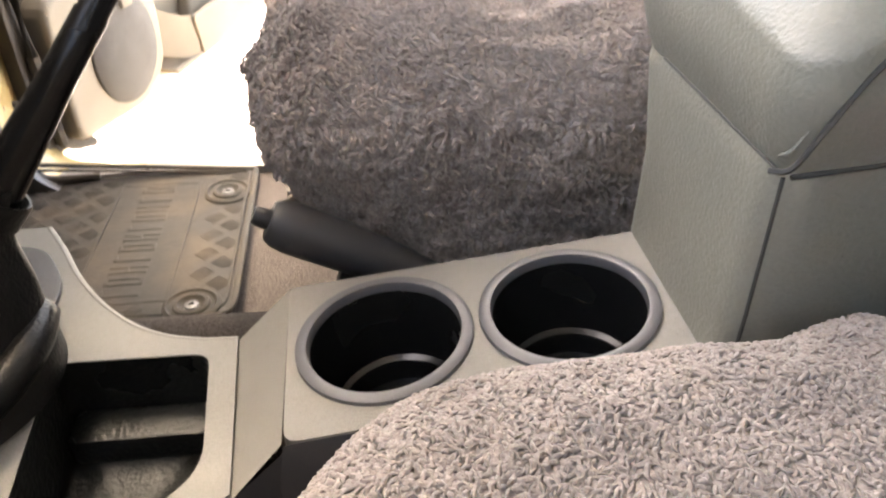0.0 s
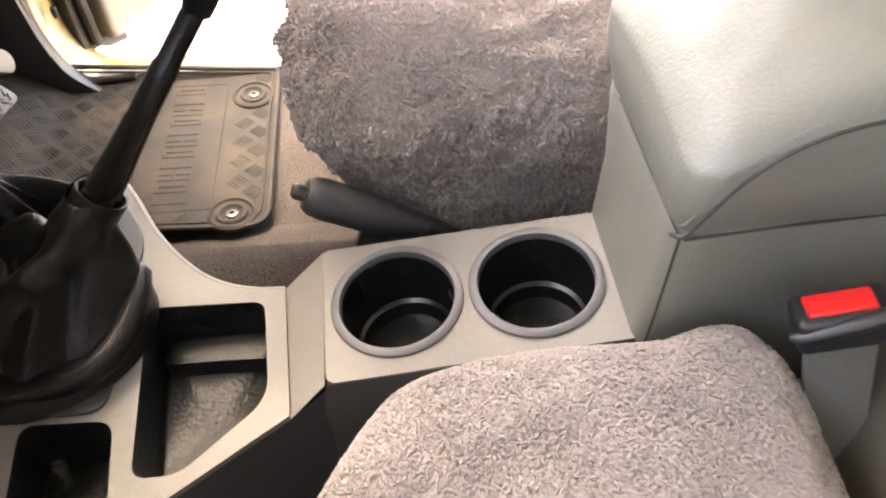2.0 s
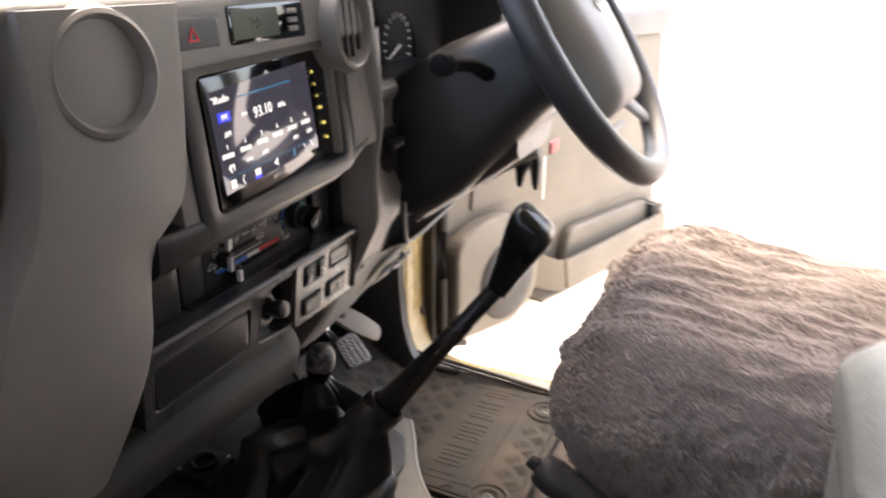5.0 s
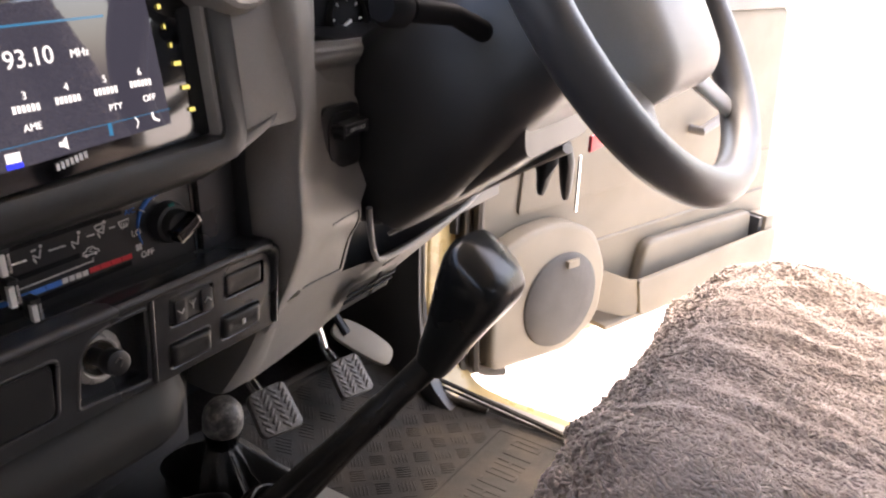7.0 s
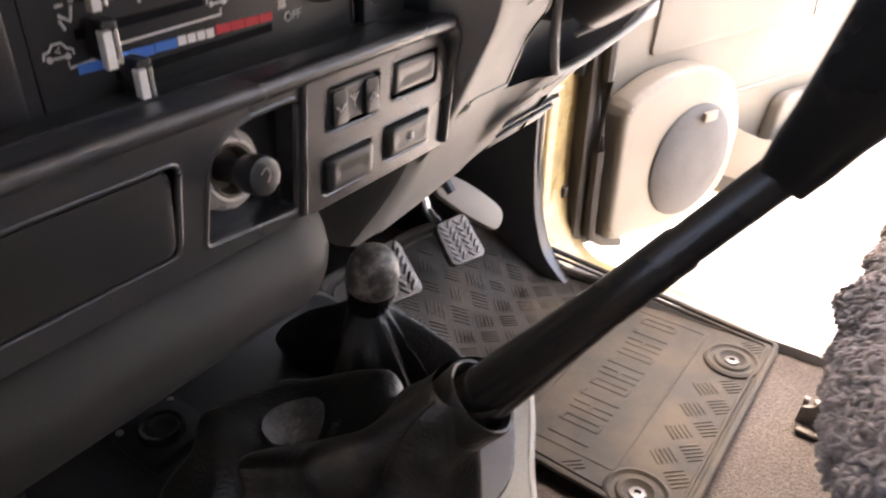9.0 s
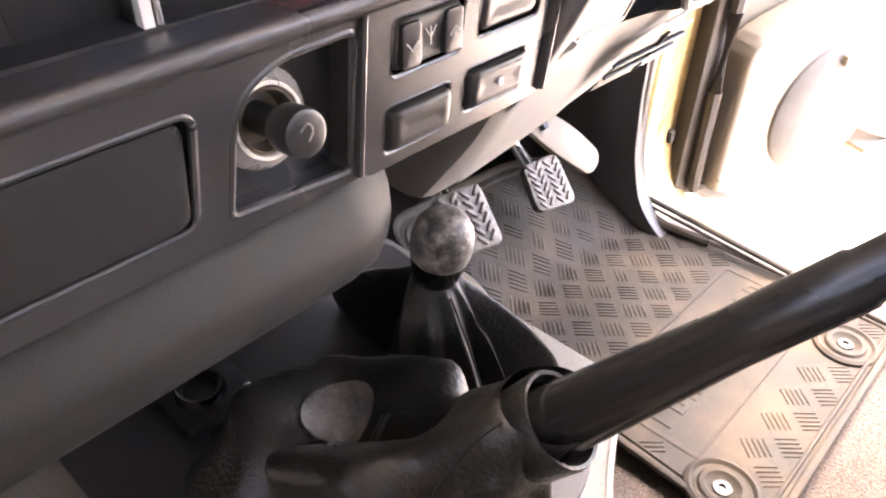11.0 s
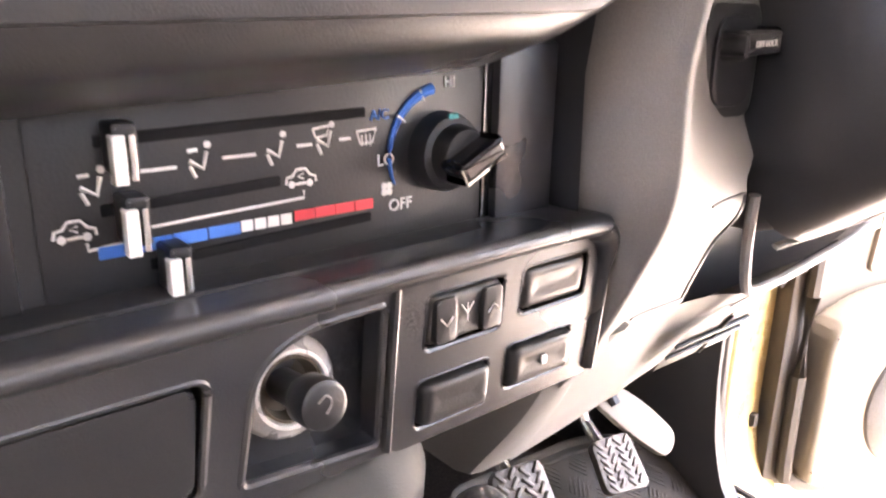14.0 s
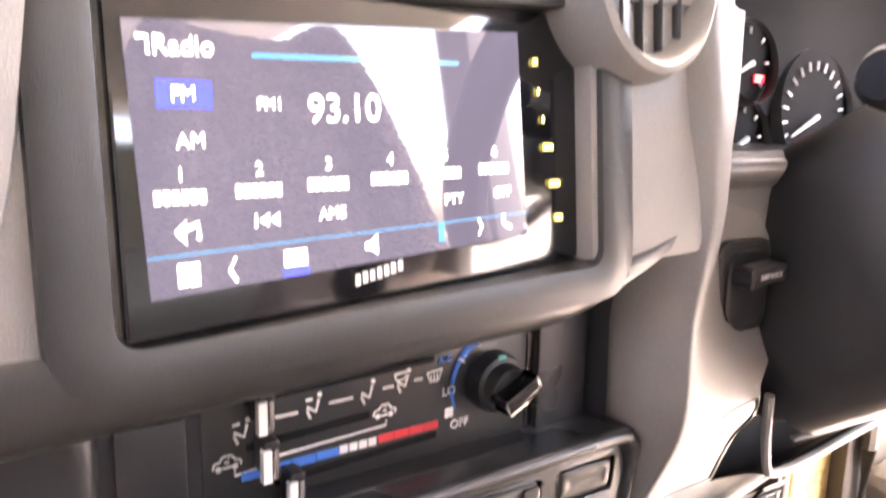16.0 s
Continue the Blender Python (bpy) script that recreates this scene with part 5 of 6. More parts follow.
part("lower_fascia", lower_plate([POCKET, LIGHTER] + [rect(*s, 0.004) for s in SW], 0.235, 0.553), STACK, dash, "dark lower fascia", smooth=25)
fx = lambda z: -0.198 - (0.478 - z) * 0.10
for poly, r, nm in ((POCKET, 0.0016, "pocket_rim"), (LIGHTER, 0.0020, "lighter_rim")):
    part(nm, tube([(fx(z) - r * 0.7, y, z) for y, z in poly + poly[:2]], r, 8, caps=False), STACK, dash, "rounded rim of the opening")
blk = lower_plate([rect(*q, 0.004) for q in SW], 0.4375, 0.5535)
for v in blk.verts:
    v.co.x += 0.0022
part("switch_block", blk, STACK, dash, "raised dark switch block", smooth=25)
part("switch_block_edge", tube([(fx(z) + 0.0004, 0.4375, z) for z in (0.4135, 0.43, 0.46, 0.482)], 0.0021, 8), STACK, dash, "rounded edge of the switch block")
for q in SW:
    o = rect(q[0] - 0.0004, q[1] + 0.0004, q[2] - 0.0004, q[3] + 0.0004, 0.004)
    part("switch_rim", tube([(fx(z) + 0.0014, y, z) for y, z in o + o[:2]], 0.0011, 6, caps=False), STACK, dash)
part("fascia_back", box((-0.26, 0.235, 0.405), (-0.226, 0.553, 0.482), 0), BLACK, dash)
part("ashtray_door", prism(rounded([(0.248, 0.427), (0.3635, 0.427), (0.3672, 0.464), (0.248, 0.464)], 0.006), "x", -0.218, -0.2015, 0.002), FRAME, dash, "flat drawer front")
sw_names = ("aerial_switch", "blank_switch", "blank_switch", "warning_switch")
for (y0, y1, z0, z1), nm in zip(SW, sw_names):
    e = 0.0014
    ym, zm, hy, hz0 = (y0 + y1) / 2, (z0 + z1) / 2, (y1 - y0) / 2 - e, (z1 - z0) / 2 - e
    rings = []
    for q, x in ((0.0, -0.225), (0.0, -0.2015), (0.0004, -0.1988), (0.0014, -0.1975), (0.0030, -0.1970), (0.0055, -0.1972), (0.0080, -0.1975), (0.0098, -0.1976)):
        rings.append([(x - (zm - z) * 0.10, y, z) for y, z in rect(ym - hy + q, ym + hy - q, zm - hz0 + min(q, hz0 - 0.0004), zm + hz0 - min(q, hz0 - 0.0004), max(0.0003, 0.0038 - 0.35 * q), 5)])
    ob = part(nm, loft(rings), BLACK if nm != "aerial_switch" else DARK, dash, "black dished switch cap")
    if nm == "aerial_switch":
        w = (y1 - y0) / 3
        part("rocker", prism(rect(y0 + 0.003, y0 + w, z0 + 0.003, z1 - 0.003, 0.002), "x", -0.20, -0.1948, 0.001), BLACK, ob)
        part("rocker", prism(rect(y1 - w, y1 - 0.003, z0 + 0.003, z1 - 0.003, 0.002), "x", -0.20, -0.1948, 0.001), BLACK, ob)
        zc = (z0 + z1) / 2
        for yc, s in ((y0 + w * 0.6, 1), (y1 - w * 0.6, -1)):
            part("arrow_mark", tube([(-0.1946, yc - 0.003, zc + 0.0015 * s), (-0.1946, yc, zc - 0.0018 * s), (-0.1946, yc + 0.003, zc + 0.0015 * s)], 0.0004, 5), WHITE, ob)
        yc = (y0 + y1) / 2
        m = tube([(-0.1966, yc, zc - 0.003), (-0.1966, yc, zc + 0.004)], 0.0003, 5)
        for d in (-0.003, 0.003):
            tube([(-0.1966, yc, zc), (-0.1966, yc + d, zc + 0.004)], 0.0003, 5, m)
        part("aerial_mark", m, WHITE, ob)
    if nm == "warning_switch":
        yc, zc = (y0 + y1) / 2, (z0 + z1) / 2
        part("symbol", box((-0.1973, yc - 0.0016, zc - 0.002), (-0.1963, yc + 0.0016, zc + 0.002), 0.0003), WHITE, ob)

# cigarette lighter
lg = part("lighter_plate", box((-0.232, 0.376, 0.410), (-0.2165, 0.438, 0.479), 0.002), STACK, dash)
ringc = Vector((-0.217, 0.4015, 0.4480))
LAX = Vector((1.0, 0.0, 0.14)).normalized()
part("lighter_ring", lathe([(0.0116, 0.0030), (0.0118, 0.0085), (0.0126, 0.0098), (0.0140, 0.0098), (0.0152, 0.0078), (0.0170, 0.0066), (0.0186, 0.0048), (0.0190, 0.0)], ringc, LAX, 40), RING, lg, "bright metal socket ring")
part("socket_throat", lathe([(0.0117, 0.009), (0.0108, 0.0090), (0.0100, 0.0060), (0.0094, 0.0015), (0.0050, 0.0010)], ringc, LAX, 36), BRASS, lg, "dull brass socket throat")
part("lighter_sleeve", lathe([(0.0058, 0.0), (0.0058, 0.016), (0.0068, 0.0185)], ringc, LAX, 28), BLACK, lg)
part("lighter_knob", lathe([(0.0060, 0.0175), (0.0074, 0.0180), (0.0086, 0.0202), (0.0088, 0.0275), (0.0082, 0.0302), (0.0066, 0.0310), (0.0, 0.0304)], ringc, LAX, 36), BLACK, lg, "black lighter knob with a rounded rim")
part("lighter_mark", tube([ringc + LAX * 0.0314 + Vector((0, dy, dz)) for dy, dz in smooth_path([(-0.003, 0.002), (0, 0.004), (0.002, 0.001), (0, -0.0025)], 4)], 0.0004, 5), GREY, lg)

# padded bar below the fascia and the console riser
bar = rounded([(-0.31, 0.335), (-0.245, 0.330), (-0.213, 0.352), (-0.208, 0.378), (-0.222, 0.402), (-0.31, 0.408)], 0.008, 4)
def bar_ring(y, k, dx):
    return [(-0.26 + (x + 0.26) * k + dx, y, 0.365 + (z - 0.365) * k) for x, z in bar]


part("knee_bar", loft([bar_ring(0.10, 1, 0), bar_ring(0.30, 1, 0), bar_ring(0.440, 1, 0), bar_ring(0.456, 0.98, -0.002), bar_ring(0.470, 0.92, -0.008), bar_ring(0.482, 0.80, -0.016), bar_ring(0.490, 0.55, -0.03)]), DUCT, dash, "rounded duct under the fascia")
part("riser", prism([(-0.50, 0.20), (-0.345, 0.20), (-0.335, 0.30), (-0.31, 0.36), (-0.35, 0.41), (-0.50, 0.42)], "y", 0.20, 0.56, 0.01), DARK, dash, "dark console riser")

# knee panel on the driver's side
KNEE = ([(-0.24, 0.532, 0.70), (-0.190, 0.5325, 0.70), (-0.170, 0.542, 0.70), (-0.166, 0.556, 0.70), (-0.176, 0.580, 0.70), (-0.192, 0.598, 0.70), (-0.28, 0.604, 0.70)],
        [(-0.24, 0.532, 0.65), (-0.185, 0.5325, 0.65), (-0.165, 0.545, 0.65), (-0.161, 0.557, 0.65), (-0.174, 0.582, 0.65), (-0.192, 0.600, 0.65), (-0.26, 0.608, 0.65)],
        [(-0.24, 0.534, 0.60), (-0.190, 0.536, 0.60), (-0.166, 0.551, 0.60), (-0.161, 0.559, 0.60), (-0.178, 0.588, 0.598), (-0.203, 0.618, 0.596), (-0.2065, 0.66, 0.594)],
        [(-0.24, 0.536, 0.55), (-0.198, 0.537, 0.55), (-0.172, 0.551, 0.55), (-0.167, 0.558, 0.55), (-0.186, 0.588, 0.540), (-0.203, 0.640, 0.534), (-0.206, 0.690, 0.526)],
        [(-0.24, 0.537, 0.505), (-0.198, 0.538, 0.503), (-0.171, 0.551, 0.50), (-0.166, 0.557, 0.50), (-0.173, 0.589, 0.497), (-0.185, 0.646, 0.488), (-0.189, 0.650, 0.4875)],
        [(-0.24, 0.556, 0.462), (-0.205, 0.5565, 0.462), (-0.189, 0.559, 0.461), (-0.184, 0.563, 0.461), (-0.192, 0.596, 0.460), (-0.204, 0.655, 0.455), (-0.209, 0.6585, 0.4545)],
        [(-0.26, 0.556, 0.415), (-0.225, 0.557, 0.415), (-0.212, 0.559, 0.415), (-0.207, 0.563, 0.415), (-0.217, 0.609, 0.420), (-0.224, 0.663, 0.413), (-0.229, 0.666, 0.4125)])
fine_rows = [smooth_path(r, 6) for r in KNEE]
knee_bm = loft([[tuple(p) for p in smooth_path(q, 6)] for q in zip(*fine_rows)], closed=False)
knee_tree = BVHTree.FromBMesh(knee_bm)
part("knee_panel", knee_bm, GREY, dash, "smooth grey knee panel beside the column", 60)
part("recess_cheek", loft([[(-0.245, 0.5295, 0.60), (-0.1905, 0.5300, 0.598)], [(-0.245, 0.5310, 0.55), (-0.1985, 0.5310, 0.55)], [(-0.245, 0.5330, 0.492), (-0.1985, 0.5330, 0.492)]], closed=False), STACK, dash, "dark side wall of the heater recess")
S3 = [(-0.205, 0.558, 0.415), (-0.217, 0.609, 0.420), (-0.225, 0.663, 0.412), (-0.215, 0.690, 0.415), (-0.206, 0.706, 0.416), (-0.206, 0.78, 0.418), (-0.205, 0.856, 0.428), (-0.218, 0.95, 0.443), (-0.23, 1.03, 0.455)]
S4 = [(-0.245, 0.575, 0.37), (-0.250, 0.64, 0.37), (-0.250, 0.678, 0.372), (-0.248, 0.69, 0.375), (-0.246, 0.706, 0.377), (-0.245, 0.76, 0.38), (-0.245, 0.83, 0.385), (-0.255, 0.95, 0.395), (-0.27, 1.03, 0.40)]
S5 = [(-0.285, 0.59, 0.305), (-0.285, 0.64, 0.31), (-0.282, 0.678, 0.318), (-0.28, 0.69, 0.321), (-0.28, 0.706, 0.325), (-0.278, 0.76, 0.335), (-0.275, 0.83, 0.35), (-0.28, 0.95, 0.365), (-0.29, 1.03, 0.375)]
S6 = [(x - 0.05, y, z - 0.004) for x, y, z in S5]
part("knee_panel", loft([[tuple(p) for p in smooth_path(q, 4)] for q in (S3, S4, S5, S6)], closed=False), GREY, dash, "grey lower knee panel", 50)
# Solid black block; its colour stands in for shade inside the pocket.
part("open_pocket", box((-0.42, 0.640, 0.395), (-0.245, 1.02, 0.50), 0), BLACK, dash, "black block for the shaded hollow under the column")
part("pocket_lip", tube(smooth_path([(-0.190, 0.666, 0.484), (-0.193, 0.672, 0.455), (-0.196, 0.682, 0.430), (-0.201, 0.700, 0.4195), (-0.202, 0.735, 0.4180), (-0.202, 0.78, 0.4215), (-0.201, 0.856, 0.4315), (-0.214, 0.95, 0.447)], 6), 0.0032, 8),
     GREY, dash, "rolled pocket lip")
for pts, r in ((((0.600, 0.4225), (0.630, 0.4200), (0.659, 0.4180)), 0.0011), (((0.659, 0.4180), (0.6535, 0.440), (0.6485, 0.465), (0.6440, 0.4890)), 0.0012), (((0.6440, 0.4890), (0.618, 0.4905), (0.600, 0.4900)), 0.0008)):
    line = [onto(knee_tree, (-0.10, y, z), (-1, 0, 0), 0.0002) for y, z in smooth_path(pts, 6)]
    line = [p for p in line if p is not None]
    if len(line) > 2:
        part("cover_gap", tube(line, r, 5), BLACK, dash, "thin gap round the fuse cover")
vent_lo = part("side_vent", loft([[(-0.2310, 0.6865, 0.3850), (-0.2160, 0.7455, 0.3960)], [(-0.2590, 0.6975, 0.3440), (-0.2430, 0.7615, 0.3570)]], closed=False), BLACK, dash, "slotted lower vent")
for k in (0.34, 0.62):
    a = Vector((-0.2310, 0.6865, 0.3850)).lerp(Vector((-0.2590, 0.6975, 0.3440)), k)
    c = Vector((-0.2160, 0.7455, 0.3960)).lerp(Vector((-0.2430, 0.7615, 0.3570)), k)
    part("vent_slat", tube([a + Vector((0.0015, 0, 0)), c + Vector((0.0015, 0, 0))], 0.0014, 6), SURROUND, vent_lo)
part("vent_rib", tube([(-0.2205, 0.7220, 0.3915), (-0.2490, 0.7360, 0.3515)], 0.0012, 6), SURROUND, vent_lo)
for (p, q) in (((-0.236, 0.745, 0.388), (-0.214, 0.775, 0.410)), ((-0.245, 0.79, 0.384), (-0.215, 0.85, 0.420))):
    part("panel_gap", tube([p, q], 0.0016, 5), BLACK, dash)
# Grey tube along the black cover paints the highlight on its lower edge.
strip = smooth_path([(-0.186, 0.690, 0.452), (-0.160, 0.74, 0.468), (-0.120, 0.78, 0.495), (-0.075, 0.80, 0.522), (-0.058, 0.80, 0.532)], 5)
part("column_strip", tube(strip, [0.003 + 0.006 * k / 20 for k in range(21)], 8, flat=0.6), GREY, dash, "grey strip for the highlight on the column's lower edge")

# diff lock switch
dl = part("diff_lock_bezel", prism(rect(0.620, 0.670, 0.524, 0.580, 0.010), "x", -0.24, -0.2005, 0.003), SURROUND, dash, "dark grey switch bezel")
part("diff_lock_well", prism(rect(0.626, 0.665, 0.530, 0.574, 0.014), "x", -0.21, -0.1985, 0.002), BLACK, dl, "black rotary switch face")
part("diff_lock_knob", prism(rounded([(0.630, 0.5545), (0.664, 0.5565), (0.664, 0.5675), (0.630, 0.5655)], 0.002), "x", -0.206, -0.186, 0.003), DARK, dl, "flat switch grip")
text("diff_lock_word", "DIFF LOCK", 0.0042, WHITE, dl, (-0.1855, 0.648, 0.561), (0, 1, 0.03), (0, 0, 1))
part("column_bezel", box((-0.25, 0.575, 0.515), (-0.207, 0.70, 0.625), 0.01), GREY, dash, "grey side panel by the column")

# heater controls
heat = thing("heater_controls", "black heater panel with three sliders and a fan dial", "heater controls", (-0.2175, 0.41, 0.52))
HX = -0.2165
part("panel", box((HX - 0.004, 0.333, 0.478), (HX, 0.4935, 0.560), 0.002), BLACK, heat, "black printed heater panel")
part("panel_gap", box((HX - 0.004, 0.4935, 0.485), (HX + 0.0004, 0.4975, 0.560), 0), GLOSS, heat, "dark gap beside the panel")
part("side_panel", box((HX - 0.004, 0.4975, 0.488), (HX + 0.0045, 0.5305, 0.562), 0.002), STACK, heat, "plain grey-black side panel")
part("blank_cover", box((HX - 0.004, 0.302, 0.490), (HX + 0.0015, 0.3275, 0.535), 0.002), BLACK, heat)
for (ya, za), (yb, zb) in (((0.350, 0.5365), (0.438, 0.539)), ((0.350, 0.5172), (0.405, 0.5192)), ((0.362, 0.4995), (0.440, 0.502))):
    part("slot", prism([(ya, za - 0.0017), (yb, zb - 0.0017), (yb, zb + 0.0017), (ya, za + 0.0017)], "x", HX - 0.003, HX + 0.0008, 0.0006), GAUGE, heat)
for yk, zk in ((0.3535, 0.5345), (0.355, 0.5145), (0.3655, 0.4985)):
    k = part("slider_knob", prism(rect(yk - 0.0016, yk + 0.0050, zk - 0.0060, zk + 0.0078, 0.0012), "x", HX, HX + 0.011, 0.0010), BLACK, heat, "dark slider cap")
    part("slider_stripe", prism(rect(yk - 0.0024, yk + 0.0012, zk - 0.0082, zk + 0.0050, 0.0006), "x", HX + 0.0085, HX + 0.0128, 0.0005), WHITE, k, "white slider stripe")
    part("slider_stripe", prism(rect(yk + 0.0022, yk + 0.0038, zk - 0.0074, zk + 0.0050, 0.0004), "x", HX + 0.0100, HX + 0.0124, 0.0003), CHROME, k)
for i in range(4):
    y0 = 0.348 + i * 0.0107
    part("cold_mark", box((HX, y0, 0.5035 + i * 0.0002), (HX + 0.0005, y0 + 0.0102, 0.5072 + i * 0.0002), 0), BLUE, heat)
for i in range(4):
    y0 = 0.3908 + i * 0.0046
    part("mid_mark", box((HX, y0, 0.5045), (HX + 0.0005, y0 + 0.0038, 0.5080), 0), WHITE, heat)
for i in range(4):
    y0 = 0.4096 + i * 0.0079
    part("hot_mark", box((HX, y0, 0.5050), (HX + 0.0005, y0 + 0.0075, 0.5085), 0), RED, heat)
for ya, yb, z in ((0.361, 0.372, 0.5272), (0.386, 0.397, 0.5285), (0.4115, 0.417, 0.5298), (0.4275, 0.432, 0.5305)):
    part("dash_mark", box((HX, ya, z - 0.0005), (HX + 0.0004, yb, z + 0.0005), 0), WHITE, heat)
part("line_mark", tube([(HX, 0.3455, 0.5088), (HX, 0.3455, 0.5066), (HX, 0.356, 0.5075)], 0.0005, 5), WHITE, heat)
part("line_mark", tube([(HX, 0.361, 0.5105), (HX, 0.4135, 0.5125), (HX, 0.4135, 0.5148)], 0.0005, 5), WHITE, heat)


def seated_icon(y, z, extra=0):
    """The small printed air-flow figure: a seat line with arrows."""
    b = tube([(HX, y - 0.0035, z + 0.001), (HX, y + 0.0005, z - 0.0015), (HX, y + 0.0018, z + 0.0035)], 0.0007, 5)
    lathe([(0.0011, 0.0), (0.0011, 0.0004), (0.0, 0.0004)], (HX, y + 0.0022, z + 0.0055), (1, 0, 0), 10, b)
    tube([(HX, y - 0.0035, z - 0.0005), (HX, y - 0.002, z - 0.004)], 0.0006, 5, b)
    if extra == 1:
        tube([(HX, y - 0.004, z + 0.004), (HX, y - 0.001, z + 0.0042)], 0.0006, 5, b)
    if extra == 2:
        tube([(HX, y - 0.005, z + 0.0045), (HX, y + 0.001, z + 0.0052), (HX, y + 0.0002, z + 0.002), (HX, y - 0.004, z + 0.0016), (HX, y - 0.005, z + 0.0045)], 0.0005, 5, b)
    return part("air_symbol", b, WHITE, heat)


seated_icon(0.3490, 0.5235, 1)
seated_icon(0.3795, 0.5275, 1)
seated_icon(0.4045, 0.5285)
seated_icon(0.4225, 0.5302, 2)
b = tube([(HX, 0.4345, 0.5325), (HX, 0.4425, 0.5330), (HX, 0.4410, 0.5285), (HX, 0.4360, 0.5282), (HX, 0.4345, 0.5325)], 0.0005, 5)
for d in (0, 0.0017, 0.0034):
    tube([(HX, 0.4368 + d, 0.5275), (HX, 0.4366 + d, 0.5312)], 0.0004, 5, b)
part("demist_symbol", b, WHITE, heat)
for y, z in ((0.3425, 0.5120), (0.4125, 0.5185)):
    car_line = [(-0.0055, -0.001), (-0.005, 0.0012), (-0.003, 0.0016), (-0.0015, 0.0036), (0.0018, 0.0036), (0.0035, 0.0015), (0.0055, 0.0008), (0.0056, -0.001)]
    b = tube([(HX, y + a, z + q) for a, q in car_line], 0.0005, 5)
    for w in (-0.0034, 0.0032):
        lathe([(0.0012, 0.0), (0.0012, 0.0004), (0.0, 0.0004)], (HX, y + w, z - 0.0012), (1, 0, 0), 10, b)
    tube([(HX, y - 0.002, z - 0.0012), (HX, y + 0.002, z - 0.0011)], 0.0005, 5, b)
    tube([(HX, y + 0.001, z + 0.0022), (HX, y - 0.001, z + 0.0012), (HX, y + 0.001, z + 0.0004)], 0.0004, 5, b)
    part("recirculate_symbol", b, WHITE, heat)
DC = Vector((HX, 0.4715, 0.5225))
dial = part("dial_base", lathe([(0.0150, 0.0), (0.0146, 0.005), (0.0135, 0.008), (0.0112, 0.009), (0.0106, 0.014), (0.0095, 0.0155), (0.0, 0.0158)], DC, (1, 0, 0), 36), BLACK, heat, "round black fan dial")
grip = prism(rounded([(-0.0040, -0.0105), (0.0040, -0.0105), (0.0034, 0.0110), (-0.0034, 0.0110)], 0.0015), "x", 0.013, 0.025, 0.002)
grip.transform(Matrix.Translation(DC) @ Matrix.Rotation(radians(-62), 4, "X"))
part("dial_grip", grip, GLOSS, dial, "glossy dial grip")
edge_b = tube([(0.0250, -0.0038, -0.0095), (0.0250, -0.0038, 0.0), (0.0250, -0.0034, 0.0105), (0.0250, 0.0030, 0.0105)], 0.0008, 6)
edge_b.transform(Matrix.Translation(DC) @ Matrix.Rotation(radians(-62), 4, "X") @ Matrix.Rotation(radians(180), 4, "X"))
part("grip_edge", edge_b, CHROME, dial, "chrome edge line")
arc = [(HX + 0.0004, DC.y + 0.0235 * math.cos(a), DC.z + 0.0235 * math.sin(a)) for a in [radians(205 - 8 * k) for k in range(14)]]
part("fan_arc", tube(arc, [0.0005 + 0.0016 * k / 13 for k in range(14)], 6), BLUE, heat)
text("fan_word", "HI", 0.0055, WHITE, heat, (HX + 0.0003, 0.4755, 0.5475), (0, 1, 0.02), (0, 0, 1))
text("fan_word", "A/C", 0.0048, BLUE, heat, (HX + 0.0003, 0.4440, 0.5375), (0, 1, 0.02), (0, 0, 1))
part("dial_mark", box((HX + 0.007, 0.4690, 0.5352), (HX + 0.0085, 0.4735, 0.5372), 0.0004), TEAL, heat, "small teal pointer")
for a in (radians(115), radians(145)):
    part("fan_tick", tube([(HX + 0.0014, DC.y + q * math.cos(a), DC.z + q * math.sin(a)) for q in (0.0212, 0.0252)], 0.0006, 5), WHITE, heat)
text("fan_word", "LO", 0.0058, WHITE, heat, (HX + 0.0003, 0.4465, 0.5215), (0, 1, 0.02), (0, 0, 1))
text("fan_word", "OFF", 0.0060, WHITE, heat, (HX + 0.0003, 0.453, 0.5045), (0, 1, 0.02), (0, 0, 1))
b = None
for k in range(4):
    a = radians(45 + 90 * k)
    b = lathe([(0.0013, 0), (0.0013, 0.0004), (0, 0.0004)], (HX, 0.4470 + 0.0016 * math.cos(a), 0.5110 + 0.0016 * math.sin(a)), (1, 0, 0), 10, b)
part("fan_symbol", b, WHITE, heat)

# radio
RX = -0.1685
radio = thing("car_radio", "wide touch-screen car radio showing the tuner page", "car radio", (RX - 0.03, 0.39, 0.635))
part("radio_body", prism([(0.2985, 0.5830), (0.4905, 0.5895), (0.4905, 0.6900), (0.2985, 0.6830)], "x", -0.26, RX, 0.0015), GLOSS, radio, "gloss black radio face")
part("screen", prism([(0.3060, 0.5945), (0.4530, 0.6015), (0.4500, 0.6800), (0.3030, 0.6720)], "x", RX, RX + 0.0008, 0), SCREEN, radio, "lit tuner screen under glass")
SX = RX + 0.0011


def bar_on(name, y0, y1, z0, z1, mat, parent=radio, dx=0.0):
    return part(name, box((SX - 0.0004 + dx, y0, z0), (SX + dx, y1, z1), 0), mat, parent)


E = (0, 1, 0.035), (0, 0, 1)
text("screen_word", "Radio", 0.0078, INK, radio, (SX, 0.3195, 0.6655), *E)
part("tuner_icon", tube([(SX, 0.3065, 0.6675), (SX, 0.3095, 0.6675), (SX, 0.3095, 0.6630)], 0.0006, 5), INK, radio)
bar_on("band_button", 0.3110, 0.3270, 0.6485, 0.6560, INK_BLUE)
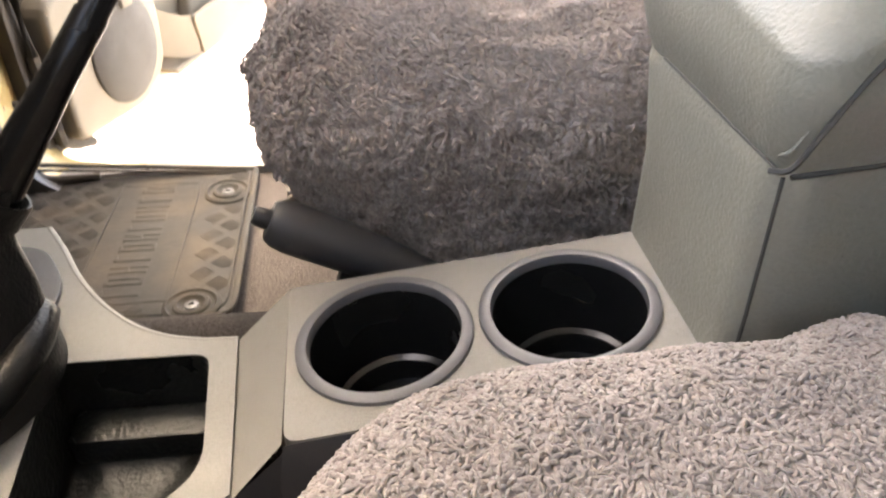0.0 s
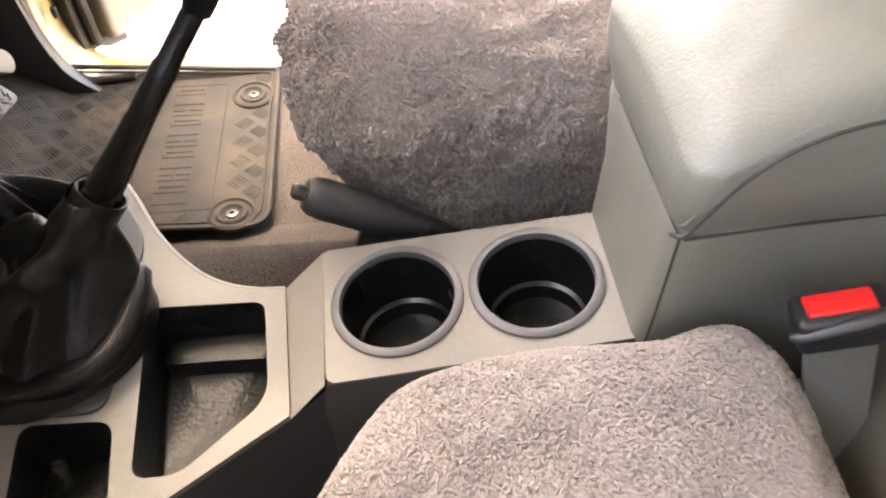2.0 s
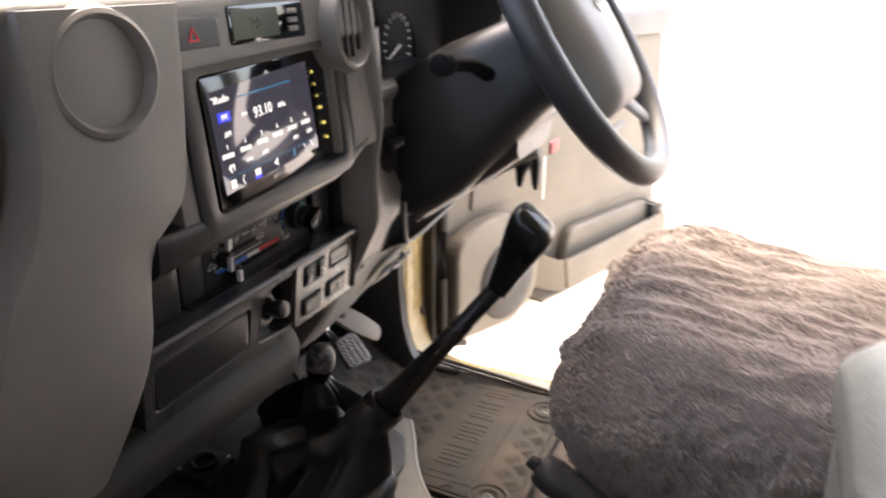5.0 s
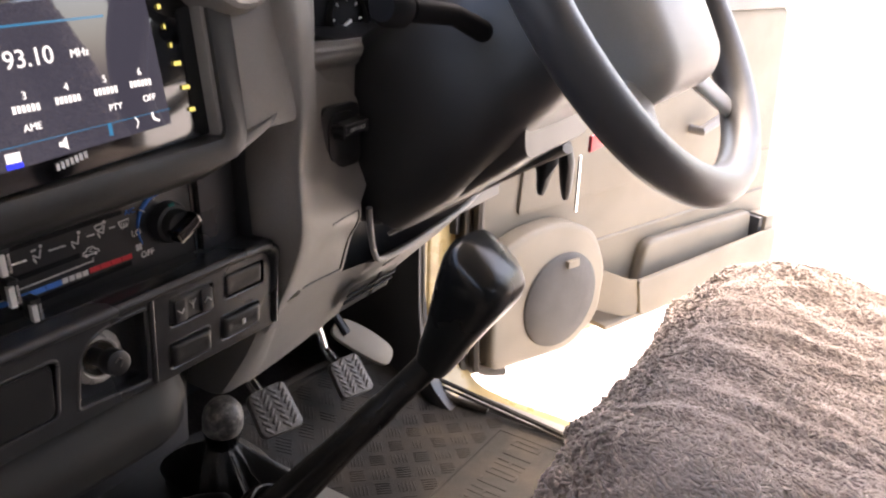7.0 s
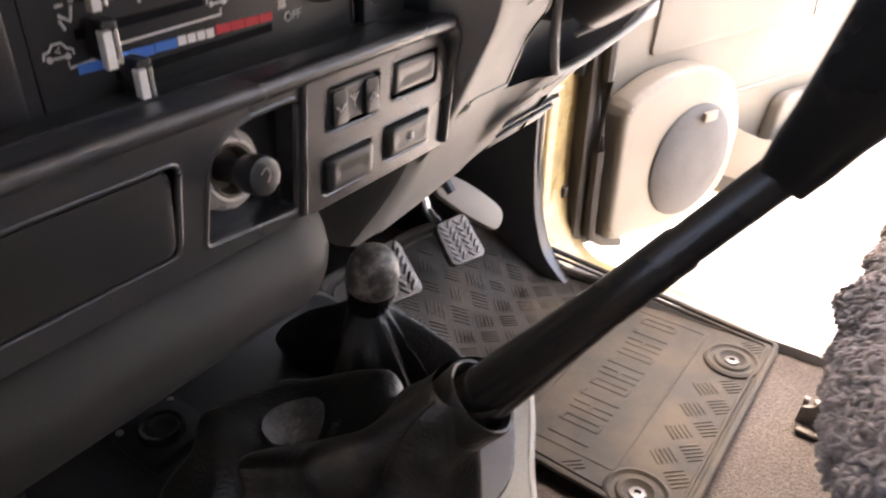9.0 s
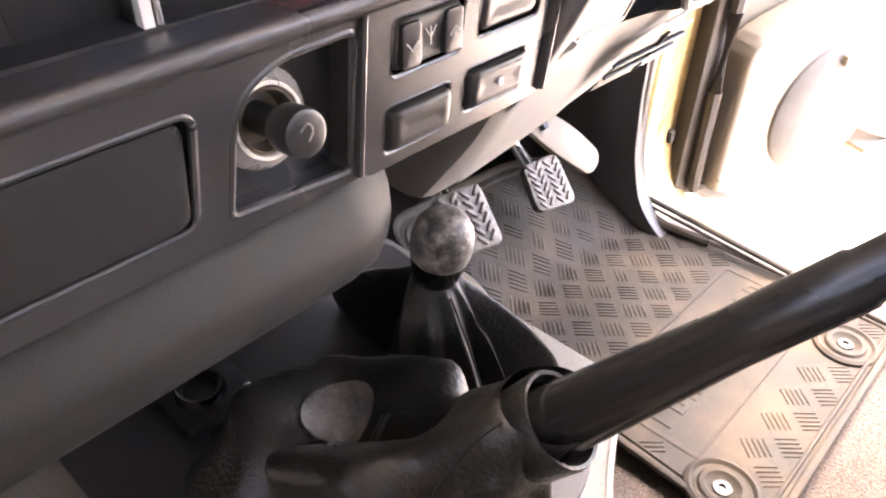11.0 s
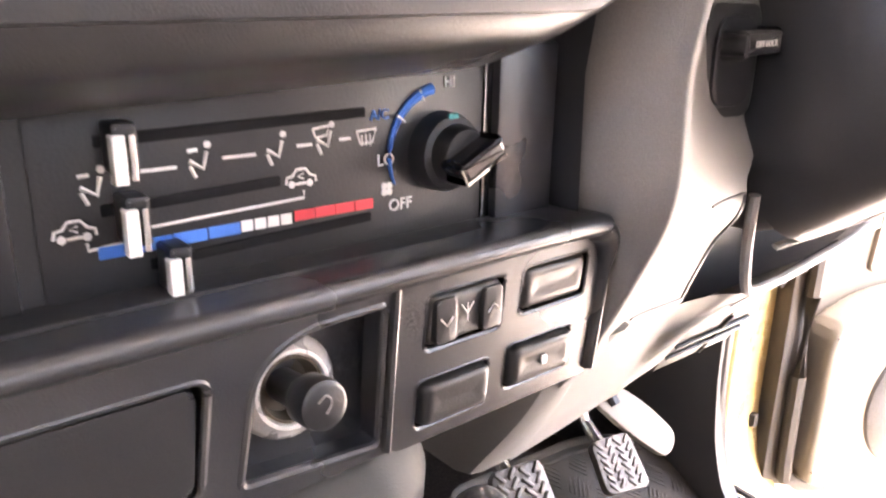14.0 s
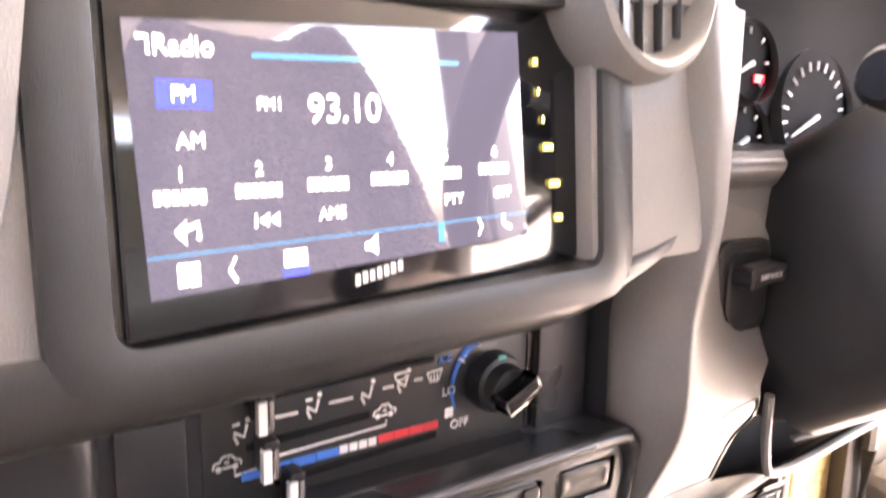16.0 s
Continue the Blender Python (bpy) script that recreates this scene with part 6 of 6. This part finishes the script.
text("screen_word", "FM", 0.0060, INK, radio, (SX + 0.0003, 0.3185, 0.6522), *E)
text("screen_word", "AM", 0.0060, INK, radio, (SX, 0.3200, 0.6390), *E)
text("screen_word", "FM1", 0.0050, INK, radio, (SX, 0.3450, 0.6500), *E)
text("screen_word", "93.10", 0.0125, INK, radio, (SX, 0.3715, 0.6490), *E)
text("screen_word", "MHz", 0.0060, INK, radio, (SX, 0.4005, 0.6490), *E)
for i in range(6):
    y, lift = 0.3163 + i * 0.0240, i * 0.0010
    text("preset_number", str(i + 1), 0.0055, INK, radio, (SX, y, 0.6295 + lift), *E)
    for k in range(6):
        bar_on("preset_bar", y - 0.0078 + k * 0.0026, y - 0.0078 + k * 0.0026 + 0.0019, 0.6213 + lift, 0.6250 + lift, INK)
part("speaker_icon", tube([(SX, 0.3140, 0.6130), (SX, 0.3165, 0.6160), (SX, 0.3165, 0.6100), (SX, 0.3140, 0.6130), (SX, 0.3205, 0.6155), (SX, 0.3205, 0.6110)], 0.0008, 5), INK, radio)
for y in (0.3395, 0.3430):
    part("skip_icon", prism([(y, 0.6150), (y + 0.0032, 0.6130), (y + 0.0032, 0.6170)], "x", SX - 0.0004, SX, 0), INK, radio)
bar_on("skip_icon", 0.3380, 0.3388, 0.6130, 0.6170, INK)
text("screen_word", "AME", 0.0052, INK, radio, (SX, 0.3650, 0.6155), *E)
text("screen_word", "PTY", 0.0052, INK, radio, (SX, 0.4160, 0.6175), *E)
text("screen_word", "OFF", 0.0052, INK, radio, (SX, 0.4400, 0.6190), *E)
part("rule_line", prism([(0.3055, 0.6062), (0.4540, 0.6102), (0.4540, 0.6106), (0.3055, 0.6066)], "x", SX - 0.0006, SX - 0.0002, 0), INK_CYAN, radio)
part("glow_line", prism([(0.340, 0.6638), (0.4200, 0.6660), (0.4200, 0.6672), (0.340, 0.6650)], "x", SX - 0.0006, SX - 0.0002, 0), INK_CYAN, radio)
for y, z in ((0.3150, 0.6025), (0.3185, 0.6025), (0.3150, 0.5990), (0.3185, 0.5990)):
    bar_on("menu_icon", y - 0.0013, y + 0.0017, z - 0.0014, z + 0.0016, INK)
part("back_arrow", tube([(SX, 0.3312, 0.6045), (SX, 0.3292, 0.6010), (SX, 0.3312, 0.5975)], 0.0006, 5), INK, radio)
bar_on("source_icon", 0.3470, 0.3550, 0.6000, 0.6050, INK)
bar_on("source_base", 0.3465, 0.3555, 0.5970, 0.5998, INK_BLUE)
part("speaker_icon", prism([(0.3770, 0.6025), (0.3790, 0.6025), (0.3820, 0.6005), (0.3820, 0.6075), (0.3790, 0.6050), (0.3770, 0.6050)], "x", SX - 0.0004, SX, 0), INK, radio)
bar_on("phone_icon", 0.4085, 0.4110, 0.6025, 0.6095, INK_CYAN)
part("forward_arrow", tube([(SX, 0.4275, 0.6095), (SX, 0.4292, 0.6065), (SX, 0.4275, 0.6035)], 0.0005, 5), INK, radio)
part("call_icon", tube(smooth_path([(SX, 0.4400, 0.6105), (SX, 0.4405, 0.6070), (SX, 0.4440, 0.6050)], 4), 0.0008, 5), INK, radio)
for i in range(7):
    bar_on("maker_mark", 0.3725 + i * 0.0029, 0.3745 + i * 0.0029, 0.5908 + i * 0.0005, 0.5945 + i * 0.0005, WHITE)
for z, w, y in ((0.6695, 0.0028, 0.4560), (0.6580, 0.0014, 0.4575), (0.6470, 0.0016, 0.4600), (0.6360, 0.0058, 0.4625), (0.6212, 0.0062, 0.4660), (0.6072, 0.0048, 0.4680)):
    n = max(1, int(w / 0.0014))
    for k in range(n):
        bar_on("key_legend", y + 0.0035 - w / 2 + k * w / n, y + 0.0035 - w / 2 + (k + 0.7) * w / n, z - 0.0013, z + 0.0013, AMBER)

for o in radio.children_recursive:
    for v in o.data.vertices:
        yaw = (v.co.y - 0.3945) * 0.065
        k = (0.2110 + yaw) / (0.2135 + yaw * 1.08)
        v.co.y, v.co.z = 0.256 + (v.co.y - 0.256) * k, 0.62 + (v.co.z - 0.62) * k
        v.co.x += 0.0025 - yaw - (v.co.z - 0.5845) * PITCH if v.co.x > -0.2 else 0.0

# vents
def vent(name, c, r, tilt, closed):
    v = part(name, lathe([(r * 0.78, -0.024), (r * 0.80, -0.004), (r * 0.86, 0.007), (r * 0.94, 0.0105), (r * 1.02, 0.009), (r * 1.09, 0.002), (r * 1.13, -0.010), (r * 1.15, -0.034)], c, tilt, 44), GREY, dash, "round grey air vent")
    t = Vector(tilt).normalized()
    s = Vector((0, 1, 0))
    u = t.cross(s)
    if closed:
        part("vent_drum", lathe([(r * 0.81, -0.024), (r * 0.80, -0.019), (r * 0.5, -0.0135), (0.0, -0.011)], c, tilt, 36), STACK, v, "closed vent drum")
        part("drum_joint", tube([Vector(c) + s * (r * q) + t * (-0.0108 - 0.0122 * q * q) + u * (0.007 * (1 - 2 * q * q)) for q in [k * 0.12 - 0.72 for k in range(13)]], 0.0011, 5), BLACK, v)
    else:
        part("vent_drum", lathe([(r * 0.81, -0.03), (0.0, -0.03)], c, tilt, 36), BLACK, v, "dark vent throat")
        for k in (-2, -1, 0, 1, 2):
            p = Vector(c) + s * (k * r * 0.30) - t * 0.004
            half = u * (r * 0.78 * math.sqrt(1 - (k * 0.30) ** 2))
            part("vent_slat", tube([p - half, p, p + half], 0.004, 8, flat=0.25, up=s), DARK, v)
    return v


vent("air_vent", (-0.172, 0.2130, 0.696), 0.038, (1, -0.10, 0.06), True)
vent("air_vent", (-0.170, 0.507, 0.706), 0.040, (1, 0.10, 0.08), False)
hz = part("hazard_switch", prism(rect(0.272, 0.3285, 0.7025, 0.7245, 0.003), "x", -0.175, -0.1585, 0.002), DARK, dash, "hazard switch with a red triangle")
part("triangle", plate_with_hole([(0.294, 0.708), (0.306, 0.708), (0.300, 0.7185)], [(0.2965, 0.7095), (0.3035, 0.7095), (0.300, 0.7155)], "x", -0.159, -0.1580), RED, hz)
lc = part("clock_display", prism(rect(0.3385, 0.4405, 0.7015, 0.7310, 0.004), "x", -0.175, -0.1580, 0.002), GLOSS, dash, "small green-lit clock display")
part("lcd", prism(rect(0.343, 0.402, 0.7055, 0.7275, 0.001), "x", -0.158, -0.1575, 0), LCD, lc)
text("clock_digits", "2:5", 0.012, BLACK, lc, (-0.1573, 0.372, 0.7165), (0, 1, 0), (0, 0, 1))
for z in (0.7095, 0.7165, 0.7235):
    part("display_button", box((-0.159, 0.415, z - 0.002), (-0.1565, 0.428, z + 0.002), 0.0006), GREY, lc)
for o in (hz, lc, *hz.children, *lc.children):
    for v in o.data.vertices:
        v.co.x -= (v.co.z - 0.5845) * PITCH + 0.0005


# ---------------------------------------------------------------- instruments, column and wheel
binn = thing("instrument_cluster", "round white-marked gauges in a dark hooded binnacle", "instrument cluster", (-0.30, 0.78, 0.66))
part("cluster_panel", box((-0.33, 0.585, 0.60), (-0.30, 1.06, 0.84), 0.01), GAUGE, binn)
part("hood", prism(rounded([(-0.40, 0.80), (-0.20, 0.785), (-0.185, 0.795), (-0.20, 0.82), (-0.40, 0.85)], 0.008), "y", 0.57, 1.07, 0.006), DARK, binn, "dark hood over the gauges")
part("binnacle_cheek", prism(rounded([(-0.34, 0.60), (-0.205, 0.615), (-0.195, 0.80), (-0.34, 0.82)], 0.01), "y", 1.05, 1.065, 0.003), DARK, binn)
part("shelf", prism(rounded([(-0.34, 0.595), (-0.205, 0.610), (-0.20, 0.622), (-0.21, 0.630), (-0.34, 0.615)], 0.004), "y", 0.575, 1.0, 0.004), GREY, binn, "grey ledge below the gauges")
part("binnacle_cheek", prism(rounded([(-0.34, 0.60), (-0.205, 0.615), (-0.195, 0.80), (-0.34, 0.82)], 0.01), "y", 0.575, 0.588, 0.003), DARK, binn)
for y, z, r, red in ((0.866, 0.652, 0.052, 0), (0.770, 0.690, 0.030, 1), (0.772, 0.634, 0.027, 1)):
    g = part("gauge", lathe([(r, 0.006), (r * 1.04, 0.010), (r * 1.08, 0.006), (r * 1.08, 0.0)], (-0.302, y, z), (1, 0, 0.15), 40), DARK, binn, "round gauge")
    for k in range(17 if r > 0.04 else 7):
        a = radians(220 - k * (260 / (16 if r > 0.04 else 6)))
        p = Vector((-0.2975, y + r * 0.86 * math.cos(a), z + r * 0.86 * math.sin(a)))
        q = Vector((-0.2975, y + r * 0.72 * math.cos(a), z + r * 0.72 * math.sin(a)))
        part("tick", tube([p, q], 0.0011, 5), WHITE, g)
    a = radians(205)
    part("needle", tube([(-0.293, y, z), (-0.293, y + r * 0.75 * math.cos(a), z + r * 0.75 * math.sin(a))], [0.0022, 0.0009], 6), WHITE, g)
    if red:
        part("warning_light", box((-0.2985, y + 0.01, z - 0.014), (-0.297, y + 0.022, z - 0.008), 0), DIAL_RED, g)

CW = Vector((-0.005, 0.775, 0.685))
LEAN_W = radians(33)
AXW = Vector((math.cos(LEAN_W), 0, math.sin(LEAN_W)))
UPW = Vector((-math.sin(LEAN_W), 0, math.cos(LEAN_W)))
WM = Matrix((Vector((0, 1, 0)), UPW, AXW)).transposed().to_4x4()
WM.translation = CW

col = thing("steering_column", "black steering column shroud with stalks and ignition keys", "steering column", (-0.15, 0.785, 0.55))
rings = []
for s, ry, rz, off in ((-0.27, 0.105, 0.085, -0.015), (-0.20, 0.105, 0.085, -0.012), (-0.13, 0.095, 0.075, -0.004), (-0.075, 0.075, 0.062, 0.0), (-0.045, 0.066, 0.056, 0.0)):
    c = CW + AXW * s + UPW * off
    sec = rounded([(-ry, -rz), (ry, -rz), (ry, rz), (-ry, rz)], 0.045, 6)
    rings.append([c + Vector((0, 1, 0)) * a + UPW * q for a, q in sec])
part("shroud", loft(rings), BLACK, col, "black moulded shroud")
rings = []
for x, ya, yb, z0, z1 in ((-0.30, 0.680, 0.93, 0.452, 0.63), (-0.200, 0.680, 0.92, 0.456, 0.625), (-0.165, 0.683, 0.91, 0.468, 0.628), (-0.13, 0.692, 0.90, 0.486, 0.63), (-0.06, 0.712, 0.86, 0.538, 0.65)):
    rings.append([(x, y, z) for y, z in rounded([(ya, z0), (yb, z0), (yb, z1), (ya, z1)], [0.022, 0.03, 0.01, 0.01], 5)])
part("lower_cover", loft(rings), BLACK, col, "black lower cover")
st0 = CW + AXW * -0.10
part("stalk", tube([st0 + Vector((0, -0.05, 0.0)), (-0.10, 0.66, 0.657), (-0.103, 0.605, 0.664)], [0.010, 0.008, 0.009], 12), GAUGE, col, "black wiper stalk")
part("stalk_knob", lathe([(0, 0.016), (0.010, 0.015), (0.0135, 0.008), (0.0135, -0.008), (0.010, -0.014)], (-0.103, 0.586, 0.666), (0.1, -1, 0.1), 20), GAUGE, col, "ribbed stalk knob")
part("stalk", tube([st0 + Vector((0, 0.05, 0.0)), st0 + Vector((-0.01, 0.19, 0.01))], [0.010, 0.009], 12), BLACK, col, "black light stalk")
keys = thing("key_ring", "ignition key with black remote fobs hanging from the column", "keys", (-0.09, 0.81, 0.50))
part("ignition_barrel", lathe([(0.013, 0.0), (0.013, 0.022), (0.010, 0.025), (0, 0.025)], (-0.10, 0.80, 0.548), (0.7, 0.2, -0.4), 20), CHROME, keys)
part("key_fob", tube(smooth_path([(-0.085, 0.81, 0.540), (-0.082, 0.805, 0.515), (-0.084, 0.803, 0.482)], 4), [0.006, 0.010, 0.012, 0.012, 0.013, 0.012, 0.011, 0.010, 0.006], 10, flat=0.6), BLACK, keys, "black remote fob")
part("key_fob", tube(smooth_path([(-0.078, 0.828, 0.538), (-0.072, 0.832, 0.510), (-0.070, 0.833, 0.472)], 4), [0.006, 0.011, 0.013, 0.013, 0.014, 0.013, 0.012, 0.010, 0.006], 10, flat=0.6), BLACK, keys, "black remote fob")
part("key_tag", box((-0.062, 0.86, 0.515), (-0.058, 0.90, 0.532), 0.002), RED, keys, "red key tag")
part("key_blade", box((-0.064, 0.843, 0.455), (-0.062, 0.848, 0.515), 0.0005), CHROME, keys)

wheel = thing("steering_wheel", "grey-black four-spoke steering wheel with pale centre pad", "steering wheel", CW)


def wheel_part(name, b, mat, label="", parent=None, smooth=50):
    b.transform(WM)
    return part(name, b, mat, parent or wheel, label, smooth)


RW = 0.180
ring = []
for k in range(64):
    a = 2 * math.pi * k / 64
    c = Vector((RW * math.cos(a), RW * math.sin(a), 0))
    o = c.normalized()
    ring.append([c + o * (0.0165 * math.cos(q)) + Vector((0, 0, 0.0175 * math.sin(q))) for q in [2 * math.pi * j / 14 for j in range(14)]])
ring.append(ring[0])
b = loft(ring, caps=False)
bmesh.ops.remove_doubles(b, verts=b.verts[:], dist=1e-5)
wheel_part("rim", b, DARK, "black moulded rim")
V, F = soft_box((-0.088, -0.100, -0.035), (0.088, 0.075, 0.018), 0.026, 0.008)
V[:, 0] *= 1 + 0.12 * np.clip(V[:, 1] / 0.06, -0.8, 1)
V[:, 2] += 0.016 * (1 - (V[:, 0] / 0.105) ** 2) * (1 - (V[:, 1] / 0.115) ** 2) * (V[:, 2] > -0.01)
b = bmesh.new()
vs = [b.verts.new(v) for v in V]
for f in F:
    b.faces.new([vs[i] for i in f])
pad_ob = wheel_part("centre_pad", b, PALE, "pale grey airbag pad")
for a0, s in ((20, 1), (160, 1), (-52, 0.8), (-128, 0.8)):
    a = radians(a0)
    d = Vector((math.cos(a), math.sin(a), 0))
    b = tube([d * 0.06 + Vector((0, 0, -0.012)), d * 0.12 + Vector((0, 0, -0.010)), d * 0.178 + Vector((0, 0, -0.002))], [0.028 * s, 0.020 * s, 0.017 * s], 12, flat=0.35)
    wheel_part("spoke", b, PALE if s < 1 else DARK, "grey spoke")
wheel_part("hub_back", lathe([(0.0, -0.06), (0.06, -0.06), (0.075, -0.03), (0.072, -0.01)], (0, 0, 0), (0, 0, 1), 30), DARK, "black hub back")
ell = [Vector((0.021 * math.cos(a), 0.022 + 0.0145 * math.sin(a), 0.0335)) for a in [2 * math.pi * k / 30 for k in range(31)]]
b = tube(ell, 0.0021, 6, caps=False)
tube([Vector((0.0105 * math.cos(a), 0.026 + 0.008 * math.sin(a), 0.0345)) for a in [2 * math.pi * k / 24 for k in range(25)]], 0.0017, 6, b, caps=False)
wheel_part("badge", b, CHROME, "oval chrome badge")
wheel_part("pad_mark", box((-0.014, -0.034, 0.0262), (0.014, -0.031, 0.0272), 0), DARK)
